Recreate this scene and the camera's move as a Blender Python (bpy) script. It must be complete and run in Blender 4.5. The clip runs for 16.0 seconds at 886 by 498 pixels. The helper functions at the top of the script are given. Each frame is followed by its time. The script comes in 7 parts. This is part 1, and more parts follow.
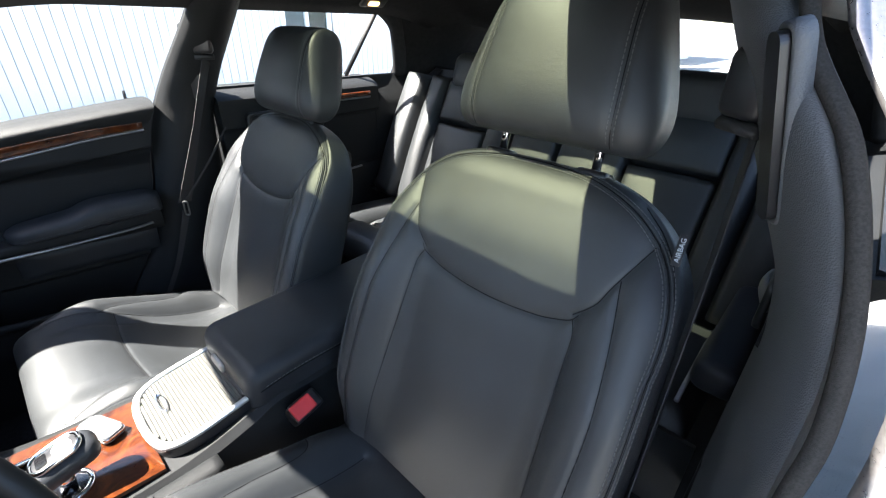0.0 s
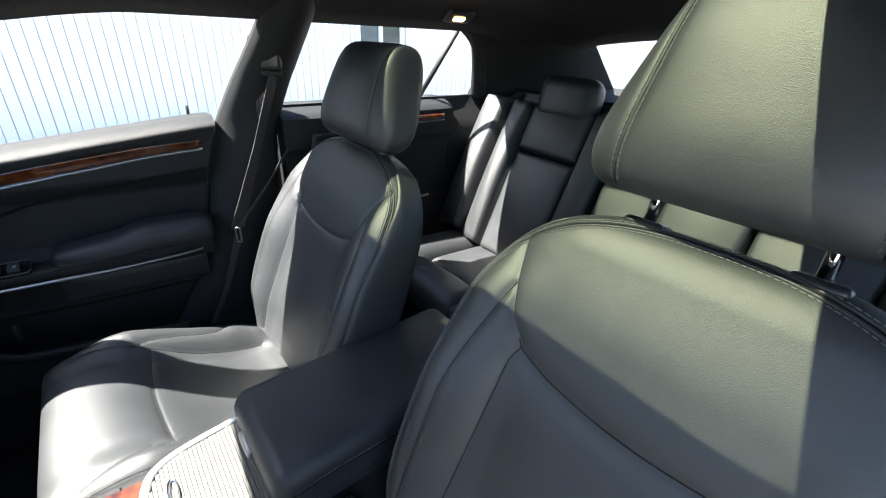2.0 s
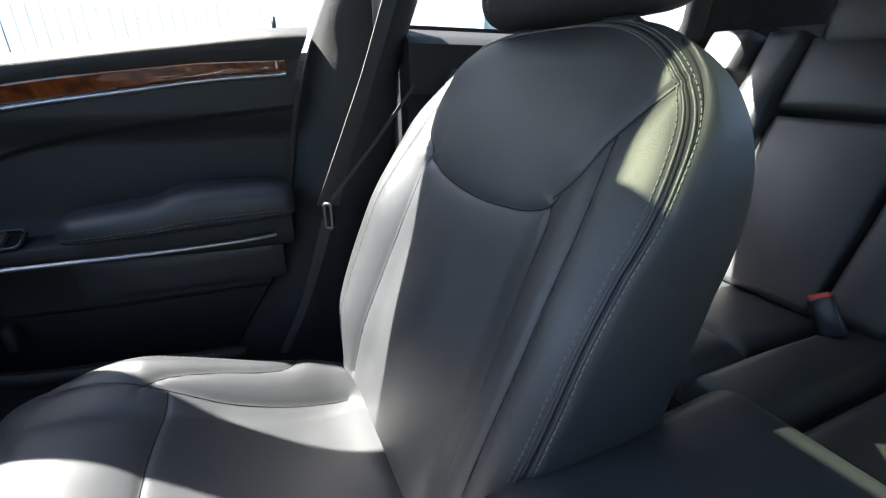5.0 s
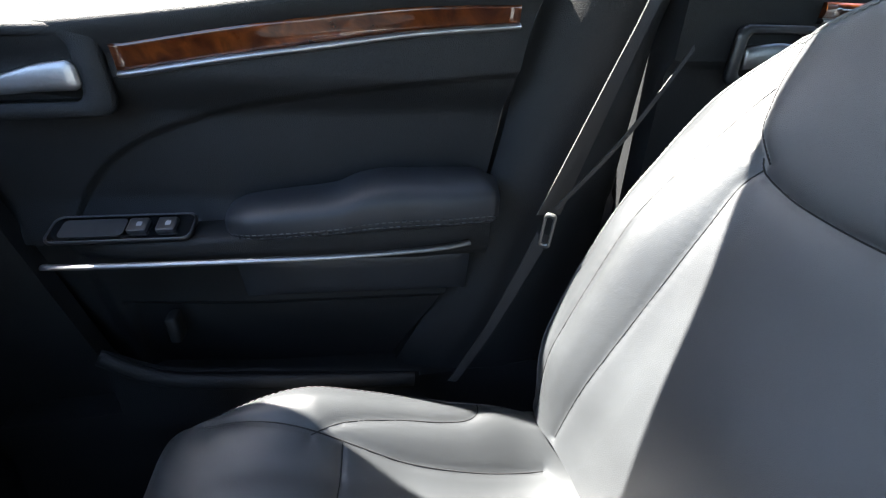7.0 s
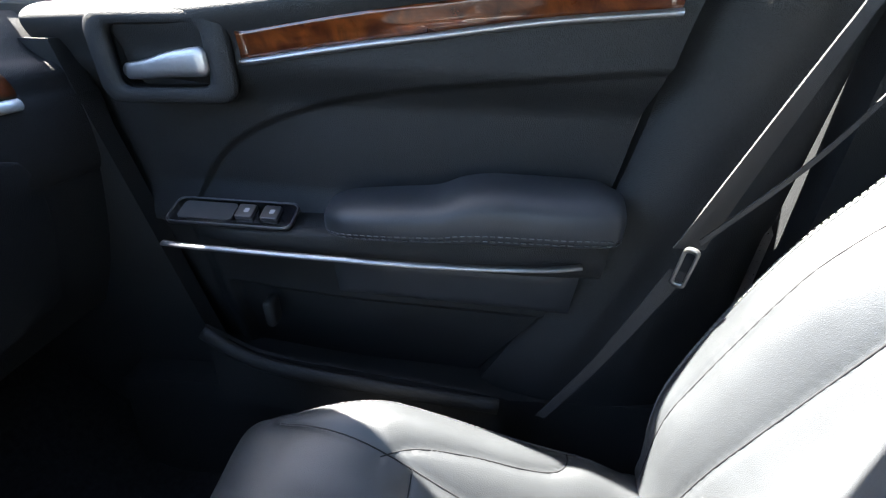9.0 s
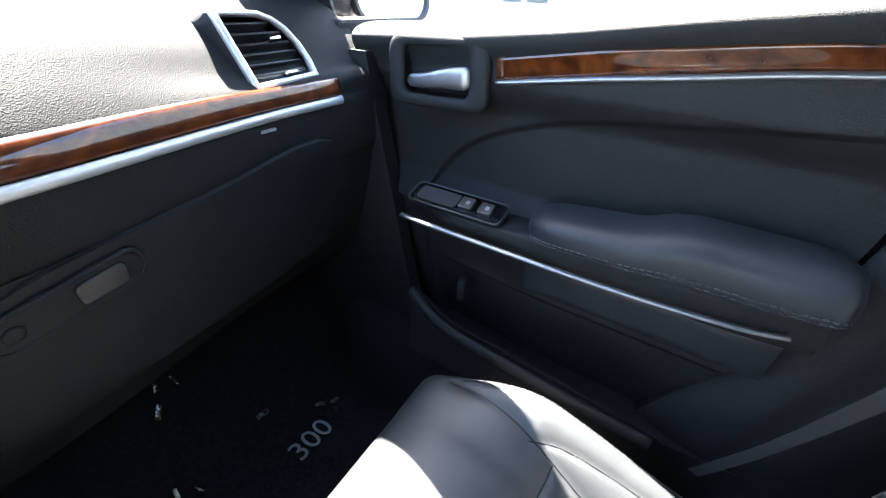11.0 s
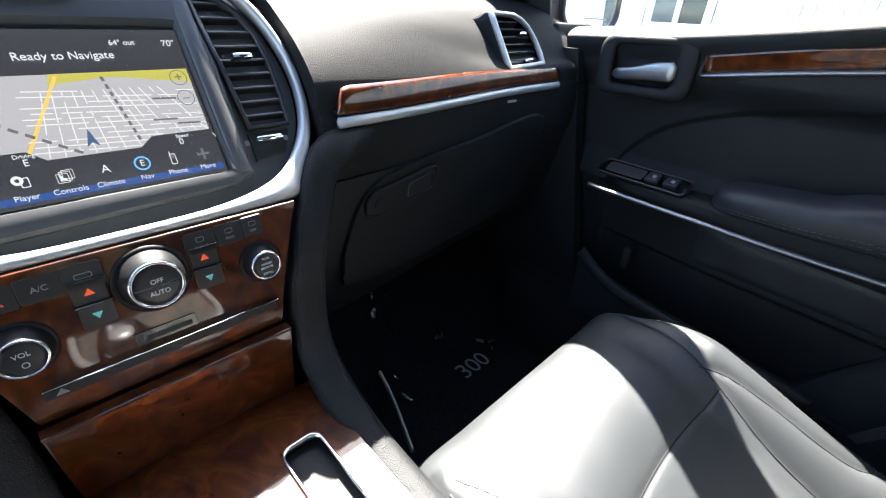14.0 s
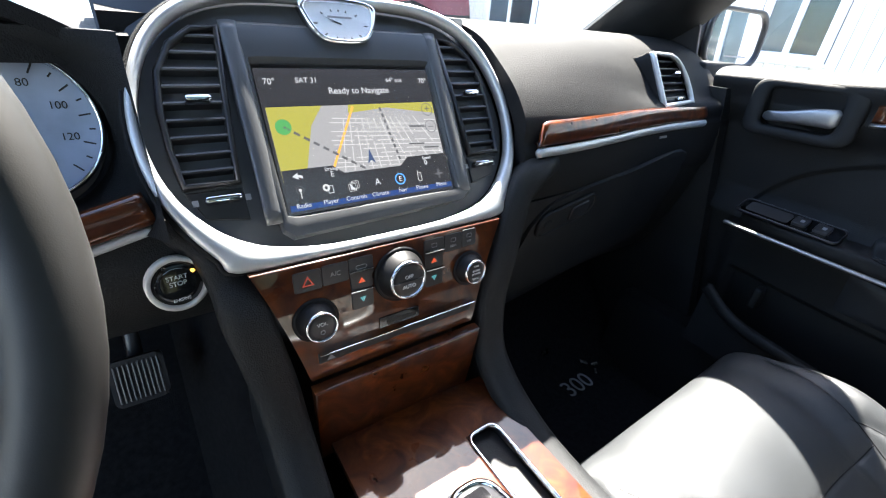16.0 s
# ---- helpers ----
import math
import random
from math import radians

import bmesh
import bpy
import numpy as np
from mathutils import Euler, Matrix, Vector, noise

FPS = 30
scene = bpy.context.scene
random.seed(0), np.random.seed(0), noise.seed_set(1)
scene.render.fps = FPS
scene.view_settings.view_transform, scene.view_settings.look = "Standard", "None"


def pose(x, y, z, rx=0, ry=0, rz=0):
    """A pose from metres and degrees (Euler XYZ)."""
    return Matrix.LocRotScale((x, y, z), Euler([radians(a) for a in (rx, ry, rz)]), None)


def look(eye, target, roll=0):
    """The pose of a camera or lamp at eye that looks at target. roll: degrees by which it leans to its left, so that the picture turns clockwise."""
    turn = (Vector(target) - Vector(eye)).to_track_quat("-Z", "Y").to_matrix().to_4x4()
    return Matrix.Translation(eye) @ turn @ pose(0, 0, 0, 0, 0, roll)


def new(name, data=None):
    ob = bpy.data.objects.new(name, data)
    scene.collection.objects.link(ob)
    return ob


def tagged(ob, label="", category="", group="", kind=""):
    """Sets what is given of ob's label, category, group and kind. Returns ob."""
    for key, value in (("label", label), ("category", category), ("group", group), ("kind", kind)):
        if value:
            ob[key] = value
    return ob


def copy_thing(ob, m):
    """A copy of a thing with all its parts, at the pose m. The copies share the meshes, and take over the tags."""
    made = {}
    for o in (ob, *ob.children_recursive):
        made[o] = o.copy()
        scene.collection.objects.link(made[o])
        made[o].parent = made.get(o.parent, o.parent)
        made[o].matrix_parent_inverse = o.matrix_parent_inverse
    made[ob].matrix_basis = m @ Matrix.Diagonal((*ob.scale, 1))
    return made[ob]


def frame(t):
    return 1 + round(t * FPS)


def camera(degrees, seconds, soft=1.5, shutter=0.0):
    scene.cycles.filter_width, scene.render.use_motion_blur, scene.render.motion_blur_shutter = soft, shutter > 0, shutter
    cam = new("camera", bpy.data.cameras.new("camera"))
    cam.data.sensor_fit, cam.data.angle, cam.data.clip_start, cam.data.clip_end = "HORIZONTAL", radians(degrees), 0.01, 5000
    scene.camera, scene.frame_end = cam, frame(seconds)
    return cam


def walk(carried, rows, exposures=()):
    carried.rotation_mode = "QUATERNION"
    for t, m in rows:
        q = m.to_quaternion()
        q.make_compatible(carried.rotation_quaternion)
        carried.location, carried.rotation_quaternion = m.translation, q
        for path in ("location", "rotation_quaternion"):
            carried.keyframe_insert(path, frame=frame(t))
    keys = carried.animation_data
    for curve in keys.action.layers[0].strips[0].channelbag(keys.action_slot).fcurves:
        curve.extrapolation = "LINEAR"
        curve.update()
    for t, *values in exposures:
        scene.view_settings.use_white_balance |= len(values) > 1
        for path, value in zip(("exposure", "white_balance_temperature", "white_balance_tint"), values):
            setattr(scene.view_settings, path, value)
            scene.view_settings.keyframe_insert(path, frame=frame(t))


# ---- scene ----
import functools
cam = camera(92.0, 16.0, soft=1.15)
PATH = [
    (0, (-0.713, 0.294, 1.247), (0.248, -0.743, 0.496), 1.3),
    (0.5, (-0.675, 0.246, 1.257), (0.297, -0.798, 0.532), 1.3),
    (1, (-0.618, 0.208, 1.256), (0.391, -0.812, 0.548), 1.5),
    (1.5, (-0.579, 0.196, 1.247), (0.491, -0.760, 0.539), 2.0),
    (2, (-0.519, 0.193, 1.243), (0.588, -0.720, 0.536), 2.5),
    (2.5, (-0.423, 0.198, 1.226), (0.715, -0.680, 0.522), 2.9),
    (3, (-0.349, 0.186, 1.168), (0.807, -0.674, 0.473), 3.1),
    (5.5, (-0.001, 0.061, 0.959), (1.357, -0.487, 0.315), 0.5),
    (6, (0.061, 0.116, 0.981), (1.404, -0.345, 0.245), 0.7),
    (6.5, (0.127, 0.154, 0.981), (1.494, -0.229, 0.244), 1.2),
    (7, (0.193, 0.180, 0.969), (1.577, -0.114, 0.222), 1.4),
    (7.5, (0.241, 0.192, 0.964), (1.640, -0.021, 0.217), 1.6),
    (8, (0.259, 0.171, 0.950), (1.668, 0.031, 0.205), 1.3),
    (10.5, (0.228, 0.191, 0.999), (1.505, 0.697, 0.178), 2.0),
    (11, (0.205, 0.191, 1.006), (1.409, 0.862, 0.193), 2.3),
    (11.5, (0.177, 0.173, 1.015), (1.294, 1.003, 0.226), 2.2),
    (12, (0.128, 0.171, 1.022), (1.168, 1.102, 0.240), 2.5),
    (12.5, (0.072, 0.177, 1.016), (1.067, 1.161, 0.241), 2.7),
    (13, (0.039, 0.181, 1.005), (1.032, 1.166, 0.226), 2.9),
    (13.5, (0.002, 0.183, 0.994), (0.998, 1.159, 0.210), 3.1),
    (14, (-0.041, 0.201, 0.982), (0.965, 1.169, 0.201), 3.3),
    (14.5, (-0.081, 0.209, 0.979), (0.928, 1.176, 0.200), 3.6),
    (15, (-0.123, 0.219, 0.987), (0.856, 1.219, 0.210), 4.0),
    (15.5, (-0.157, 0.239, 0.987), (0.776, 1.282, 0.211), 4.6),
    (16, (-0.184, 0.259, 1.004), (0.674, 1.377, 0.247), 5.3),
]
EXPOSURES = [(0, 3.45), (3.0, 3.4), (6.0, 4.0), (8.0, 4.36), (10.5, 5.05), (11.5, 4.9), (12.5, 4.52), (14, 3.96), (16, 3.88)]
walk(cam, [(t, look(eye, target, roll)) for t, eye, target, roll in PATH], EXPOSURES)


# ---------------------------------------------------------------- light
SUN_WAY = Vector((0.34, 0.55, 1.0)).normalized()
world = bpy.data.worlds.new("sky")
scene.world = world
world.use_nodes = True
wn = world.node_tree.nodes
sky = wn.new("ShaderNodeTexSky")
sky.sky_type, sky.sun_disc = "NISHITA", False
sky.sun_elevation = math.asin(SUN_WAY.z)
sky.sun_rotation = math.atan2(SUN_WAY.x, SUN_WAY.y)
wn["Background"].inputs["Strength"].default_value = 0.078
world.node_tree.links.new(sky.outputs[0], wn["Background"].inputs[0])
sun = new("sun", bpy.data.lights.new("sun", "SUN"))
sun.data.energy, sun.data.angle, sun.data.color = 5.5, radians(0.55), (1.0, 0.955, 0.87)
sun.matrix_world = look(SUN_WAY * 20, (0, 0, 0))


# ---------------------------------------------------------------- materials
def material(name, color, rough=0.5, metal=0.0, var=0.15, scale=40.0, bump=0.1, bump_scale=400.0, kind="noise", spec=0.5, coat=0.0, rough_var=0.08, stretch=(1, 1, 1), wrinkle=0.0):
    """A surface with mottling at one scale and fine relief at another."""
    m = bpy.data.materials.new(name)
    m.use_nodes = True
    n, l = m.node_tree.nodes, m.node_tree.links
    b = n["Principled BSDF"]
    tc = n.new("ShaderNodeTexCoord")
    mp = n.new("ShaderNodeMapping")
    mp.inputs["Scale"].default_value = stretch
    l.new(tc.outputs["Object"], mp.inputs[0])
    big = n.new("ShaderNodeTexNoise")
    big.inputs["Scale"].default_value, big.inputs["Detail"].default_value = scale, 6
    l.new(mp.outputs[0], big.inputs["Vector"])
    ramp = n.new("ShaderNodeValToRGB")
    c = Vector(color)
    ramp.color_ramp.elements[0].color = (*(c * (1 - var)), 1)
    ramp.color_ramp.elements[1].color = (*(c * (1 + var)), 1)
    ramp.color_ramp.elements[0].position, ramp.color_ramp.elements[1].position = 0.3, 0.7
    l.new(big.outputs[0], ramp.inputs[0])
    l.new(ramp.outputs[0], b.inputs["Base Color"])
    rr = n.new("ShaderNodeMapRange")
    rr.inputs["To Min"].default_value, rr.inputs["To Max"].default_value = max(0.02, rough - rough_var), rough + rough_var
    l.new(big.outputs[0], rr.inputs[0])
    l.new(rr.outputs[0], b.inputs["Roughness"])
    b.inputs["Metallic"].default_value = metal
    b.inputs["Specular IOR Level"].default_value = spec
    b.inputs["Coat Weight"].default_value = coat
    b.inputs["Coat Roughness"].default_value = 0.04
    if bump:
        fine = n.new("ShaderNodeTexVoronoi" if kind == "voronoi" else "ShaderNodeTexNoise")
        fine.inputs["Scale"].default_value = bump_scale
        l.new(mp.outputs[0], fine.inputs["Vector"])
        bp = n.new("ShaderNodeBump")
        bp.inputs["Strength"].default_value, bp.inputs["Distance"].default_value = bump, 0.0008
        l.new(fine.outputs[0], bp.inputs["Height"])
        l.new(bp.outputs[0], b.inputs["Normal"])
        if wrinkle:
            wr = n.new("ShaderNodeTexNoise")
            wr.inputs["Scale"].default_value, wr.inputs["Detail"].default_value, wr.inputs["Distortion"].default_value = 38, 5, 1.2
            l.new(mp.outputs[0], wr.inputs["Vector"])
            b2 = n.new("ShaderNodeBump")
            b2.inputs["Strength"].default_value, b2.inputs["Distance"].default_value = wrinkle, 0.004
            l.new(wr.outputs[0], b2.inputs["Height"])
            l.new(b2.outputs[0], bp.inputs["Normal"])
    return m


def burl(name, dark, light):
    """Lacquered walnut burl: warped swirls under a clear gloss coat."""
    m = material(name, dark, 0.3, coat=1.0, bump=0.0, spec=0.1)
    n, l = m.node_tree.nodes, m.node_tree.links
    b = n["Principled BSDF"]
    tc = n["Texture Coordinate"]
    a = n.new("ShaderNodeTexNoise")
    a.inputs["Scale"].default_value, a.inputs["Detail"].default_value, a.inputs["Distortion"].default_value = 22, 8, 2.2
    f = n.new("ShaderNodeTexVoronoi")
    f.inputs["Scale"].default_value = 90
    l.new(tc.outputs["Object"], a.inputs["Vector"])
    l.new(a.outputs["Color"], f.inputs["Vector"])
    r = n.new("ShaderNodeValToRGB")
    r.color_ramp.elements[0].color, r.color_ramp.elements[1].color = (*dark, 1), (*light, 1)
    r.color_ramp.elements[0].position, r.color_ramp.elements[1].position = 0.32, 0.72
    mid = r.color_ramp.elements.new(0.52)
    mid.color = (*((Vector(dark) * 0.6 + Vector(light) * 0.4)), 1)
    l.new(a.outputs[0], r.inputs[0])
    mx = n.new("ShaderNodeMixRGB")
    mx.blend_type, mx.inputs[0].default_value = "MULTIPLY", 0.35
    l.new(r.outputs[0], mx.inputs[1])
    l.new(f.outputs["Distance"], mx.inputs[2])
    l.new(mx.outputs[0], b.inputs["Base Color"])
    return m


def glowing(name, color, strength):
    m = bpy.data.materials.new(name)
    m.use_nodes = True
    b = m.node_tree.nodes["Principled BSDF"]
    b.inputs["Base Color"].default_value = (0.01, 0.01, 0.01, 1)
    b.inputs["Roughness"].default_value = 0.25
    b.inputs["Emission Color"].default_value = (*color, 1)
    b.inputs["Emission Strength"].default_value = strength
    return m


def glass(name, color=(1, 1, 1), rough=0.0):
    m = bpy.data.materials.new(name)
    m.use_nodes = True
    n, l = m.node_tree.nodes, m.node_tree.links
    tr = n.new("ShaderNodeBsdfTransparent")
    tr.inputs[0].default_value = (*color, 1)
    gl = n.new("ShaderNodeBsdfGlossy")
    gl.inputs["Roughness"].default_value = rough
    fr = n.new("ShaderNodeLayerWeight")
    fr.inputs[0].default_value = 0.5
    pw = n.new("ShaderNodeMath")
    pw.operation, pw.inputs[1].default_value = "POWER", 5
    l.new(fr.outputs["Facing"], pw.inputs[0])
    sh = n.new("ShaderNodeMapRange")
    sh.inputs["To Min"].default_value, sh.inputs["To Max"].default_value = 0.04, 0.8
    l.new(pw.outputs[0], sh.inputs[0])
    mx = n.new("ShaderNodeMixShader")
    l.new(sh.outputs[0], mx.inputs[0])
    l.new(tr.outputs[0], mx.inputs[1])
    l.new(gl.outputs[0], mx.inputs[2])
    l.new(mx.outputs[0], n["Material Output"].inputs[0])
    return m


LEATHER = material("black_leather", (0.0225, 0.0245, 0.0268), 0.46, spec=0.56, wrinkle=0.06, var=0.2, scale=9, bump=0.26, bump_scale=1350, kind="voronoi", rough_var=0.06)
LEATHER_SMOOTH = material("armrest_leather", (0.02, 0.022, 0.026), 0.5, spec=0.3, wrinkle=0.07, var=0.25, scale=12, bump=0.14, bump_scale=700, kind="voronoi")
PLASTIC = material("grained_black_plastic", (0.0115, 0.0122, 0.0132), 0.58, var=0.12, scale=14, bump=0.5, bump_scale=760, kind="voronoi", spec=0.2)
BEZEL = material("grey_satin_bezel", (0.05, 0.052, 0.055), 0.38, var=0.05, scale=20, bump=0.02)
RIB = material("grey_satin_rib", (0.07, 0.072, 0.076), 0.34, var=0.05, scale=20, bump=0.02)
PILLAR = material("grey_black_pillar_trim", (0.066, 0.07, 0.077), 0.55, var=0.1, scale=14, bump=0.4, bump_scale=700, kind="voronoi")
ROOF_GLASS = glass("dark_roof_glass", (0.43, 0.45, 0.38))
SOFT = material("soft_dash_skin", (0.0115, 0.0117, 0.0122), 0.68, spec=0.13, var=0.12, scale=14, bump=0.5, bump_scale=820, kind="voronoi")
SATIN = material("satin_black_plastic", (0.014, 0.014, 0.016), 0.35, var=0.1, scale=20, bump=0.05)
FABRIC = material("dark_headliner_cloth", (0.022, 0.022, 0.023), 0.9, var=0.2, scale=60, bump=0.4, bump_scale=900, spec=0.1)
CARPET = material("black_carpet", (0.011, 0.011, 0.012), 0.95, var=0.4, scale=120, bump=1.0, bump_scale=700, spec=0.1)
RUBBER = material("black_rubber", (0.012, 0.012, 0.013), 0.7, var=0.2, scale=60, bump=0.3)
WEBBING = material("seat_belt_webbing", (0.012, 0.012, 0.013), 0.7, var=0.2, scale=200, bump=0.8, bump_scale=900, stretch=(1, 1, 3))
CHROME = material("chrome", (0.8, 0.8, 0.82), 0.1, 1.0, var=0.03, bump=0.0, rough_var=0.03)
KNOB = material("dull_black_knob", (0.005, 0.005, 0.0055), 0.5, spec=0.2, bump=0.05)
SILVER = material("satin_silver_trim", (0.5, 0.515, 0.525), 0.42, 0.6, var=0.05, scale=30, bump=0.05)
SILVER_DULL = material("brushed_silver_trim", (0.27, 0.27, 0.28), 0.4, 0.9, var=0.06, scale=30, bump=0.08, stretch=(1, 10, 10))
WOOD = burl("walnut_burl", (0.03, 0.0066, 0.0026), (0.14, 0.036, 0.0075))
WHEEL_LEATHER = material("smooth_wheel_leather", (0.02, 0.0195, 0.019), 0.48, spec=0.4, var=0.15, scale=12, bump=0.06, bump_scale=1800)
PIANO = material("gloss_black", (0.006, 0.006, 0.007), 0.08, var=0.1, bump=0.0, coat=0.6)
RED = material("red_plastic", (0.5, 0.03, 0.03), 0.4, bump=0.05)
WHITE_INK = material("white_ink", (0.62, 0.63, 0.64), 0.6, var=0.05, bump=0.0)
GREY_INK = material("grey_ink", (0.25, 0.25, 0.26), 0.6, var=0.05, bump=0.0)
THREAD = material("pale_thread", (0.1, 0.1, 0.097), 0.7, var=0.3, scale=300, bump=0.0)
DARK_THREAD = material("dark_thread", (0.05, 0.052, 0.056), 0.7, var=0.3, scale=300, bump=0.0)
CAR_PAINT = material("silver_grey_paint", (0.2, 0.19, 0.19), 0.3, 0.7, var=0.12, scale=300, bump=0.0, coat=1.0)
GLASS = glass("window_glass", (0.93, 0.95, 0.94))
CLEAR = glass("clear_lens", (1, 1, 1))
TINT = glass("tinted_glass", (0.55, 0.6, 0.6))
MIRROR = material("mirror", (0.9, 0.9, 0.9), 0.02, 1.0, var=0.0, bump=0.0, rough_var=0.0)
SIDING = material("white_siding", (0.72, 0.71, 0.67), 0.5, var=0.04, scale=3, bump=0.05, stretch=(1, 1, 0.2))
TRIM_WHITE = material("white_trim", (0.78, 0.79, 0.8), 0.5, var=0.05, scale=6, bump=0.05)
ASPHALT = material("pale_concrete", (0.2, 0.2, 0.193), 0.9, var=0.3, scale=30, bump=1.0, bump_scale=150)


# ---------------------------------------------------------------- building helpers
def mesh(name, verts, faces, mat, parent=None, label="", smooth=True):
    me = bpy.data.meshes.new(name)
    me.from_pydata([tuple(v) for v in verts], [], faces)
    me.validate()
    if smooth:
        me.polygons.foreach_set("use_smooth", [True] * len(me.polygons))
    me.materials.append(mat)
    ob = new(name, me)
    if parent is not None:
        ob.parent = parent
        ob.matrix_parent_inverse = Matrix.Translation(-parent.location) if parent.type == "EMPTY" else Matrix()
    if label:
        ob["label"] = label
    return ob


def part(name, bm, mat, parent=None, label="", smooth=False, angle=0.6):
    me = bpy.data.meshes.new(name)
    bmesh.ops.recalc_face_normals(bm, faces=bm.faces)
    bm.to_mesh(me)
    bm.free()
    if smooth:
        me.polygons.foreach_set("use_smooth", [True] * len(me.polygons))
        me.set_sharp_from_angle(angle=angle)
    me.materials.append(mat)
    ob = new(name, me)
    if parent is not None:
        ob.parent = parent
        ob.matrix_parent_inverse = Matrix.Translation(-parent.location) if parent.type == "EMPTY" else Matrix()
    if label:
        ob["label"] = label
    return ob


def thing(name, at, label, category, group="", kind=""):
    e = new(name)
    e.location = at
    e.empty_display_size = 0.05
    return tagged(e, label, category, group, kind)


class Plane:
    """A local frame: origin, right, up; out() gives the point u, v and w off the plane."""
    def __init__(self, origin, right, up):
        self.o, self.r = Vector(origin), Vector(right).normalized()
        self.n = self.r.cross(Vector(up)).normalized()
        self.u = self.n.cross(self.r).normalized()

    def out(self, u, v, w=0.0):
        return self.o + self.r * u + self.u * v + self.n * w

    def matrix(self, u=0, v=0, w=0):
        p = self.out(u, v, w)
        return Matrix(((self.r.x, self.u.x, self.n.x, p.x), (self.r.y, self.u.y, self.n.y, p.y), (self.r.z, self.u.z, self.n.z, p.z), (0, 0, 0, 1)))


def spline(points, n=8, closed=False):
    """A smooth line through the points."""
    p = [Vector(q) for q in points]
    out = []
    m = len(p)
    for i in range(m if closed else m - 1):
        a, b, c, d = (p[(i + k) % m] if closed else p[min(max(i + k, 0), m - 1)] for k in (-1, 0, 1, 2))
        for j in range(n):
            t = j / n
            out.append(0.5 * ((2 * b) + (c - a) * t + (2 * a - 5 * b + 4 * c - d) * t * t + (3 * b - a - 3 * c + d) * t ** 3))
    if not closed:
        out.append(p[-1])
    return out


def sheet(fn, us, vs, wrap=False):
    """Verts and faces of a grid of fn(u, v)."""
    verts = [fn(u, v) for v in vs for u in us]
    nu, nv = len(us), len(vs)
    faces = []
    for j in range(nv - 1):
        for i in range(nu if wrap else nu - 1):
            k = (i + 1) % nu
            faces.append((j * nu + i, j * nu + k, (j + 1) * nu + k, (j + 1) * nu + i))
    return verts, faces


def tube(points, rx, ry=None, up=(0, 0, 1), seg=10, closed=False, power=1.0):
    """A rounded bar swept along points, rx half-wide and ry half-high across `up`. Returns verts and faces."""
    ry = ry or rx
    pts = [Vector(p) for p in points]
    verts, n = [], len(pts)
    up = Vector(up)
    for i, p in enumerate(pts):
        a, b = (pts[(i - 1) % n], pts[(i + 1) % n]) if closed else (pts[max(i - 1, 0)], pts[min(i + 1, n - 1)])
        t = (b - a).normalized()
        side = t.cross(up)
        side = side.normalized() if side.length > 1e-4 else t.orthogonal().normalized()
        top = side.cross(t).normalized()
        for k in range(seg):
            w = 2 * math.pi * (k + 0.5) / seg
            c, s = math.cos(w), math.sin(w)
            c, s = math.copysign(abs(c) ** power, c), math.copysign(abs(s) ** power, s)
            verts.append(p + side * rx * c + top * ry * s)
    faces = []
    for i in range(n if closed else n - 1):
        for k in range(seg):
            a, b = i * seg + k, i * seg + (k + 1) % seg
            c, d = ((i + 1) % n) * seg + (k + 1) % seg, ((i + 1) % n) * seg + k
            faces.append((a, b, c, d))
    if not closed:
        faces += [tuple(reversed(range(seg))), tuple(range((n - 1) * seg, n * seg))]
    return verts, faces


def add_to(bm, vf):
    vs = [bm.verts.new(v) for v in vf[0]]
    for f in vf[1]:
        bm.faces.new([vs[i] for i in f])


def box(c, s, r=0.004, seg=2, m=None):
    """A box with rounded edges, centre c and sizes s, turned by m."""
    bm = bmesh.new()
    bmesh.ops.create_cube(bm, size=1)
    bmesh.ops.scale(bm, vec=s, verts=bm.verts)
    if r:
        bmesh.ops.bevel(bm, geom=bm.edges[:], offset=min(r, min(s) * 0.49), segments=seg, profile=0.5, affect="EDGES")
    bmesh.ops.transform(bm, matrix=Matrix.Translation(c) @ (m or Matrix()), verts=bm.verts)
    return bm


def plate(pl, pts, depth, bevel=0.0015, w=0.0, seg=2):
    """A flat piece of outline pts (u, v) on the plane pl, from w to w + depth, its front edge rounded."""
    bm = bmesh.new()
    back = [bm.verts.new(pl.out(u, v, w)) for u, v in pts]
    front = [bm.verts.new(pl.out(u, v, w + depth)) for u, v in pts]
    n = len(pts)
    ff = bm.faces.new(front)
    bm.faces.new(list(reversed(back)))
    for i in range(n):
        bm.faces.new((back[i], back[(i + 1) % n], front[(i + 1) % n], front[i]))
    if bevel:
        bmesh.ops.bevel(bm, geom=list(ff.edges), offset=bevel, segments=seg, profile=0.5, affect="EDGES")
    return bm


def ring(pl, outer, inner, depth, w=0.0, crown=0.3):
    """A frame between two outlines of equally many points, with a rounded front."""
    verts, faces = [], []
    n = len(outer)
    rows = []
    for k, h in ((0, 0.0), (0.0, 0.55), (0.12, 0.9), (0.5, 1.0), (0.88, 0.9), (1.0, 0.55), (1.0, 0.0)):
        rows.append(len(verts))
        for (a, b), (c, d) in zip(outer, inner):
            verts.append(pl.out(a + (c - a) * k, b + (d - b) * k, w + depth * h))
    for r0, r1 in zip(rows, rows[1:] + rows[:1]):
        for i in range(n):
            faces.append((r0 + i, r0 + (i + 1) % n, r1 + (i + 1) % n, r1 + i))
    return verts, faces


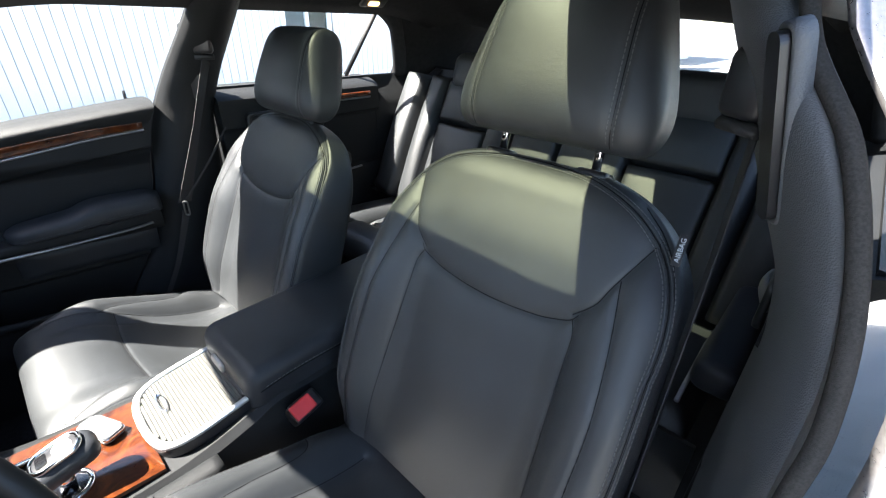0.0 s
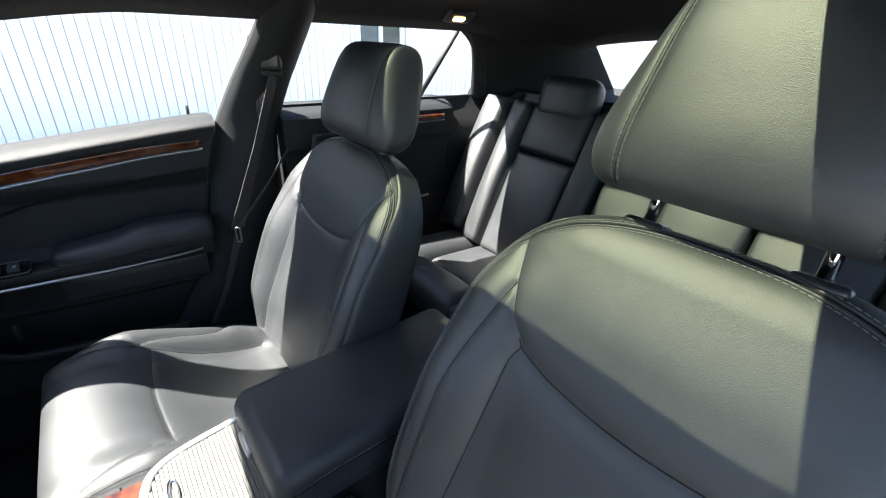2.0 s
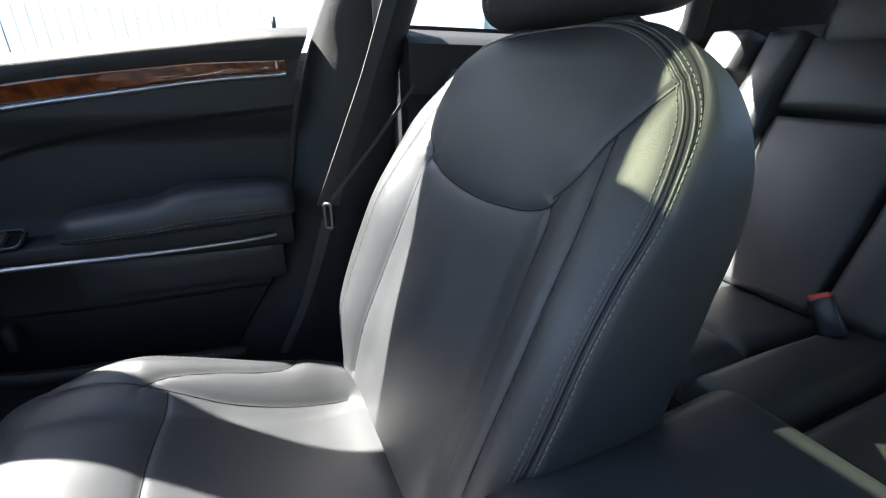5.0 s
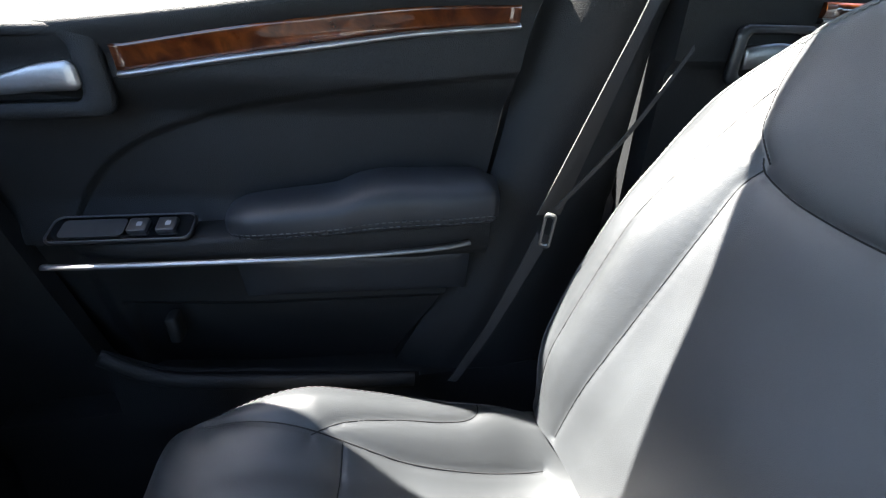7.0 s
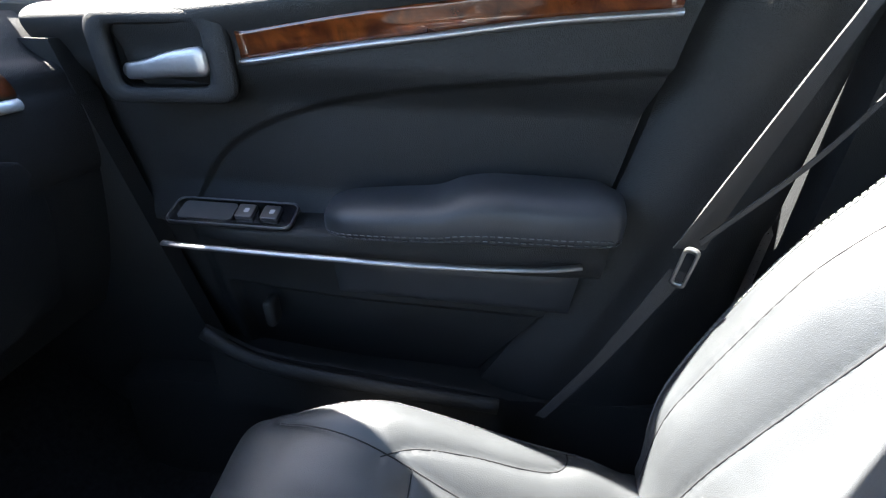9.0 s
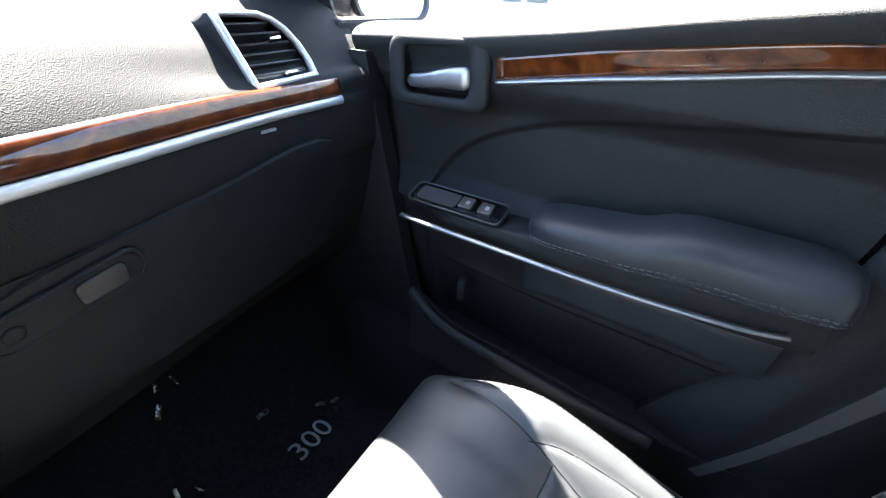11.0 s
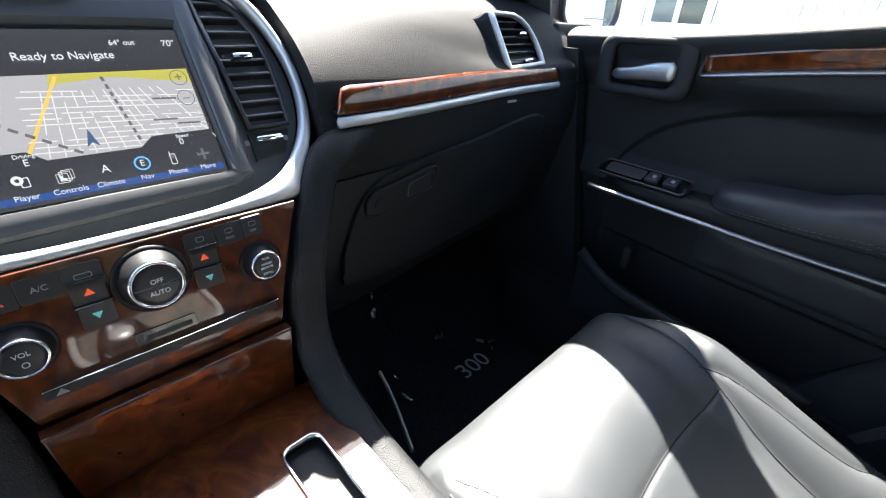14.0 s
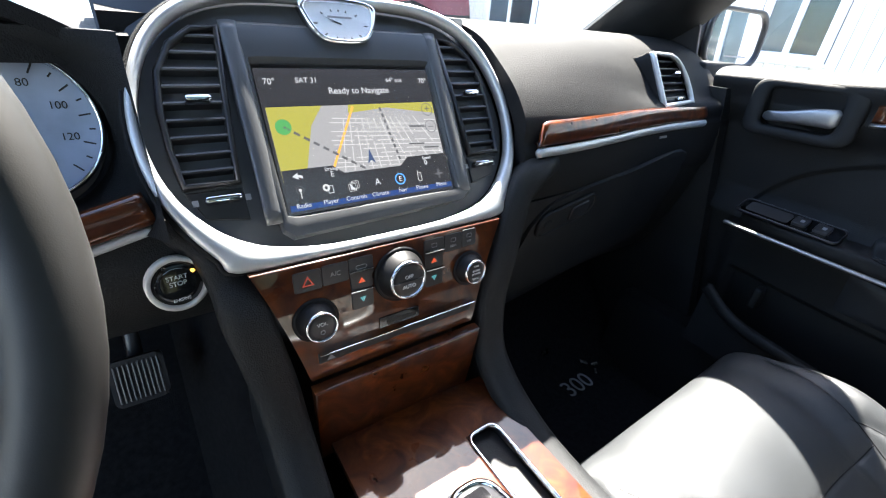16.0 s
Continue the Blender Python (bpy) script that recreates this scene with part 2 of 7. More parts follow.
def round_rect(w, h, r, n=5, cx=0, cy=0, skew=0.0):
    """Outline of a rounded rectangle, half sizes w and h."""
    out = []
    for sx, sy, a0 in ((1, 1, 0), (-1, 1, 90), (-1, -1, 180), (1, -1, 270)):
        for k in range(n + 1):
            a = radians(a0 + 90 * k / n)
            y = sy * (h - r) + r * math.sin(a)
            out.append((cx + sx * (w - r) + r * math.cos(a) + skew * y, cy + y))
    return out


def circle(r, n=32, cx=0, cy=0):
    return [(cx + r * math.cos(2 * math.pi * k / n), cy + r * math.sin(2 * math.pi * k / n)) for k in range(n)]


def lathe(pl, prof, u=0, v=0, n=32):
    """A turned piece about the normal of pl at u, v; prof is (radius, height) from the outside in."""
    verts = [pl.out(u + r * math.cos(2 * math.pi * k / n), v + r * math.sin(2 * math.pi * k / n), h) for r, h in prof for k in range(n)]
    faces = [(j * n + k, j * n + (k + 1) % n, (j + 1) * n + (k + 1) % n, (j + 1) * n + k) for j in range(len(prof) - 1) for k in range(n)]
    faces.append(tuple(range((len(prof) - 1) * n, len(prof) * n)))
    return verts, faces


def writing(name, text, pl, u, v, size, mat, parent, w=0.0006, align="CENTER", turn=0.0, shear=0.0):
    """Letters of the built-in font on a plane."""
    cu = bpy.data.curves.new(name, "FONT")
    cu.body, cu.size, cu.align_x, cu.align_y, cu.extrude, cu.shear = text, size, align, "CENTER", 0.0002, shear
    cu.materials.append(mat)
    ob = new(name, cu)
    ob.parent = parent
    if parent.type == "EMPTY":
        ob.matrix_parent_inverse = Matrix.Translation(-parent.location)
    ob.matrix_basis = pl.matrix(u, v, w) @ pose(0, 0, 0, 0, 0, turn)
    return ob


def stitches(points, normal, length=0.0045, gap=0.0025, width=0.0009, lift=0.0006):
    """A run of single thread stitches along a line; normal is a vector or a function of the place."""
    bm = bmesh.new()
    walked, pts = 0.0, [Vector(p) for p in points]
    on = True
    start = pts[0]
    seg = []
    for a, b in zip(pts, pts[1:]):
        d = (b - a).length
        pos = 0.0
        while d - pos > 1e-6:
            need = (length if on else gap) - walked
            step = min(need, d - pos)
            pos += step
            walked += step
            if walked >= (length if on else gap) - 1e-7:
                here = a + (b - a) * (pos / d)
                if on:
                    seg.append((start, here))
                else:
                    start = here
                on, walked = not on, 0.0
    for a, b in seg:
        nn = Vector(normal((a + b) / 2) if callable(normal) else normal).normalized()
        t = (b - a).normalized()
        s = t.cross(nn).normalized() * width
        up = nn * lift
        q = [a - s, a + s, b + s, b - s, a - s * 0.6 + up * 1.6, a + s * 0.6 + up * 1.6, b + s * 0.6 + up * 1.6, b - s * 0.6 + up * 1.6]
        vs = [bm.verts.new(p) for p in q]
        for f in ((4, 5, 6, 7), (0, 1, 5, 4), (1, 2, 6, 5), (2, 3, 7, 6), (3, 0, 4, 7)):
            bm.faces.new([vs[i] for i in f])
    return bm


def smooth_step(a, b, x):
    t = min(max((x - a) / (b - a), 0.0), 1.0)
    return t * t * (3 - 2 * t)


# ---------------------------------------------------------------- seats
@functools.lru_cache(maxsize=None)
def slopes(table):
    """Slopes of a smooth line through the table that never overshoots."""
    n = len(table)
    d = [(table[i + 1][1] - table[i][1]) / (table[i + 1][0] - table[i][0]) for i in range(n - 1)]
    m = [d[0]] + [0.0 if a * b <= 0 else 2 * a * b / (a + b) for a, b in zip(d, d[1:])] + [d[-1]]
    return m


def interp(table, x):
    if x <= table[0][0]:
        return table[0][1]
    if x >= table[-1][0]:
        return table[-1][1]
    t = tuple(table)
    m = slopes(t)
    i = 0
    while x > t[i + 1][0]:
        i += 1
    h = t[i + 1][0] - t[i][0]
    k = (x - t[i][0]) / h
    return t[i][1] * (1 + 2 * k) * (1 - k) ** 2 + h * m[i] * k * (1 - k) ** 2 + t[i + 1][1] * k * k * (3 - 2 * k) + h * m[i + 1] * k * k * (k - 1)


# Near-black tone of the seam tubes puts the crease's shade into their colour.
SEAM = material("painted_seam_shadow", (0.006, 0.006, 0.007), 0.8, var=0.1, bump=0.0, spec=0.2)


def run_of(points, step=0.004):
    """Points (x, s) evenly spaced along a smooth line through a few of them."""
    p = [(q.x, q.y) for q in spline([(a, b, 0) for a, b in points], 12)]
    out = [p[0]]
    for a, b in zip(p, p[1:]):
        n = max(1, int(math.hypot(b[0] - a[0], b[1] - a[1]) / step))
        out += [(a[0] + (b[0] - a[0]) * k / n, a[1] + (b[1] - a[1]) * k / n) for k in range(1, n + 1)]
    return out


def padded(parent, place, hw, dep, length, roll, raise_, lines, panel, mats, ns, na, tail=0.9, power=(0.45, 0.4), puff=0.0055, soft=0.012):
    """An upholstered body. place(x, s, d): a point from across, along and off the middle plane. hw(s), dep(s): half width and half
    thickness; the far end is rolled over within `roll`. raise_(x, s): the bolsters on the front. lines: seam lines of (x, s) points.
    panel(x, s): the name of the cover panel; each panel becomes a part. Returns the place of the front cover over (x, s)."""
    seam_at = np.array([q for ln in lines for q in ln])

    def gap_of(xs_, ss_):
        out = np.full(len(xs_), 9.0)
        for a in range(0, len(seam_at), 40):
            c = seam_at[a:a + 40]
            out = np.minimum(out, np.min(np.hypot(xs_[:, None] - c[:, 0], ss_[:, None] - c[:, 1]), 1))
        return np.sqrt(out ** 2 + 0.0022 ** 2) - 0.0022

    phis = np.linspace(-math.pi, math.pi, 2401)
    w, t = hw(length * 0.5), dep(length * 0.5)
    cx = w * np.sign(np.sin(phis)) * np.abs(np.sin(phis)) ** power[0]
    cd = t * np.sign(np.cos(phis)) * np.abs(np.cos(phis)) ** power[1]
    run = np.r_[0, np.cumsum(np.hypot(np.diff(cx), np.diff(cd)))]
    phi = np.interp(np.linspace(0, run[-1], na + 1)[:-1], run, phis)
    along = []
    for k in range(ns + 1):
        q = k / ns * (length + roll * 0.57)
        if q < length - roll:
            along.append((q, 1.0))
        else:
            a = min((q - (length - roll)) / roll, math.pi / 2)
            along.append((length - roll + roll * math.sin(a), max(math.cos(a), 0.03)))

    def depth(x, s, cs, k, gap):
        front = smooth_step(0.0, 0.35, cs)
        return dep(s) * math.copysign(abs(cs) ** power[1], cs) * k + front * (raise_(x, s) * k ** 0.5 + puff * (1 - math.exp(-gap / soft)) - 0.0012 * math.exp(-(gap / 0.002) ** 2))

    raw = []
    for s, k in along:
        wide = hw(s) * (1 - (1 - k) ** 2 * (1 - tail))
        for f in phi:
            sn, cs = math.sin(f), math.cos(f)
            raw.append((wide * math.copysign(abs(sn) ** power[0], sn), s, cs, k))
    gaps = gap_of(np.array([r[0] for r in raw]), np.array([r[1] for r in raw]))
    verts = [place(x, s, depth(x, s, cs, k, g)) for (x, s, cs, k), g in zip(raw, gaps)]
    info = [r[:3] for r in raw]

    def cover(x, s, lift=0.0):
        k = 1.0 if s < length - roll else max(math.cos(math.asin(min((s - length + roll) / roll, 1))), 0.03)
        wide = hw(s) * (1 - (1 - k) ** 2 * (1 - tail))
        sn = min(abs(x) / wide, 0.999) ** (1 / power[0])
        return place(x, s, depth(x, s, math.sqrt(1 - sn * sn), k, float(gap_of(np.array([x]), np.array([s]))[0])) + lift)

    n = len(phi)
    groups = {}
    for j in range(len(along) - 1):
        for i in range(n):
            q = (j * n + i, j * n + (i + 1) % n, (j + 1) * n + (i + 1) % n, (j + 1) * n + i)
            x, s = (sum(info[v][c] for v in q) / 4 for c in (0, 1))
            cs = sum(info[v][2] for v in q) / 4
            groups.setdefault(panel(x, s) if cs > 0.12 else "shell", []).append(q)
    groups.setdefault("shell", []).append(tuple(range(n)))
    groups["shell"].append(tuple((len(along) - 1) * n + i for i in range(n)))
    P = np.array([tuple(v) for v in verts]).reshape(len(along), n, 3)
    across = np.roll(P, -1, 1) - np.roll(P, 1, 1)
    upward = np.gradient(P, axis=0)
    N = np.cross(across, upward)
    N /= np.linalg.norm(N, axis=2, keepdims=True) + 1e-12
    middle = P.mean((0, 1))
    if ((P - middle) * N).sum() < 0:
        N = -N
        groups = {k: [tuple(reversed(f)) for f in fs] for k, fs in groups.items()}
    N = N.reshape(-1, 3)
    for name, faces in groups.items():
        used = sorted({v for f in faces for v in f})
        at = {v: i for i, v in enumerate(used)}
        ob = mesh(name.partition("@")[0], [verts[v] for v in used], [tuple(at[v] for v in f) for f in faces], mats, parent)
        if name != "shell":
            ob.data.normals_split_custom_set_from_vertices([tuple(N[v]) for v in used])
    for ln in lines:
        mesh("seam", *tube([cover(x, s, 0.0) for x, s in ln], 0.0009, seg=6), SEAM, parent)
    return cover


REC = radians(20)
BACK_UP = Vector((0, -math.sin(REC), math.cos(REC)))
BACK_OUT = Vector((0, math.cos(REC), math.sin(REC)))


def front_seat(at):
    seat = thing("front_seat", at, "black leather front seat with stitched bolsters and headrest", "car seat", "front seats")
    o = Vector(at)
    # backrest
    half = 0.055
    base = o + Vector((0, -0.01, 0)) - BACK_OUT * half

    def hw(s):
        if s > 0.36:
            return 0.254 * (1 - min((s - 0.36) / 0.222, 0.985) ** 2.5) ** 0.4
        return 0.254 - 0.022 * (1 - s / 0.36) ** 3 + 0.009 * math.sin(math.pi * s / 0.36)

    def shield_low(x):
        return 0.382 - 0.02 * (1 - (x / 0.142) ** 2) + 0.012 * max(0, (abs(x) - 0.11) / 0.035) ** 2

    def shield_side(s):
        return 0.14 + (s - 0.378) * 0.42 - 0.02 * max(0, 1 - abs(s - 0.385) / 0.02)

    def insert(s):
        return 0.142 + (0.378 - s) * 0.05

    def outer(s):
        return 0.208 - 0.034 * min(max((s - 0.27) / 0.185, 0), 1) ** 1.5

    lines = [run_of([(-0.141, shield_low(0.141) + 0.004)] + [(x, shield_low(x)) for x in np.linspace(-0.13, 0.13, 9)] + [(0.141, shield_low(0.141) + 0.004)])]
    for sd in (-1, 1):
        lines.append(run_of([(sd * shield_side(s), s) for s in np.linspace(0.392, 0.512, 6)]))
        lines.append(run_of([(sd * 0.134, 0.387)] + [(sd * insert(s), s) for s in np.linspace(0.365, 0.01, 9)]))
        lines.append(run_of([(sd * outer(s), s) for s in np.linspace(0.455, 0.01, 12)]))
        lines.append(run_of([(sd * hw(s) * 0.958, s) for s in np.linspace(0.02, 0.545, 24)]))

    def panel(x, s):
        ax = abs(x)
        if s > 0.36 and s > shield_low(x) and ax < shield_side(s):
            return "shield_panel"
        if s < 0.385 and ax < insert(s):
            return "centre_panel"
        if s < 0.47 and ax < outer(s):
            return "inner_bolster@" + str(x > 0)
        return "outer_bolster@" + str(x > 0) 

    def lift(x, s):
        ax = abs(x)
        b = interp([(0, 0.02), (0.12, 0.05), (0.28, 0.045), (0.42, 0.018), (0.5, 0.0), (0.6, 0)], s)
        return b * smooth_step(0.11, 0.215, ax) + 0.012 * math.exp(-((s - 0.18) / 0.09) ** 2) * (1 - smooth_step(0, 0.14, ax)) - 0.012 * smooth_step(0.44, 0.56, s)

    cover = padded(seat, lambda x, s, d: base + Vector((x, 0, 0)) + BACK_UP * s + BACK_OUT * d, hw, lambda s: interp([(0, half), (0.4, half), (0.56, 0.048)], s), 0.572, 0.05,
                   lift, lines, panel, LEATHER, 220, 320, tail=0.82)

    def edge_run(inset, lift_):
        """Up one side of the backrest, over its top and down the other side."""
        flank_ = [(hw(s) * inset, s) for s in np.linspace(0.05, 0.36, 60)]
        arch = [(0.254 * inset * math.cos(a) ** 0.8, 0.36 + 0.222 * (inset - 0.012) * math.sin(a) ** 0.8) for a in np.linspace(0.02, math.pi / 2, 90)]
        half_ = flank_ + arch
        return [cover(-x, s, lift_) for x, s in half_] + [cover(x, s, lift_) for x, s in reversed(half_[:-1])]

    for inset in (0.93, 0.972):
        part("edge_stitching", stitches(edge_run(inset, 0.0004), BACK_OUT + Vector((0, 0, 0.3)), 0.0044, 0.0022, 0.0006, 0.0005), THREAD, seat, "pale twin-needle edge stitching")
    for inset in (0.941, 0.961):
        mesh("piping", *tube(edge_run(inset, 0.0), 0.0014, seg=8), LEATHER, seat, "raised leather welt")
    mesh("seam", *tube(edge_run(0.951, 0.0), 0.0009, seg=6), SEAM, seat)
    # cushion
    def chw(s):
        return interp([(0, 0.225), (0.12, 0.24), (0.3, 0.238), (0.4, 0.228), (0.5, 0.212)], s)

    cz = 0.055

    def cplace(x, s, d):
        return o + Vector((x, -0.03 + s, -0.074 + 0.112 * smooth_step(0.05, 0.42, s) + d - 0.02))

    def side_seam(s):
        return interp([(0, 0.145), (0.2, 0.15), (0.28, 0.162), (0.36, 0.18), (0.44, 0.2)], s)

    clines = [run_of([(x, 0.283 + 0.012 * math.cos(x / 0.15 * 1.5)) for x in np.linspace(-side_seam(0.283), side_seam(0.283), 9)])]
    for sd in (-1, 1):
        clines.append(run_of([(sd * side_seam(s), s) for s in np.linspace(0.04, 0.43, 14)]))
        clines.append(run_of([(sd * chw(s) * 0.958, s) for s in np.linspace(0.04, 0.45, 14)]))
        clines.append(run_of([(sd * a, s) for a, s in ((0.165, 0.315), (0.178, 0.28), (0.186, 0.22), (0.189, 0.17), (0.192, 0.14), (0.198, 0.122), (0.21, 0.112), (0.229, 0.108))]))

    def cpanel(x, s):
        ax = abs(x)
        if ax > side_seam(s):
            return "cushion_bolster@" + str(x > 0)
        return "front_cushion_panel" if s > 0.293 else "rear_cushion_panel"

    def clift(x, s):
        ax = abs(x)
        return 0.06 * smooth_step(0.12, 0.205, ax) * interp([(0, 0.6), (0.1, 1), (0.3, 0.85), (0.42, 0.2)], s) + 0.012 * math.exp(-((s - 0.34) / 0.08) ** 2) * (1 - smooth_step(0.1, 0.18, ax))

    ccover = padded(seat, cplace, chw, lambda s: cz, 0.485, 0.075, clift, clines, cpanel, LEATHER, 190, 280, tail=0.92)
    for side in (-1, 1):
        pts = [ccover(chw(s) * 0.94 * side, s, 0.0002) for s in np.linspace(0.06, 0.43, 50)]
        part("cushion_stitching", stitches(pts, (side * 0.3, 0, 1), 0.005, 0.003, 0.0007), DARK_THREAD, seat)
    # plastic base and rails
    part("seat_base", box(o + Vector((0, 0.2, -0.135)), (0.44, 0.42, 0.09), 0.02, 3), PLASTIC, seat, "black plastic seat base trim", True)
    for side in (-1, 1):
        part("seat_rail", box(o + Vector((side * 0.17, 0.18, -0.2)), (0.035, 0.46, 0.03), 0.005), SATIN, seat)
        part("side_shield", box(o + Vector((side * 0.235, 0.14, -0.11)), (0.02, 0.36, 0.075), 0.01, 3), PLASTIC, seat, "", True)
    # headrest on its posts
    hb = base + BACK_UP * 0.565
    hm = Matrix.Rotation(radians(14), 4, "X")

    def head_pt(u, v):
        """u round the pad, v from its foot to its crown."""
        z = -0.1075 + 0.215 * v
        e = 2 * v - 1
        rim = (1 - abs(e) ** 3.6) ** 0.36
        hx = (0.158 - 0.046 * smooth_step(0.1, 1.0, v)) * (0.76 + 0.24 * rim)
        hy = 0.056 * max(rim, 0.02)
        a = 2 * math.pi * u
        c, s = math.cos(a), math.sin(a)
        x = hx * math.copysign(abs(c) ** 0.5, c)
        y = hy * math.copysign(abs(s) ** 0.5, s)
        if s > 0:
            y += (0.016 * (1 - (x / 0.137) ** 2) - 0.004 * math.exp(-((abs(x) - head_seam(z)) / 0.006) ** 2)) * rim * smooth_step(0, 0.5, s)
        return Vector((x, y - 0.012 * z / 0.1, z))

    def head_seam(z):
        return 0.106 - 0.012 * smooth_step(-0.08, 0.09, z)

    hc = hb + BACK_UP * 0.124 + Vector((0, 0.02, 0))
    HM = Matrix.Translation(hc) @ hm
    vv = [0.5 - 0.5 * math.cos(math.pi * k / 40) for k in range(41)]
    hv, hf = sheet(lambda u, v: HM @ head_pt(u, v), [k / 120 for k in range(120)], vv, True)
    hf += [tuple(reversed(range(120))), tuple(range(40 * 120, 41 * 120))]
    hr = mesh("headrest", hv, hf, LEATHER, seat, "padded black leather headrest")
    for side in (-1, 1):
        for off, mt_ in ((-0.004, THREAD), (0.004, THREAD)):
            pts = []
            for v in np.linspace(0.05, 0.97, 40):
                z = -0.1075 + 0.215 * v
                x = side * (head_seam(z) + off)
                hx = head_pt(0.0, v).x
                pts.append(HM @ (head_pt(math.acos(min(abs(x) / hx, 1) ** 2) / (2 * math.pi) if side > 0 else 0.5 - math.acos(min(abs(x) / hx, 1) ** 2) / (2 * math.pi), v) + Vector((0, 0.0004, 0))))
            part("headrest_stitching", stitches(pts, BACK_OUT, 0.0044, 0.0022, 0.0007, 0.0005), mt_, hr)
        pts = []
        for v in np.linspace(0.03, 0.985, 40):
            z = -0.1075 + 0.215 * v
            a = math.acos(min(head_seam(z) / head_pt(0.0, v).x, 1) ** 2) / (2 * math.pi)
            pts.append(HM @ head_pt(a if side > 0 else 0.5 - a, v))
        mesh("seam", *tube(pts, 0.0008, seg=6), SEAM, hr)
        top = hc + hm @ Vector((side * 0.076, 0.0, -0.07))
        low = base + BACK_UP * 0.55 + Vector((side * 0.078, 0, 0))
        mesh("headrest_post", *tube([low, (low + top) / 2, top], 0.0065, seg=14), CHROME, seat, "chrome headrest post")
        sl = base + BACK_UP * 0.568 + Vector((side * 0.078, 0, 0))
        part("post_sleeve", box(sl, (0.045, 0.035, 0.014), 0.006, 3, Matrix.Rotation(REC, 4, "X")), SATIN, seat, "", True)
    return seat


PASSENGER = Vector((0.364, -0.035, 0.496))
DRIVER = Vector((-0.4, -0.005, 0.55))
passenger_seat = front_seat(PASSENGER)
driver_seat = copy_thing(passenger_seat, Matrix.Translation(DRIVER))
for o in driver_seat.children:
    if o.name.startswith("headrest"):
        o.matrix_parent_inverse = Matrix.Translation(BACK_UP * 0.024) @ o.matrix_parent_inverse
driver_seat["label"] = "black leather driver's seat, sunlit backrest, airbag tag"
passenger_seat["label"] = "black leather passenger seat with worn bolster, half in sunlight"


# ---------------------------------------------------------------- the car's shell
GROUND = 0.0


def slab(name, fn, us, vs, mat, parent=None, thick=0.012, way=(0, 0, 1), label="", kind="", smooth=True, wrap=False):
    """A curved panel of real thickness: the sheet fn and its back, `thick` along way."""
    v, f = sheet(fn, us, vs, wrap)
    n, nu, nv = len(v), len(us), len(vs)
    off = Vector(way).normalized() * thick
    v2 = [Vector(p) + off for p in v]
    f2 = [tuple(reversed([i + n for i in q])) for q in f]
    rim = []
    edge = [i for i in range(nu)] + [j * nu + nu - 1 for j in range(1, nv)] + [(nv - 1) * nu + i for i in range(nu - 2, -1, -1)] + [j * nu for j in range(nv - 2, 0, -1)]
    for a, b in zip(edge, edge[1:] + edge[:1]):
        rim.append((a, b, b + n, a + n))
    ob = mesh(name, list(v) + v2, f + f2 + rim, mat, parent, label, smooth)
    ob.data.set_sharp_from_angle(angle=0.7)
    if kind:
        ob["kind"] = kind
    return ob


L = lambda a, b, n: list(np.linspace(a, b, n))

# floor pan with the tunnel
def floor_z(x, y):
    z = 0.265
    z += 0.2 * smooth_step(0.16, 0.11, abs(x)) * smooth_step(-1.0, -0.8, y) if y < 0.6 else 0.2 * smooth_step(0.2, 0.13, abs(x))
    z += 0.32 * smooth_step(0.62, 1.05, y)
    return z


floor = slab("floor", lambda u, v: Vector((u, v, floor_z(u, v))), L(-0.79, 0.79, 60), L(-1.2, 1.1, 70), CARPET, None, -0.01, label="black carpeted car floor with centre tunnel", kind="structure")
tagged(floor, category="floor")

# roof lining with two glass openings, built round them as one sheet
def roof_z(x, y):
    z = 1.375 - 0.05 * (x / 0.62) ** 2 - 0.05 * smooth_step(0.05, 0.5, y) - 0.1 * smooth_step(-0.8, -1.35, y) 
    z += 0.08 * smooth_step(-0.3, -0.6, x) * smooth_step(-0.25, 0.1, y)
    return z - 0.06 * smooth_step(0.52, 0.66, abs(x))


# Unseen openings; edges placed for the sun patches, rear left edge pulled in.
PANES = ((-0.395, 0.332, -0.36, 0.095), (-0.175, 0.335, -0.68, -0.45))
xs = sorted(set(L(-0.66, 0.64, 34) + [-0.372, 0.355, -0.15, 0.36]))
ys = sorted(set(L(-1.38, 0.43, 46) + [-0.36, 0.095, -0.68, -0.45]))
rv = [Vector((x, y, roof_z(x, y))) for y in ys for x in xs]
rf = []
for j in range(len(ys) - 1):
    for i in range(len(xs) - 1):
        mx, my = (xs[i] + xs[i + 1]) / 2, (ys[j] + ys[j + 1]) / 2
        if not any(a < mx < b and c < my < d for a, b, c, d in PANES):
            n0 = j * len(xs) + i
            rf.append((n0, n0 + 1, n0 + len(xs) + 1, n0 + len(xs)))
roof = mesh("ceiling", rv, rf, FABRIC, None, "dark cloth headliner with two assumed glass roof openings")
tagged(roof, category="ceiling", kind="structure")
so = roof.modifiers.new("thick", "SOLIDIFY")
so.thickness, so.offset = 0.03, 1
for k, (a, b, c, d) in enumerate(PANES):
    z = roof_z(0, (c + d) / 2) + 0.028
    g = part(f"window_{k + 1}", box(Vector(((a + b) / 2, (c + d) / 2, z)), (b - a + 0.02, d - c + 0.02, 0.004), 0), ROOF_GLASS)
    tagged(g, "unseen dark tinted glass sunroof pane, sized to place the sun patches", "sunroof", kind="structure")


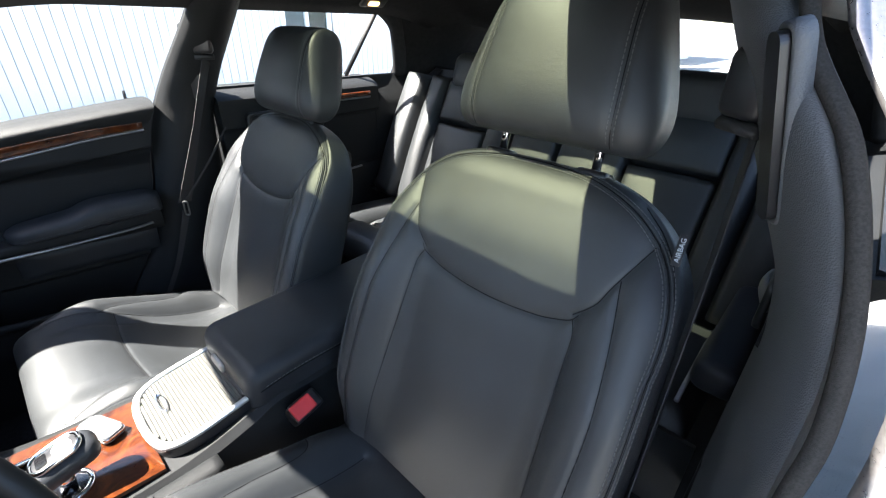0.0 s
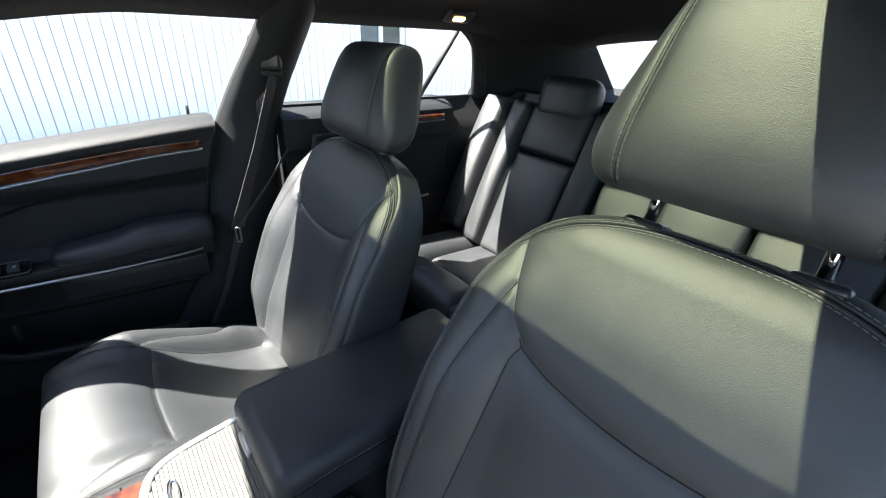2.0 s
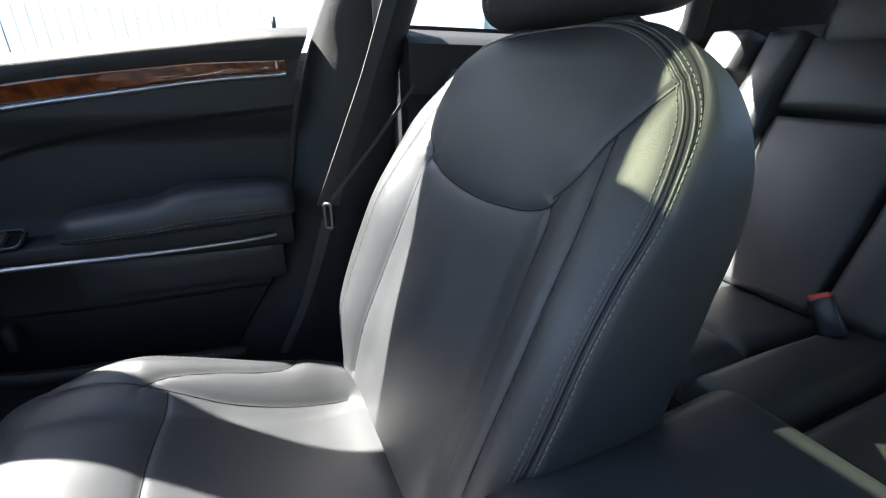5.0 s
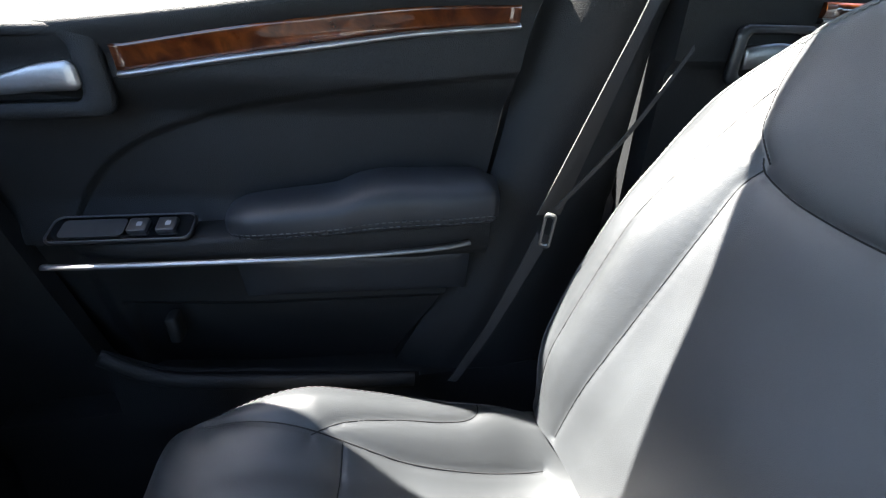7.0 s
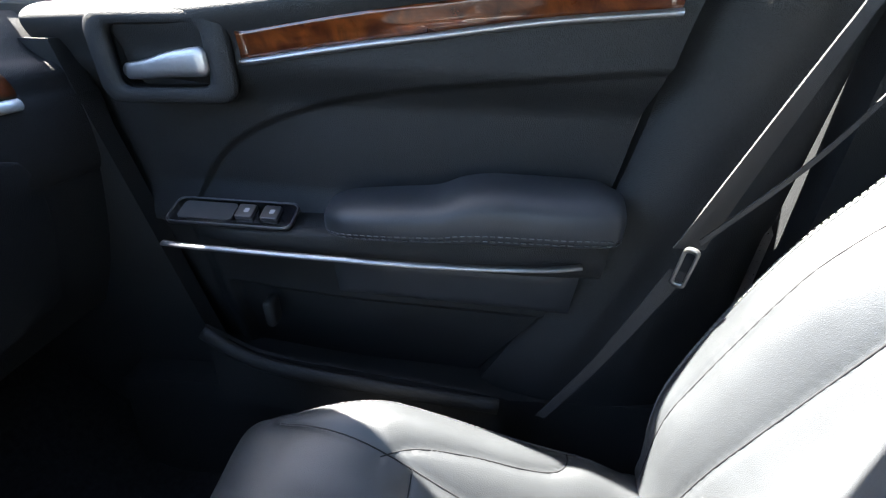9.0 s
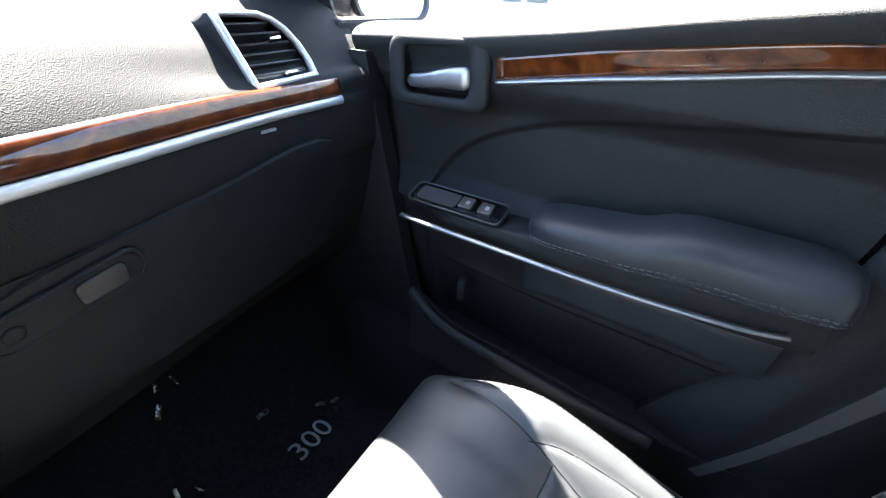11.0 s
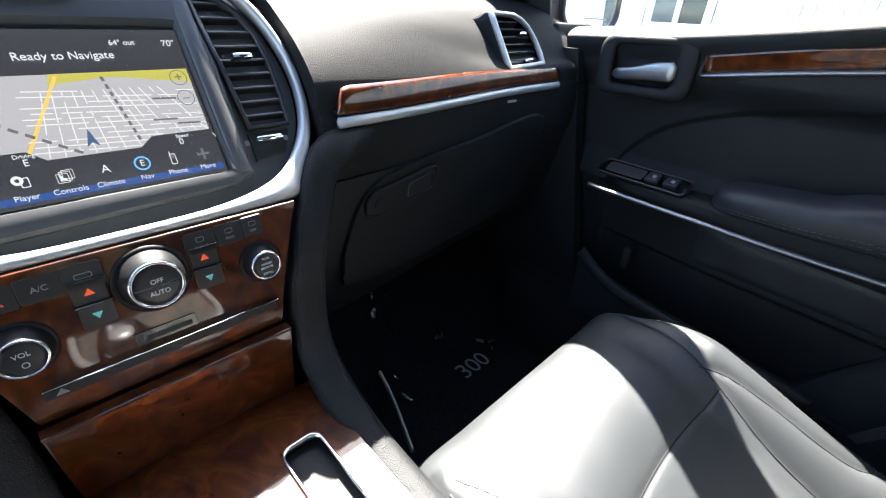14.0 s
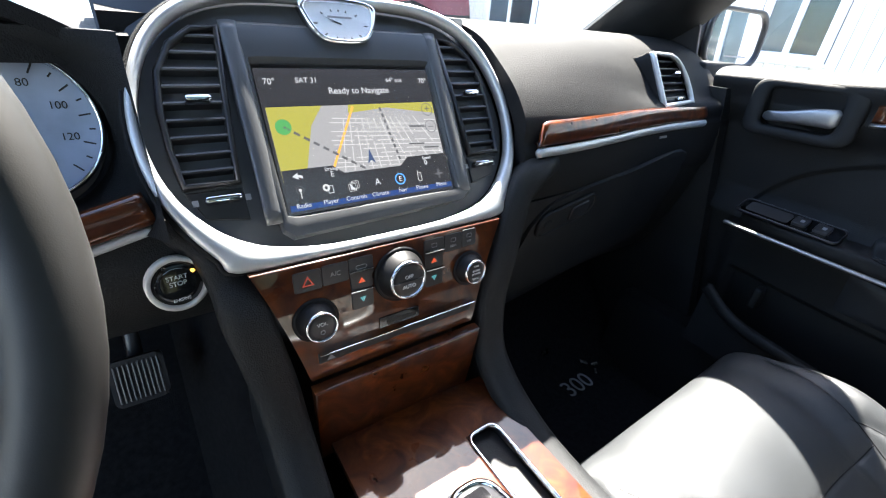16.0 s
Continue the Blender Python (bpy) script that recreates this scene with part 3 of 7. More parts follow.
# passenger side: door cards and pillars
def door_x(y, z):
    """Inner face of the door trim."""
    x = 0.705
    top = belt(y)
    x += 0.1 * max(0.0, z - top + 0.075)
    q = min(max((z - top + 0.02) / 0.02, 0.0), 1.0)
    x += 0.06 * (1 - math.sqrt(max(0.0, 1 - q * q))) - 0.018 * smooth_step(top - 0.06, top - 0.02, z)
    x += 0.03 * smooth_step(0.915, 0.86, z)
    x -= 0.03 * smooth_step(0.76, 0.70, z) * smooth_step(0.42, 0.60, z)
    x += 0.02 * smooth_step(0.70, 0.6, z)
    x += 0.02 * smooth_step(0.3, 0.62, y) + 0.006 + 0.085 * max(0.0, y)
    return x


def belt(y):
    return interp([(-0.9, 1.055), (-0.07, 1.04), (0.17, 1.016), (0.35, 0.993), (0.5, 0.978), (0.72, 0.966)], y)


def door_end(z):
    """Where the door meets the B pillar trim."""
    return interp([(0.42, 0.16), (0.52, 0.105), (0.6, 0.06), (0.7, 0.025), (0.8, -0.002), (0.95, -0.025), (1.04, -0.06)], z)


def door_front(z):
    """Where the door meets the end of the dashboard."""
    return interp([(0.42, 0.58), (0.56, 0.61), (0.76, 0.65), (0.95, 0.685), (1.04, 0.69)], z)


def recess(y):
    """The arched line under which the door card steps back."""
    return interp([(-0.1, 0.922), (-0.02, 0.917), (0.1, 0.905), (0.264, 0.884), (0.34, 0.868), (0.412, 0.845), (0.48, 0.81), (0.53, 0.76), (0.56, 0.70), (0.6, 0.6)], y)


door = thing("front_passenger_door", (0.75, 0.3, 0.4), "black front door card with walnut strip and leather armrest", "car door", kind="structure")


def card(u, v):
    zz = 0.43 + 0.6 * v
    y = door_end(zz) + (door_front(zz) - door_end(zz)) * u
    z = 0.43 + (belt(y) - 0.43) * v
    x = door_x(y, z)
    line = recess(y)
    x += 0.009 * smooth_step(line + 0.005, line - 0.006, z) * smooth_step(0.70, 0.72, z)
    if z < 0.70:
        x += 0.012 * smooth_step(0.6, 0.585, z) * smooth_step(0.54, 0.52, y) + 0.012 * smooth_step(0.54, 0.57, y)
    return Vector((x, y, z))


slab("door_card", card, L(0, 1, 190), L(0, 1, 260), PLASTIC, door, 0.05, (1, 0, 0), "grained black plastic door panel")
# padded upper roll of the door under the glass
slab("sill_roll", lambda u, v: Vector((0.77 + 0.085 * max(0, -0.06 + 0.725 * u) + 0.05 * v, -0.06 + 0.725 * u, belt(-0.06 + 0.725 * u) - 0.0015 - 0.012 * v * v)), L(0, 1, 40), L(0, 1, 6), PLASTIC, door, 0.01, (0, 0, -1))
Ys = L(-0.012, 0.427, 30)
WOOD_BOTTOM = lambda y: interp([(-0.02, 0.972), (0.1, 0.962), (0.211, 0.947), (0.3, 0.935), (0.42, 0.916)], y)
WOOD_H = lambda y: 0.006 + 0.02 * smooth_step(-0.35, 0.28, y)


def crowned(lo, hi, ys_, off, name, mat, parent, label="", xfn=door_x, tail=0.0):
    """A raised strip on the door between two heights along y."""
    ws = L(0, 1, 7)
    verts, faces = [], []
    for y in ys_:
        a, b = lo(y), hi(y)
        for w in ws:
            z = a + (b - a) * w
            verts.append(Vector((xfn(y, z) - off * math.sin(math.pi * min(max(w, 0.04), 0.96)) ** 0.4, y, z)))
    m = len(ws)
    for j in range(len(ys_) - 1):
        for i in range(m - 1):
            faces.append((j * m + i, j * m + i + 1, (j + 1) * m + i + 1, (j + 1) * m + i))
    base = len(verts)
    for y in ys_:
        for z in (lo(y), hi(y)):
            verts.append(Vector((xfn(y, z) + 0.012, y, z)))
    for j in range(len(ys_) - 1):
        faces.append((j * m, (j + 1) * m, base + 2 * j + 2, base + 2 * j))
        faces.append((j * m + m - 1, base + 2 * j + 1, base + 2 * j + 3, (j + 1) * m + m - 1))
    faces.append(tuple([i for i in range(m)] + [base + 1, base]))
    e = (len(ys_) - 1)
    faces.append(tuple([base + 2 * e, base + 2 * e + 1] + [e * m + i for i in range(m - 1, -1, -1)]))
    return mesh(name, verts, faces, mat, parent, label)


crowned(WOOD_BOTTOM, lambda y: WOOD_BOTTOM(y) + WOOD_H(y), Ys, 0.0035, "wood_strip", WOOD, door, "glossy dark walnut burl strip")
crowned(lambda y: WOOD_BOTTOM(y) - 0.0075, WOOD_BOTTOM, Ys, 0.007, "silver_strip", SILVER_DULL, door, "brushed silver trim line")
# inner door handle
DP = Plane((0.768, 0.521, 0.913), (-0.085, -1, 0), (0, 0.06, 1))
bez_out = [(a, b + 0.03 * a) for a, b in round_rect(0.086, 0.048, 0.022, 6)]
bez_in = [(a * 0.86 - 0.002, b * 0.88 + 0.002 + 0.03 * a) for a, b in round_rect(0.066, 0.037, 0.014, 6)]
mesh("handle_bezel", *ring(DP, bez_out, bez_in, 0.01, 0.004), PLASTIC, door, "black handle surround")
part("handle_cup", plate(DP, bez_in, 0.004, 0, -0.022), PLASTIC, door)
cup_wall = [(a, b, w) for w in (0.001, -0.02) for a, b in bez_in]
mesh("cup_wall", [DP.out(*q) for q in cup_wall], [(i, (i + 1) % len(bez_in), len(bez_in) + (i + 1) % len(bez_in), len(bez_in) + i) for i in range(len(bez_in))], PLASTIC, door)


def blade(u, v):
    """A pull handle that swells from its pivot to its free end."""
    x = -0.058 + 0.117 * u
    c = interp([(0, -0.016), (0.3, -0.012), (0.7, -0.004), (1, -0.001)], u)
    h = interp([(0, 0.004), (0.06, 0.0085), (0.35, 0.0105), (0.75, 0.0145), (0.94, 0.0155), (1, 0.009)], u)
    out = interp([(0, 0.0), (0.15, 0.008), (0.6, 0.014), (1, 0.013)], u)
    d = interp([(0, 0.003), (0.2, 0.006), (0.9, 0.0065), (1, 0.003)], u)
    a = 2 * math.pi * v
    return DP.out(x, c + h * math.copysign(abs(math.sin(a)) ** 0.7, math.sin(a)), out + d * math.copysign(abs(math.cos(a)) ** 0.7, math.cos(a)))


hv, hf = sheet(lambda v, u: blade(u, v), [k / 24 for k in range(24)], L(0, 1, 30), True)
mesh("door_handle", hv, hf + [tuple(reversed(range(24))), tuple(range(29 * 24, 30 * 24))], SILVER_DULL, door, "silver pull handle")
part("lock_switch", box(DP.out(-0.008, 0.022, -0.012), (0.012, 0.05, 0.016), 0.002), PIANO, door, "black lock rocker")
# armrest pad
def pad_pt(u, v):
    y = 0.347 - 0.345 * u
    top = interp([(0, 0.75), (0.03, 0.763), (0.1, 0.773), (0.25, 0.78), (0.4, 0.786), (0.5, 0.799), (0.6, 0.804), (0.9, 0.803), (1, 0.79)], u)
    low = interp([(0, 0.732), (0.05, 0.728), (0.4, 0.733), (1, 0.742)], u)
    out = interp([(0, 0.0), (0.01, 0.03), (0.04, 0.052), (0.12, 0.066), (0.3, 0.071), (0.8, 0.075), (0.94, 0.07), (0.985, 0.05), (1, 0.02)], u)
    a = v * math.pi * 0.98
    zc, zh = (top + low) / 2, (top - low) / 2
    return Vector((0.72 + 0.075 * max(0, y) - out * math.sin(a) ** 0.55, y, zc + zh * math.copysign(abs(math.cos(a)) ** 0.7, math.cos(a))))


mesh("armrest_pad", *sheet(pad_pt, L(0, 0.1, 16) + L(0.115, 0.9, 46) + L(0.91, 1, 12), L(0, 1, 30)), LEATHER_SMOOTH, door, "stitched black leather armrest")
for k in (0.57, 0.64):
    part("armrest_stitching", stitches([pad_pt(u, k) + Vector((-0.001, 0, 0)) for u in L(0.04, 0.985, 60)], (-1, 0, 0), 0.005, 0.003, 0.0007, 0.0008), DARK_THREAD, door)
# ledge under the armrest with switch panel
def ledge(u, v):
    y = 0.54 - 0.53 * u
    top = interp([(0, 0.732), (0.35, 0.737), (1, 0.75)], u)
    out = interp([(0, 0.0), (0.04, 0.03), (0.2, 0.052), (0.75, 0.052), (1, 0.03)], u)
    a = v * math.pi
    return Vector((0.722 + 0.07 * max(0, y) - out * min(1, math.sin(a) ** 0.35), y, 0.725 + (top - 0.725) * math.copysign(abs(math.cos(a)) ** 0.6, math.cos(a)) - (0.02 if v > 0.5 else 0) * (v - 0.5) * 2))


mesh("armrest_ledge", *sheet(ledge, L(0, 1, 40), L(0, 1, 18)), PLASTIC, door)
bl = spline([(0.702, 0.545, 0.709), (0.694, 0.5, 0.71), (0.68, 0.35, 0.711), (0.672, 0.2, 0.711), (0.674, 0.09, 0.711), (0.684, 0.04, 0.711)], 6)
mesh("lower_strip", *tube(bl, 0.005, 0.0035, (0, 0, 1), 8), SILVER_DULL, door, "thin bright trim line")
SW = Plane((0.722, 0.458, 0.742), (-0.06, -1, 0), (0.9, 0, 0.35))
part("switch_panel", plate(SW, round_rect(0.077, 0.019, 0.008), 0.004, 0.001), PIANO, door, "gloss black window switch panel")
mesh("switch_frame", *ring(SW, round_rect(0.08, 0.022, 0.01), round_rect(0.077, 0.019, 0.008), 0.005), SATIN, door)
part("pull_pocket", plate(SW, round_rect(0.035, 0.014, 0.006, 5, -0.032), 0.001, 0, 0.004), RUBBER, door)
for k in (0.018, 0.05):
    part("window_switch", plate(SW, round_rect(0.011, 0.011, 0.003, 4, k), 0.005, 0.0015, 0.004), SATIN, door)
    part("switch_mark", plate(SW, round_rect(0.003, 0.0035, 0.001, 2, k + 0.002), 0.0003, 0, 0.0091), GREY_INK, door)
# lower padded insert and map pocket
def insert_pt(u, v):
    y = 0.35 - 0.32 * u
    z = 0.685 - 0.075 * v + 0.0 * u
    e = min(u, 1 - u, 0.15) / 0.15 * min(v, 1 - v, 0.2) / 0.2
    return Vector((door_x(y, z) - 0.002 - 0.008 * e ** 0.5, y, z))


mesh("lower_insert", *sheet(insert_pt, L(0, 1, 26), L(0, 1, 14)), LEATHER_SMOOTH, door, "smooth black lower door insert")
pk = spline([(0.695, 0.525, 0.575), (0.684, 0.45, 0.535), (0.666, 0.3, 0.523), (0.658, 0.12, 0.505)], 8)
mesh("pocket_lip", *tube(pk, 0.008, 0.012, (0, 0, 1), 10), PLASTIC, door)
slab("pocket_wall", lambda u, v: Vector((0.697 - 0.034 * u + 0.01 * v, 0.53 - 0.42 * u, 0.44 + (interp([(0, 0.575), (0.2, 0.535), (0.55, 0.523), (1, 0.505)], u) - 0.44) * v)), L(0, 1, 20), L(0, 1, 5), PLASTIC, door, 0.006, (1, 0, 0), "map pocket")
part("bottle_rest", box((0.757, 0.455, 0.57), (0.03, 0.016, 0.045), 0.006, 3), PLASTIC, door, "", True)
# lock pin and glass
mesh("lock_pin", *tube([(0.812, -0.013, 1.03), (0.812, -0.013, 1.058)], 0.004, seg=10), SATIN, door)
def glass_x(z):
    return 0.83 - 0.19 * max(0, (z - 1.03)) / 0.3


def pane(name, pts, parent, mat=GLASS, side=1):
    """A side window pane from (y, z) points on the leaning glass plane."""
    bm = bmesh.new()
    bm.faces.new([bm.verts.new((side * glass_x(z), y, z)) for y, z in pts])
    ob = part(name, bm, mat, parent, "clear side glass")
    ob.visible_shadow = False
    return ob


pane("door_glass", [(-0.07, 1.03), (0.35, 0.98), (0.66, 0.955), (0.64, 1.03), (0.42, 1.27), (0.25, 1.325), (0.0, 1.335), (-0.19, 1.33)], door)

# B pillar and its lower trim, passenger side; the other one is its mirror
def b_pillar(side):
    p = thing("b_pillar", (side * 0.74, -0.15, 0.4), "black padded B pillar trim with belt anchor", "pillar", "b pillars", "structure")

    def f(u, v):
        z = 0.36 + (1.36 - 0.36) * v
        a = interp([(0.36, 0.2), (0.43, 0.15), (0.52, 0.1), (0.6, 0.055), (0.7, 0.02), (0.8, -0.01), (0.95, -0.04), (1.03, -0.07), (1.32, -0.19), (1.4, -0.21)], z)
        b = interp([(0.36, -0.2), (0.6, -0.2), (0.95, -0.215), (1.03, -0.235), (1.32, -0.315), (1.4, -0.33)], z)
        x = interp([(0.36, 0.76), (0.7, 0.755), (1.0, 0.755), (1.1, 0.728), (1.2, 0.675), (1.33, 0.6), (1.4, 0.57)], z)
        bulge = 0.045 * math.sin(math.pi * u) ** 0.6
        step = 0.006 * smooth_step(0.745, 0.74, z)
        return Vector((side * (x - bulge + step), a + (b - a) * u, z))

    slab("pillar_trim", f, L(0, 1, 18), L(0, 1, 60), PLASTIC, p, 0.02, (side, 0, 0))
    return p


b_right = b_pillar(1)

# rear door cards, mirrored
def rear_card(u, v):
    z = 0.42 + (1.05 - 0.42) * v
    y = -0.225 - 0.62 * u
    x = 0.715 + 0.08 * smooth_step(1.01, 1.055, z) ** 2 + 0.012 * smooth_step(0.93, 0.92, z) * smooth_step(0.72, 0.73, z)
    return Vector((x, y, z))


def rear_strip(side, lo, hi, off, name, mat, door_, label):
    ob = crowned(lambda y: lo, lambda y: hi, L(-0.8, -0.42, 16), off, name, mat, door_, label, lambda y, z: 0.713)
    if side < 0:
        ob.data.transform(Matrix.Scale(-1, 4, (1, 0, 0)))
        ob.data.flip_normals()


def rear_side_door(side, name, label):
    d = thing(name, (side * 0.76, -0.6, 0.4), label, "car door", kind="structure")
    flip = Vector((side, 1, 1))
    slab("door_card", lambda u, v: rear_card(u, v) * flip, L(0, 1, 30), L(0, 1, 60), PLASTIC, d, 0.06, (side, 0, 0))
    slab("sill_roll", lambda u, v: Vector((side * (0.775 + 0.035 * v), -0.235 - 0.75 * u, 1.052 - 0.004 * v)), L(0, 1, 20), L(0, 1, 4), PLASTIC, d, 0.012, (0, 0, -1))
    rear_strip(side, 0.985, 1.003, 0.006, "wood_strip", WOOD, d, "thin walnut strip")
    rear_strip(side, 0.978, 0.985, 0.007, "silver_strip", SILVER_DULL, d, "")
    RD = Plane((side * 0.712, -0.36, 0.94), (0, -side, 0), (0, 0, 1))
    mesh("handle_bezel", *ring(RD, round_rect(0.06, 0.036, 0.014), round_rect(0.045, 0.026, 0.01), 0.01), SATIN, d)
    mesh("door_handle", *tube([RD.out(side * p.x, p.y, p.z) for p in spline([(-0.04, -0.004, 0.002), (0, 0.002, 0.014), (0.045, -0.004, 0.012)], 6)], 0.014, 0.006, (-side, 0, 0), 14), SILVER_DULL, d, "silver pull handle")
    part("armrest_pad", box((side * 0.69, -0.5, 0.77), (0.07, 0.32, 0.06), 0.02, 4), LEATHER_SMOOTH, d, "", True)
    mesh("lower_strip", *tube([(side * 0.655, -0.32, 0.725), (side * 0.65, -0.5, 0.727), (side * 0.66, -0.7, 0.735)], 0.004), SILVER_DULL, d)
    mesh("lock_pin", *tube([(side * 0.79, -0.74, 1.045), (side * 0.79, -0.74, 1.07)], 0.004, seg=10), CHROME, d)
    pane("door_glass", [(-0.24, 1.045), (-0.33, 1.33), (-0.62, 1.328), (-0.73, 1.31), (-0.81, 1.275), (-0.755, 1.055)], d, side=side)
    pane("quarter_glass", [(-0.77, 1.055), (-0.825, 1.265), (-0.9, 1.225), (-0.965, 1.15), (-0.985, 1.07)], d, side=side)
    mesh("divider_bar", *tube([(side * (glass_x(1.05) - 0.005), -0.762, 1.05), (side * (glass_x(1.27) - 0.005), -0.818, 1.275)], 0.008, 0.01, (1, 0, 0), 8), RUBBER, d, "black window divider")
    return d


rear_side_door(1, "rear_passenger_door", "black rear door card with thin walnut strip")
rear_side_door(-1, "rear_driver_door", "black rear door card on the driver's side")

# window frames: roof rail, A pillar, C pillar
def rail(side):
    t = thing("roof_rail", (side * 0.62, 0, 1.33), "dark cloth roof rail above the side windows", "roof rail", "roof rails", "structure")
    line = spline([(0.87, 0.92, 0.95), (0.815, 0.825, 1.05), (0.725, 0.60, 1.2), (0.655, 0.41, 1.29), (0.64, 0.2, 1.335), (0.632, 0, 1.348), (0.63, -0.3, 1.35), (0.63, -0.6, 1.345), (0.645, -0.78, 1.32), (0.68, -0.9, 1.265), (0.73, -0.97, 1.18), (0.77, -1.01, 1.05)], 6)
    if side > 0:
        line = [p + Vector((-0.03, 0, -0.012)) * smooth_step(0.55, 0.3, p.y) * smooth_step(-0.8, -0.5, p.y) for p in line]
    else:
        line = [p + Vector((0.0, 0.0, 0.05 * smooth_step(-0.3, 0.15, p.y))) for p in line]
    mesh("rail_trim", *tube([(side * p.x, p.y, p.z) for p in line], 0.032, 0.024, (side, 0, 0.3), 12), FABRIC, t)
    mesh("door_seal", *tube([(side * (p.x + 0.02), p.y, p.z - 0.03) for p in line[2:]], 0.009, seg=8), RUBBER, t, "black rubber door seal")
    return t


rail(1)
rail(-1)


def a_pillar(side):
    t = thing("a_pillar", (side * 0.76, 0.7, 1.0), "black A pillar trim beside the windscreen", "pillar", "a pillars", "structure")
    def f(u, v):
        inner = Vector((0.745, 1.05, 0.965)) * (1 - v) + Vector((0.575, 0.45, 1.325 if side > 0 else 1.37)) * v
        outer = Vector((0.86, 0.885, 0.945)) * (1 - v) + Vector((0.65, 0.38, 1.305 if side > 0 else 1.35)) * v
        p = inner * (1 - u) + outer * u + Vector((-0.02, -0.035, 0.0)) * math.sin(math.pi * u)
        return Vector((side * p.x, p.y, p.z))
    slab("pillar_trim", f, L(0, 1, 10), L(0, 1, 24), PLASTIC, t, 0.03, (side * 0.4, 0.6, 0))
    return t


a_pillar(1)
a_pillar(-1)


def c_pillar(side):
    t = thing("c_pillar", (side * 0.66, -1.2, 1.05), "dark cloth C pillar trim", "pillar", "c pillars", "structure")

    def f(u, v):
        a = Vector((0.79, -0.98, 1.03)) * (1 - v) + Vector((0.65, -0.8, 1.34)) * v + Vector((0, -0.075, 0)) * math.sin(math.pi * v)
        b = Vector((0.62 if side > 0 else 0.47, -1.72, 1.06)) * (1 - v) + Vector((0.52 if side > 0 else 0.42, -1.3, 1.3)) * v
        p = a * (1 - u) + b * u + Vector((-0.05, 0, 0)) * math.sin(math.pi * u)
        return Vector((side * p.x, p.y, p.z))

    slab("pillar_trim", f, L(0, 1, 16), L(0, 1, 14), FABRIC, t, 0.02, (side, 0, 0))
    return t


c_pillar(1)
c_pillar(-1)

# rear shelf, rear window, windscreen, header
shelf = slab("rear_shelf", lambda u, v: Vector((u, v, 1.045 + 0.02 * smooth_step(-1.2, -1.7, v))), L(-0.72, 0.72, 12), L(-1.75, -1.1, 8), FABRIC, None, -0.02, label="dark rear parcel shelf below the window", kind="structure")
tagged(shelf, category="parcel shelf")


def screen_glass(name, fn, label, n):
    ob = mesh(name, *sheet(fn, L(-1, 1, 20), L(0, 1, 10)), GLASS, None, label)
    ob.visible_shadow = False
    tagged(ob, category="window", kind="structure")
    return ob


screen_glass("window_3", lambda u, v: Vector((u * (0.7 - 0.15 * v), -1.74 + 0.42 * v + 0.06 * u * u * 0, 1.07 + 0.235 * v - 0.02 * u * u)), "clear curved rear window", 3)
screen_glass("window_4", lambda u, v: Vector((u * (0.82 - 0.24 * v), 1.18 - 0.68 * v - 0.22 * u * u * (1 - 0.4 * v), 0.99 + 0.345 * v - 0.03 * u * u)), "clear raked windscreen", 4)
hdr = slab("ceiling_header", lambda u, v: Vector((u * 0.6, 0.41 + (0.12 - 0.1 * u * u) * v, 1.325 - 0.01 * v - 0.045 * u * u)), L(-1, 1, 24), L(0, 1, 4), FABRIC, None, 0.03, label="dark cloth windscreen header", kind="structure")
tagged(hdr, category="headliner")
rear_hdr = slab("rear_header", lambda u, v: Vector((u * 0.6, -1.32 - 0.08 * v, 1.285 + 0.02 * (1 - v) - 0.03 * u * u)), L(-1, 1, 24), L(0, 1, 4), FABRIC, None, 0.03, label="dark trim above the rear window", kind="structure")
tagged(rear_hdr, category="headliner")
# firewall and bulkheads that close the cabin below
fw = part("wall_front", box((0, 1.14, 0.66), (1.6, 0.02, 0.6), 0.004), CARPET)
tagged(fw, "black carpeted firewall under the dashboard", "firewall", kind="structure")
rb = part("wall_rear", box((0, -1.16, 0.7), (1.5, 0.02, 0.75), 0.004), CARPET)
tagged(rb, "black panel behind the rear seat", "bulkhead", kind="structure")
# outer skin panels that close the doors and sills
def skin(side, y0, y1, name, label):
    top = lambda y: belt(y) - 0.035 if side > 0 else 0.99
    ob = slab(name, lambda u, v: Vector((side * (0.90 + 0.03 * math.sin(v * 2.6) - 0.05 * v * v), y0 + (y1 - y0) * u, 0.3 + (top(y0 + (y1 - y0) * u) - 0.3) * v)), L(0, 1, 16), L(0, 1, 14), CAR_PAINT, None, 0.004, (side, 0, 0), label, "structure")
    tagged(ob, category="car body")
    return ob


skin(1, -1.2, 1.2, "body_side", "silver grey outer body side")

hinge_post = part("hinge_post_right", box((0.85, 0.74, 0.63), (0.14, 0.05, 0.68), 0.006), PLASTIC)
tagged(hinge_post, "black hinge post ahead of the passenger door", "pillar", kind="structure")
# kick panels and sills that close the footwells
for side, nm in ((1, "right"), (-1, "left")):
    kp = slab(f"kick_panel_{nm}", lambda u, v: Vector((side * (0.765 if side > 0 else 0.738), door_front(0.25 + 0.68 * v) - 0.03 + (1.15 - door_front(0.25 + 0.68 * v)) * u, 0.25 + 0.68 * v)), L(0, 1, 8), L(0, 1, 8), PLASTIC, None, 0.03, (side, 0, 0), "black plastic kick panel beside the footwell", "structure")
    tagged(kp, category="kick panel")
sr = slab("door_sill_right", lambda u, v: Vector((0.69 + 0.03 * v, -0.9 + 1.6 * u, 0.26 + 0.19 * v)), L(0, 1, 12), L(0, 1, 6), PLASTIC, None, 0.2, (1, 0, 0), "black plastic sill below the doors", "structure")
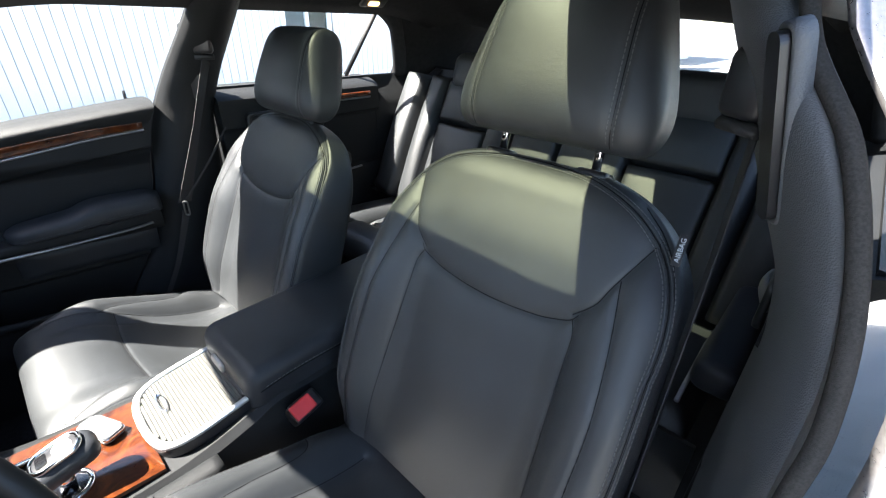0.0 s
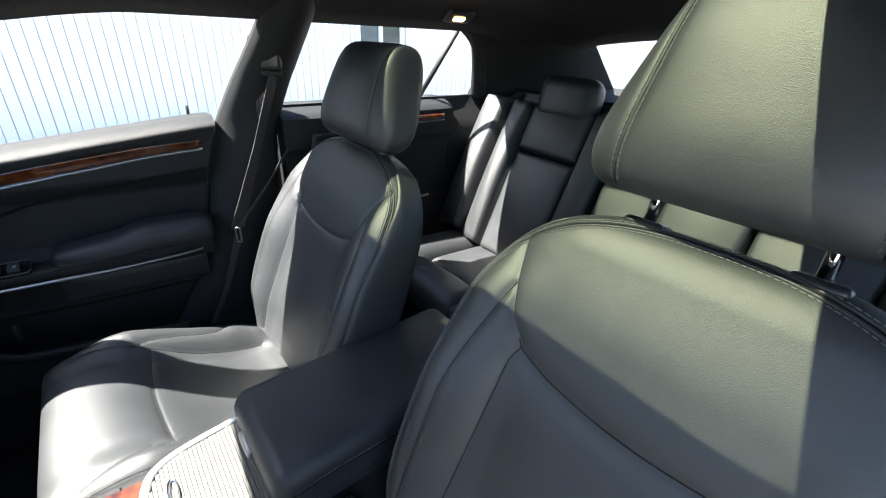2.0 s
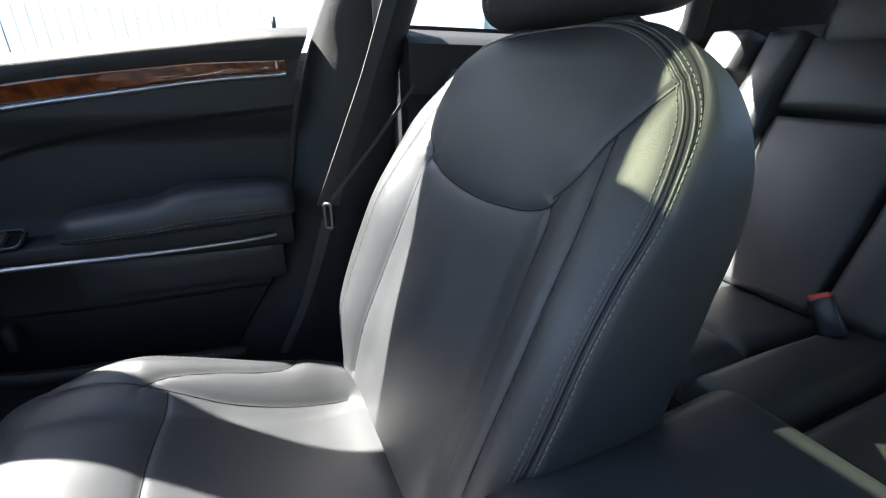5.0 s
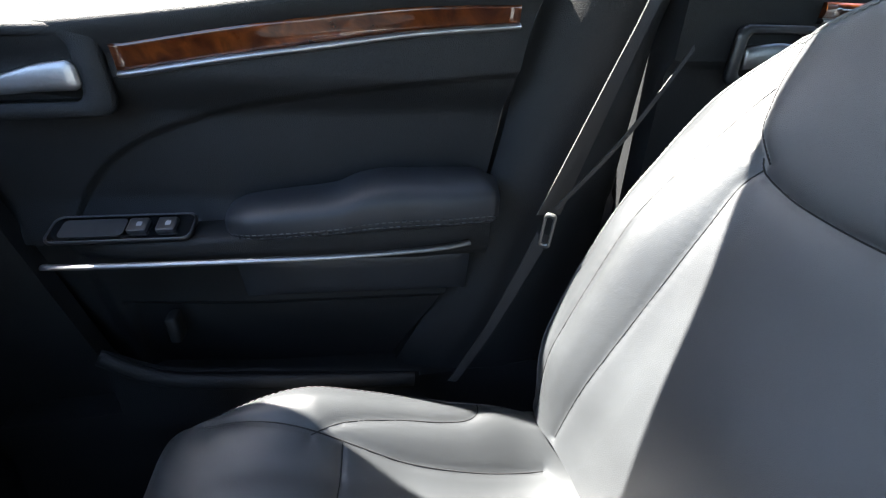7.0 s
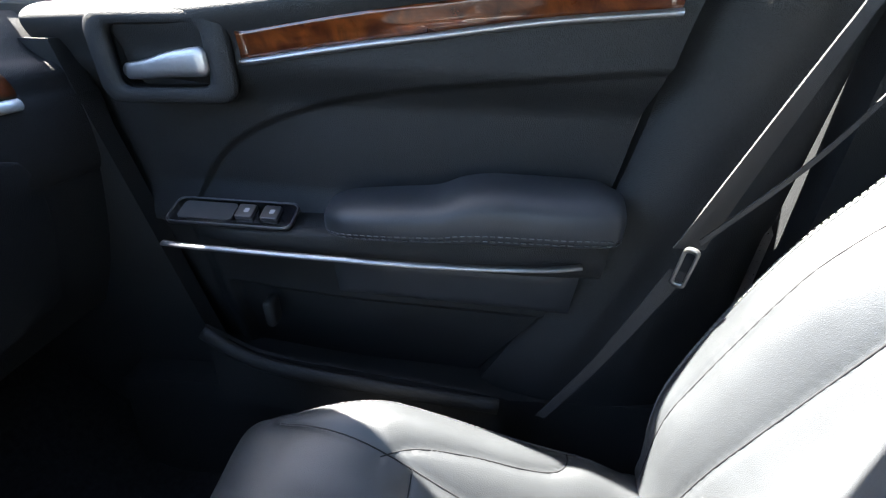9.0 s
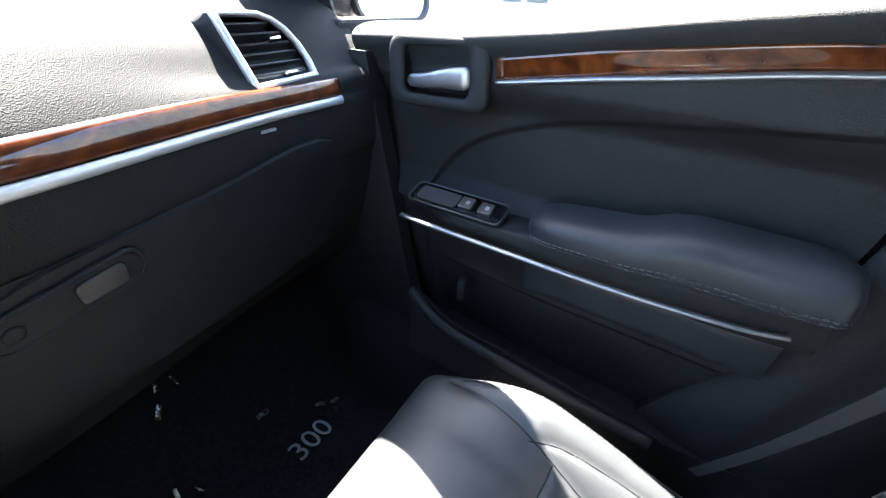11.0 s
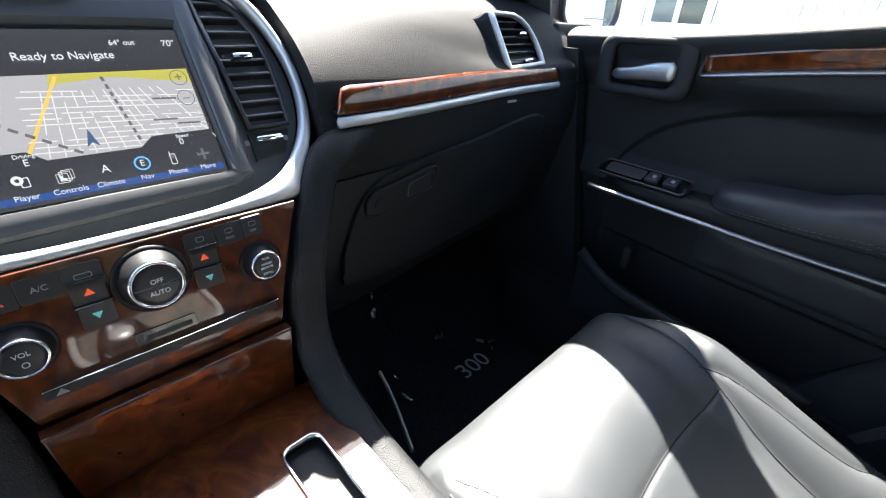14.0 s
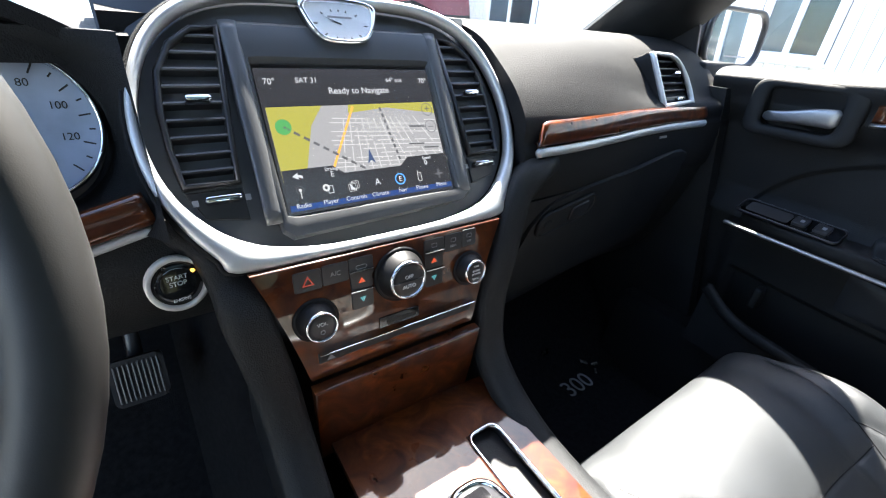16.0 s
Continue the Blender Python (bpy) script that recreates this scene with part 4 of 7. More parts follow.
tagged(sr, category="sill")
for side, nm in ((1, "right"), (-1, "left")):
    q = slab(f"quarter_trim_{nm}", lambda u, v: Vector((side * (0.725 - 0.03 * u + 0.06 * smooth_step(0.85, 1, v)), -0.835 - 0.4 * u, 0.27 + 0.78 * v)), L(0, 1, 10), L(0, 1, 20), PLASTIC, None, 0.03, (side, 0, 0), "black quarter trim beside the rear bench", "structure")
    tagged(q, category="side trim")


# ---------------------------------------------------------------- dashboard
UP = (0, 0.525, 0.851)
SF = Plane((0, 0.637, 0.90), (1, 0, 0), UP)
ST = Plane((0, 0.572, 0.765), (1, 0, 0), (0, 0.14, 0.99))

dash = thing("dashboard", (0, 0.8, 0.6), "black soft-touch dashboard with walnut and silver strips", "dashboard", kind="structure")


def dash_profile(x):
    """(y, z) down the passenger side of the dashboard."""
    k = smooth_step(0.2, 0.62, x)
    f = 0.04 * k
    hump = 0.012 * math.sin(math.pi * smooth_step(0.16, 0.62, x))
    r = 0.026 * (1 - k)
    return [(1.16, 0.975), (0.98, 1.0), (0.86, 1.006), (0.77 + f, 1.002 + hump * 0.3), (0.71 + f, 0.982 + hump * 0.5 + r * 0.3), (0.665 + f, 0.948 + hump + r * 0.6), (0.635 + f, 0.915 + hump * 0.6 + r), (0.615 + f, 0.893 + 0.012 * k + r),
            (0.607 + f, 0.877 + 0.018 * k + r), (0.606 + f, 0.857 + 0.022 * k + r), (0.601 + f, 0.846 + 0.02 * k + r), (0.599 + f, 0.82 + 0.01 * k + r), (0.601 + f, 0.797 + r), (0.606 + f, 0.782 + r)]


def dash_pt(u, v):
    pr = [Vector((0, *p)) for p in dash_profile(u)]
    t = v * (len(pr) - 1)
    i = min(int(t), len(pr) - 2)
    a, b, c, d = (pr[min(max(i + k, 0), len(pr) - 1)] for k in (-1, 0, 1, 2))
    t -= i
    p = 0.5 * ((2 * b) + (c - a) * t + (2 * a - 5 * b + 4 * c - d) * t * t + (3 * b - a - 3 * c + d) * t ** 3)
    return Vector((u, p.y, p.z))


slab("dash_pad", dash_pt, L(0.186, 0.80, 64), L(0, 1, 70), SOFT, dash, 0.02, (0, 0.7, -0.5), "grained soft dashboard skin")
slab("dash_top_centre", lambda u, v: Vector((u, 1.16 - 0.44 * v, 0.975 + 0.034 * math.sin(v * 2.75))), L(-0.187, 0.187, 12), L(0, 1, 16), SOFT, dash, 0.02, (0, 0, -1))
# lower dash and glove box
slab("lower_dash", lambda u, v: Vector((u, 0.603 + 0.04 * smooth_step(0.2, 0.62, u) + 0.046 * v + 0.03 * v ** 3, 0.806 - 0.236 * v)), L(0.105, 0.785, 32), L(0, 1, 16), PLASTIC, dash, 0.03, (0, 1, 0))
GB = Plane((0.42, 0.629, 0.768), (1, 0.095, 0), (0, -0.21, 1))
gb = [(-0.2, -0.03), (-0.18, 0.015), (-0.13, 0.036), (0.03, 0.046), (0.24, 0.054), (0.255, -0.1), (0.2, -0.135), (-0.16, -0.135), (-0.205, -0.1)]
gbo = [(p.x, p.y) for p in spline([(a, b, 0) for a, b in gb], 5, True)]
glove = part("glove_box_door", plate(GB, gbo, 0.007, 0.003, -0.002, 3), PLASTIC, dash, "black glove box door", True)
GL = Plane(GB.out(-0.118, 0.004, 0.0052), GB.r * 0.99 + GB.u * 0.12, GB.u)
part("glove_box_latch", plate(GL, round_rect(0.062, 0.0165, 0.014), 0.004, 0.002), PLASTIC, glove, "glove box latch with lock")
mesh("latch_rim", *ring(GL, round_rect(0.066, 0.0205, 0.017), round_rect(0.062, 0.0165, 0.014), 0.0055), PLASTIC, glove)
mesh("latch_lock", *lathe(GL, [(0.008, 0.003), (0.008, 0.006), (0.006, 0.0065)], -0.045, 0.0, 20), PLASTIC, glove)
part("latch_grip", plate(GL, round_rect(0.022, 0.012, 0.006, 4, 0.025), 0.004, 0.0015, 0.003), SATIN, glove)


def dash_strip(name, z0, z1, off, mat, x0, x1, label, taper=0.0):
    """A raised strip along the passenger dash between two heights over its lower line."""
    verts, faces = [], []
    xs_ = L(x0, x1, 50)
    ws = L(0, 1, 8)
    for x in xs_:
        k = smooth_step(0.2, 0.62, x)
        base_z = 0.879
        y0 = 0.606 + 0.04 * k
        tall = z1(x) - z0
        for w in ws:
            z = base_z + z0 + tall * w
            y = y0 - 0.006 + 0.30 * max(0, z - base_z - 0.004) - off * math.sin(math.pi * min(max(w, 0.03), 0.97)) ** 0.4
            verts.append(Vector((x, y, z)))
    m = len(ws)
    for j in range(len(xs_) - 1):
        for i in range(m - 1):
            faces.append((j * m + i, (j + 1) * m + i, (j + 1) * m + i + 1, j * m + i + 1))
    ob = mesh(name, verts, faces, mat, dash, label)
    md = ob.modifiers.new("thick", "SOLIDIFY")
    md.thickness, md.offset = 0.008, -1
    return ob


dash_strip("wood_strip", 0.0, lambda x: 0.003 + 0.026 * smooth_step(0.198, 0.216, x) * (1 - 0.25 * smooth_step(0.4, 0.68, x)), 0.005, WOOD, 0.203, 0.688, "glossy walnut burl dash strip")
dash_strip("silver_strip", -0.0125, lambda x: 0.0, 0.007, SILVER, 0.203, 0.688, "satin silver dash trim line")
part("badge_bar", box((0.553, 0.636, 0.857), (0.022, 0.003, 0.004), 0.0008), GREY_INK, dash, "small unreadable airbag mark")


# side air vent, passenger end
def air_vent(name, pl, outer, inner, slats, parent_label, bright, n_tabs=(0.0, 0.0), thumb=None):
    v = thing(name, pl.out(0, 0), parent_label, "air vent", "air vents")
    if bright:
        mesh("vent_frame", *ring(pl, outer, inner, 0.008), bright, v, "satin silver vent frame")
    part("vent_backing", plate(pl, inner, 0.002, 0, -0.03), RUBBER, v)
    lo, hi = min(p[1] for p in inner), max(p[1] for p in inner)
    for k in range(slats):
        y = lo + (hi - lo) * (k + 0.7) / (slats + 0.4)
        cut = []
        for (a, b), (c, d) in zip(inner, inner[1:] + inner[:1]):
            if (b - y) * (d - y) < 0:
                cut.append(a + (c - a) * (y - b) / (d - b))
        if len(cut) > 1:
            x0, x1 = min(cut) + 0.001, max(cut) - 0.001
            part("slat", box(pl.out((x0 + x1) / 2, y, -0.008), (x1 - x0, 0.0035, 0.014), 0.001, 1, pl.matrix().to_3x3().to_4x4() @ Matrix.Rotation(radians(-18), 4, "X")), SATIN, v)
    if thumb:
        part("vent_tab", box(pl.out(*thumb, 0.003), (0.019, 0.0055, 0.012), 0.0025, 2, pl.matrix().to_3x3().to_4x4()), CHROME, v, "chrome vent tab", True)
    return v


PV = Plane((0.612, 0.68, 0.938), (1, 0.06, 0), (0.12, 0.55, 1))
vo = []
for a, b, n in (((-0.056, -0.046), (0.057, -0.042), 8), ((0.057, -0.042), (0.056, -0.018), 3), ((0.056, -0.018), (0.05, 0.006), 3), ((0.05, 0.006), (0.038, 0.027), 3), ((0.038, 0.027), (0.021, 0.041), 3), ((0.021, 0.041), (0.0, 0.048), 3), ((0.0, 0.048), (-0.064, 0.05), 6), ((-0.064, 0.05), (-0.056, -0.046), 8)):
    vo += [(a[0] + (b[0] - a[0]) * k / n, a[1] + (b[1] - a[1]) * k / n) for k in range(n)]
vi = [(a * 0.86, b * 0.84 + 0.002) for a, b in vo]
pvent = air_vent("side_air_vent", PV, vo, vi, 6, "black slatted air vent in a silver frame", SILVER, thumb=(0.01, 0.014))
hv_ = [(a * k, b * k, w) for k, w in ((0.985, 0.003), (1.02, -0.004), (1.06, -0.03), (1.1, -0.06)) for a, b in vo]
mesh("vent_housing", [PV.out(*q) for q in hv_], [(r * len(vo) + i, r * len(vo) + (i + 1) % len(vo), (r + 1) * len(vo) + (i + 1) % len(vo), (r + 1) * len(vo) + i) for r in range(3) for i in range(len(vo))], SOFT, pvent, "grained housing round the vent")
part("vent_dial", box(PV.out(0.012, -0.03, 0.002), (0.024, 0.005, 0.008), 0.002, 2, PV.matrix().to_3x3().to_4x4()), CHROME, pvent, "", True)
part("dial_plate", plate(PV, [(-0.044, -0.037), (0.045, -0.034), (0.043, -0.023), (-0.043, -0.025)], 0.002, 0, -0.004), SATIN, pvent)

# centre stack: silver surround, screen, vents, clock
stack = thing("centre_stack", (0, 0.6, 0.7), "centre stack with silver surround and walnut control panel", "centre console", kind="structure")
half_out = [(0.0, 0.132), (0.06, 0.132), (0.105, 0.127), (0.14, 0.112), (0.166, 0.085), (0.182, 0.045), (0.186, 0.005), (0.18, -0.035), (0.165, -0.068), (0.150, -0.09), (0.138, -0.104), (0.07, -0.106), (0.0, -0.106)]
half_in = [(0.0, 0.124), (0.057, 0.124), (0.1, 0.119), (0.134, 0.105), (0.159, 0.08), (0.174, 0.044), (0.178, 0.006), (0.171, -0.03), (0.154, -0.058), (0.133, -0.077), (0.105, -0.089), (0.06, -0.096), (0.0, -0.097)]


def both(h):
    r = [(p.x, p.y) for p in spline([(a, b, 0) for a, b in h], 4)]
    return r + [(-a, b) for a, b in reversed(r[1:-1])]


outer_s, inner_s = both(half_out), both(half_in)
mesh("silver_surround", *ring(SF, outer_s, inner_s, 0.012, -0.004), SILVER, stack, "satin silver oval surround")
mesh("surround_edge", *ring(SF, [(a * 1.02, b * 1.02 + 0.001) for a, b in outer_s], [(a * 0.995, b * 0.995) for a, b in outer_s], 0.009, -0.008), SOFT, stack)
part("face_panel", plate(SF, inner_s, 0.004, 0, -0.012), BEZEL, stack, "satin black stack face")
# dark body behind the stack
def stack_body(u, v):
    w = interp([(0, 0.19), (0.3, 0.185), (0.45, 0.14), (0.8, 0.105), (1, 0.105)], v)
    z = 1.005 - 0.42 * v
    y = 0.637 + (z - 0.9) * 0.617 + 0.02 if z > 0.815 else 0.5875 + (z - 0.765) * 0.14
    return Vector((u * w, y + 0.03 * abs(u) ** 6, z))


slab("stack_body", stack_body, L(-1, 1, 20), L(0, 1, 30), SATIN, stack, 0.1, (0, 1, 0))
# raised bezel round the screen
bz_o = [(-0.104, 0.105), (-0.092, 0.105), (0.092, 0.105), (0.106, 0.104), (0.114, 0.03), (0.11, -0.072), (0.095, -0.08), (-0.088, -0.086), (-0.096, -0.078), (-0.108, 0.03)]
bz_i = [(-0.089, 0.068), (-0.08, 0.069), (0.08, 0.069), (0.089, 0.068), (0.0895, 0.02), (0.0895, -0.064), (0.08, -0.0655), (-0.08, -0.0655), (-0.0895, -0.064), (-0.0895, 0.02)]
mesh("screen_bezel", *ring(SF, bz_o, bz_i, 0.012, -0.01), BEZEL, stack, "grey-black screen bezel").data.set_sharp_from_angle(angle=0.5)
for sx in (-1, 1):
    q = [SF.out(sx * 0.1, 0.103, -0.0005), SF.out(sx * 0.1005, 0.03, 0.001), SF.out(sx * 0.101, -0.07, -0.0005)]
    mesh("bezel_rib", *tube(spline(q, 6), 0.0075, 0.003, SF.n, 12), RIB, stack, "raised light grey side rib")
screen = thing("touch_screen", SF.out(0, 0), "lit navigation touch screen showing a street map", "screen")
def lit(name, color, strength=1.0):
    return glowing(name, color, strength)


G = 0.14
S_BLACK, S_BLUE = lit("screen_dark", (0.03, 0.031, 0.036), G), lit("screen_blue", (0.02, 0.05, 0.17), G)
S_YELLOW, S_GREY = lit("screen_yellow", (0.34, 0.32, 0.07), G), lit("screen_grey", (0.3, 0.3, 0.31), G)
S_WHITE, S_ORANGE = lit("screen_white", (0.5, 0.52, 0.55), G), lit("screen_orange", (0.75, 0.38, 0.08), G)
S_ROAD, S_RAIL = lit("screen_road", (0.5, 0.5, 0.5), G), lit("screen_rail", (0.1, 0.1, 0.11), G)


def flat(name, pts, mat, w, parent=None):
    return part(name, plate(SF, pts, 0.0003, 0, w), mat, parent or screen)


flat("display", round_rect(0.0885, 0.065, 0.002), S_BLACK, -0.0035)
MT, MB = 0.030, -0.036
flat("map_ground", [(-0.086, MT), (0.086, MT), (0.086, MB), (-0.086, MB)], S_GREY, -0.003)
flat("map_field", [(-0.086, MT), (-0.036, MT), (-0.05, 0.012), (-0.066, MB), (-0.086, MB)], S_YELLOW, -0.0026)
flat("map_field", [(-0.01, MT), (0.086, MT), (0.086, 0.018), (0.03, 0.026), (-0.012, 0.022)], S_YELLOW, -0.0026)


def road(a, b, width, mat, w=-0.0021):
    a, b = Vector((*a, 0)), Vector((*b, 0))
    s = (b - a).normalized().orthogonal()
    s = Vector((-(b - a).y, (b - a).x, 0)).normalized() * width
    flat("map_road", [((a + s).x, (a + s).y), ((a - s).x, (a - s).y), ((b - s).x, (b - s).y), ((b + s).x, (b + s).y)], mat, w)


road((-0.006, MT - 0.002), (-0.042, MB + 0.002), 0.0011, S_ORANGE)
for a, b in (((0.022, MT - 0.004), (0.032, MB + 0.006)), ((-0.075, 0.012), (-0.005, MB + 0.002))):
    for k in range(9):
        p, q = k / 9, (k + 0.6) / 9
        road((a[0] + (b[0] - a[0]) * p, a[1] + (b[1] - a[1]) * p), (a[0] + (b[0] - a[0]) * q, a[1] + (b[1] - a[1]) * q), 0.0011, S_RAIL, -0.0018)
rs = random.Random(5)
for k in range(12):
    y = 0.016 - 0.0042 * k
    x = -0.03 + rs.uniform(-0.004, 0.004) - 0.0006 * k
    while x < 0.08:
        ln = rs.uniform(0.012, 0.04)
        if rs.random() < 0.8:
            road((x, y - 0.06 * x), (min(x + ln, 0.085), y - 0.06 * min(x + ln, 0.085)), 0.00035, S_ROAD)
        x += ln + rs.uniform(0.0, 0.006)
for k in range(13):
    x = -0.026 + 0.0088 * k + rs.uniform(-0.0015, 0.0015)
    cuts = sorted(rs.uniform(MB + 0.004, 0.016) for q in range(3))
    for y0, y1 in ((0.016, cuts[2]), (cuts[1], cuts[0]), (cuts[0] - 0.003, MB + 0.003)):
        if y0 - y1 > 0.003:
            road((x * (0.86 - 8 * y0), y0), (x * (0.86 - 8 * y1), y1), 0.00035, S_ROAD)
flat("arrow", [(-0.004, -0.028), (0.0, -0.014), (0.004, -0.028), (0.0, -0.025)], lit("screen_car", (0.05, 0.08, 0.16), G), -0.0015)
flat("bottom_bar", [(-0.086, -0.0625), (0.086, -0.0625), (0.086, -0.026), (0.04, -0.026), (0.03, -0.034), (-0.03, -0.034), (-0.04, -0.026), (-0.086, -0.026)], S_BLACK, -0.0016)
flat("blue_bar", [(-0.086, -0.0625), (0.086, -0.0625), (0.086, -0.0572), (-0.086, -0.0572)], S_BLUE, -0.0012)
for txt, u, v, size in (("70°", -0.078, 0.052, 0.0075), ("SAT 31", -0.045, 0.053, 0.0068), ("Ready to Navigate", 0.005, 0.043, 0.0085), ("64° out", 0.045, 0.053, 0.006), ("70°", 0.079, 0.052, 0.0075),
                        ("Driving", -0.042, -0.029, 0.0042), ("E", -0.042, -0.034, 0.007), ("Speed", 0.062, -0.029, 0.0042), ("0", 0.06, -0.034, 0.007),
                        ("Radio", -0.074, -0.0585, 0.0058), ("Player", -0.049, -0.0585, 0.0058), ("Controls", -0.024, -0.0585, 0.0058), ("Climate", 0.001, -0.0585, 0.0058), ("Nav", 0.026, -0.0585, 0.0058), ("Phone", 0.049, -0.0585, 0.0058), ("More", 0.073, -0.0585, 0.0058)):
    writing("screen_text", txt, SF, u, v, size, S_WHITE, screen, -0.001)
for i, u in enumerate((-0.074, -0.049, -0.024, 0.001, 0.026, 0.049, 0.073)):
    if i == 4:
        mesh("nav_icon", *ring(SF, circle(0.0058, 24, u, -0.047), circle(0.0046, 24, u, -0.047), 0.0004, -0.0012), lit("screen_cyan", (0.1, 0.35, 0.9), G), screen)
    elif i == 6:
        flat("icon", [(u - 0.001, -0.042), (u + 0.001, -0.042), (u + 0.001, -0.046), (u + 0.005, -0.046), (u + 0.005, -0.048), (u + 0.001, -0.048), (u + 0.001, -0.052), (u - 0.001, -0.052), (u - 0.001, -0.048), (u - 0.005, -0.048), (u - 0.005, -0.046), (u - 0.001, -0.046)], S_RAIL, -0.0012)
    elif i == 3:
        writing("screen_text", "A", SF, u, -0.047, 0.009, S_WHITE, screen, -0.001)
    elif i == 0:
        flat("icon", [(u - 0.0004, -0.052), (u + 0.0004, -0.052), (u + 0.0004, -0.045), (u - 0.0004, -0.045)], S_ROAD, -0.0012)
        flat("icon", circle(0.0014, 12, u, -0.0445), S_ROAD, -0.0012)
        mesh("icon", *ring(SF, circle(0.0036, 20, u, -0.0445), circle(0.0031, 20, u, -0.0445), 0.0003, -0.0012), S_RAIL, screen)
    elif i == 1:
        mesh("icon", *ring(SF, circle(0.0034, 20, u - 0.0015, -0.0455), circle(0.0014, 20, u - 0.0015, -0.0455), 0.0003, -0.0012), S_ROAD, screen)
        mesh("icon", *ring(SF, round_rect(0.0026, 0.0036, 0.0006, 2, u + 0.0022, -0.0475), round_rect(0.002, 0.003, 0.0005, 2, u + 0.0022, -0.0475), 0.0003, -0.001), S_WHITE, screen)
    elif i == 2:
        for dx in (0.0018, 0.0, -0.0018):
            mesh("icon", *ring(SF, round_rect(0.0036, 0.0036, 0.0006, 2, u + dx, -0.0475 + dx * 0.7), round_rect(0.0032, 0.0032, 0.0005, 2, u + dx, -0.0475 + dx * 0.7), 0.0003, -0.0012 - dx * 0.05), S_ROAD, screen)
        flat("icon", [(u - 0.0035, -0.0505), (u + 0.0005, -0.0505), (u + 0.0005, -0.0493), (u - 0.0012, -0.0488), (u - 0.0026, -0.0462), (u - 0.0035, -0.0462)], S_WHITE, -0.0009)
    else:
        mesh("icon", *ring(SF, round_rect(0.0023, 0.0046, 0.001, 3, u, -0.0475), round_rect(0.0017, 0.0039, 0.0007, 3, u, -0.0475), 0.0003, -0.0012), S_ROAD, screen)
        flat("icon", round_rect(0.0013, 0.0014, 0.0003, 2, u, -0.0455), S_RAIL, -0.0012)
        flat("icon", [(u - 0.002, -0.043), (u - 0.0013, -0.043), (u - 0.0013, -0.041), (u - 0.002, -0.041)], S_ROAD, -0.0012)
writing("screen_text", "E", SF, 0.026, -0.047, 0.007, S_WHITE, screen, -0.0008)
for sy, sign in ((0.022, "+"), (0.004, "–")):
    mesh("zoom_button", *ring(SF, circle(0.0068, 24, 0.077, sy), circle(0.0062, 24, 0.077, sy), 0.0003, -0.0018), S_RAIL, screen)
    writing("screen_text", sign, SF, 0.077, sy, 0.011, S_RAIL, screen, -0.0015)
flat("compass", circle(0.007, 24, -0.075, 0.012), lit("screen_green", (0.08, 0.3, 0.1), G), -0.0018)
flat("back_arrow", [(-0.078, -0.032), (-0.073, -0.029), (-0.073, -0.031), (-0.069, -0.032), (-0.069, -0.0345), (-0.073, -0.033), (-0.073, -0.035)], S_WHITE, -0.0012)
for u, v in ((0.06, 0.006), (0.055, -0.012), (0.072, -0.017)):
    flat("street_name_bar", [(u - 0.009, v), (u + 0.009, v - 0.001), (u + 0.009, v - 0.0025), (u - 0.009, v - 0.0015)], S_RAIL, -0.0014)
sg = part("screen_glass", plate(SF, round_rect(0.0892, 0.0656, 0.002), 0.0004, 0, 0.0004), glass("screen_glass", (0.97, 0.97, 0.97), 0.12), screen, "smudged glossy glass")
sg.visible_shadow = False
# centre vents
for sx in (-1, 1):
    o_ = [(0.109, 0.098), (0.128, 0.096), (0.146, 0.083), (0.159, 0.06), (0.163, 0.03), (0.163, 0.0), (0.16, -0.03), (0.121, -0.03), (0.1165, 0.03)]
    pts = [(sx * a, b) for a, b in o_]
    if sx < 0:
        pts = list(reversed(pts))
    ins = [(p[0] * 1.0, p[1]) for p in pts]
    v = air_vent("centre_air_vent", SF, pts, ins, 9, "black slatted centre air vent with chrome tab", None, thumb=(sx * 0.136, 0.036))
    vs_ = [SF.out(a, b, -0.004) for a, b in pts]
    mesh("vent_rim", *tube(vs_, 0.003, 0.005, SF.n, 8, True), SATIN, v)
    dp = part("dial_plate", plate(SF, [(sx * 0.118, -0.034), (sx * 0.161, -0.034), (sx * 0.15, -0.056), (sx * 0.118, -0.062)][::sx], 0.003, 0.001, -0.009), SATIN, v)
    part("vent_dial", box(SF.out(sx * 0.135, -0.043, -0.002), (0.027, 0.006, 0.012), 0.0025, 2, SF.matrix().to_3x3().to_4x4()), CHROME, v, "chrome vent dial", True)
    for k in (-0.02, 0.019):
        part("dial_mark", plate(SF, round_rect(0.0022, 0.0025, 0.0005, 2, sx * 0.135 + k, -0.043), 0.0004, 0, -0.0058), GREY_INK, v)
# clock
CK = Plane(SF.out(0, 0.104, 0.003), (1, 0, 0), UP)
clock = thing("analogue_clock", CK.out(0, 0), "silver framed analogue dash clock with white dial", "clock")
co = [(p.x * 0.88, p.y * 0.88 + 0.002) for p in spline([(-0.04, 0.022, 0), (0, 0.026, 0), (0.04, 0.022, 0), (0.041, 0.005, 0), (0.027, -0.019, 0), (0, -0.0235, 0), (-0.027, -0.019, 0), (-0.041, 0.005, 0)], 5, True)]
ci = [(a * 0.85, b * 0.8) for a, b in co]
mesh("clock_frame", *ring(CK, co, ci, 0.009, -0.004), CHROME, clock, "polished silver clock frame")
part("dial", plate(CK, ci, 0.001, 0, 0.0), material("silver_white_dial", (0.72, 0.74, 0.76), 0.4, var=0.03, bump=0), clock, "silvery white dial")
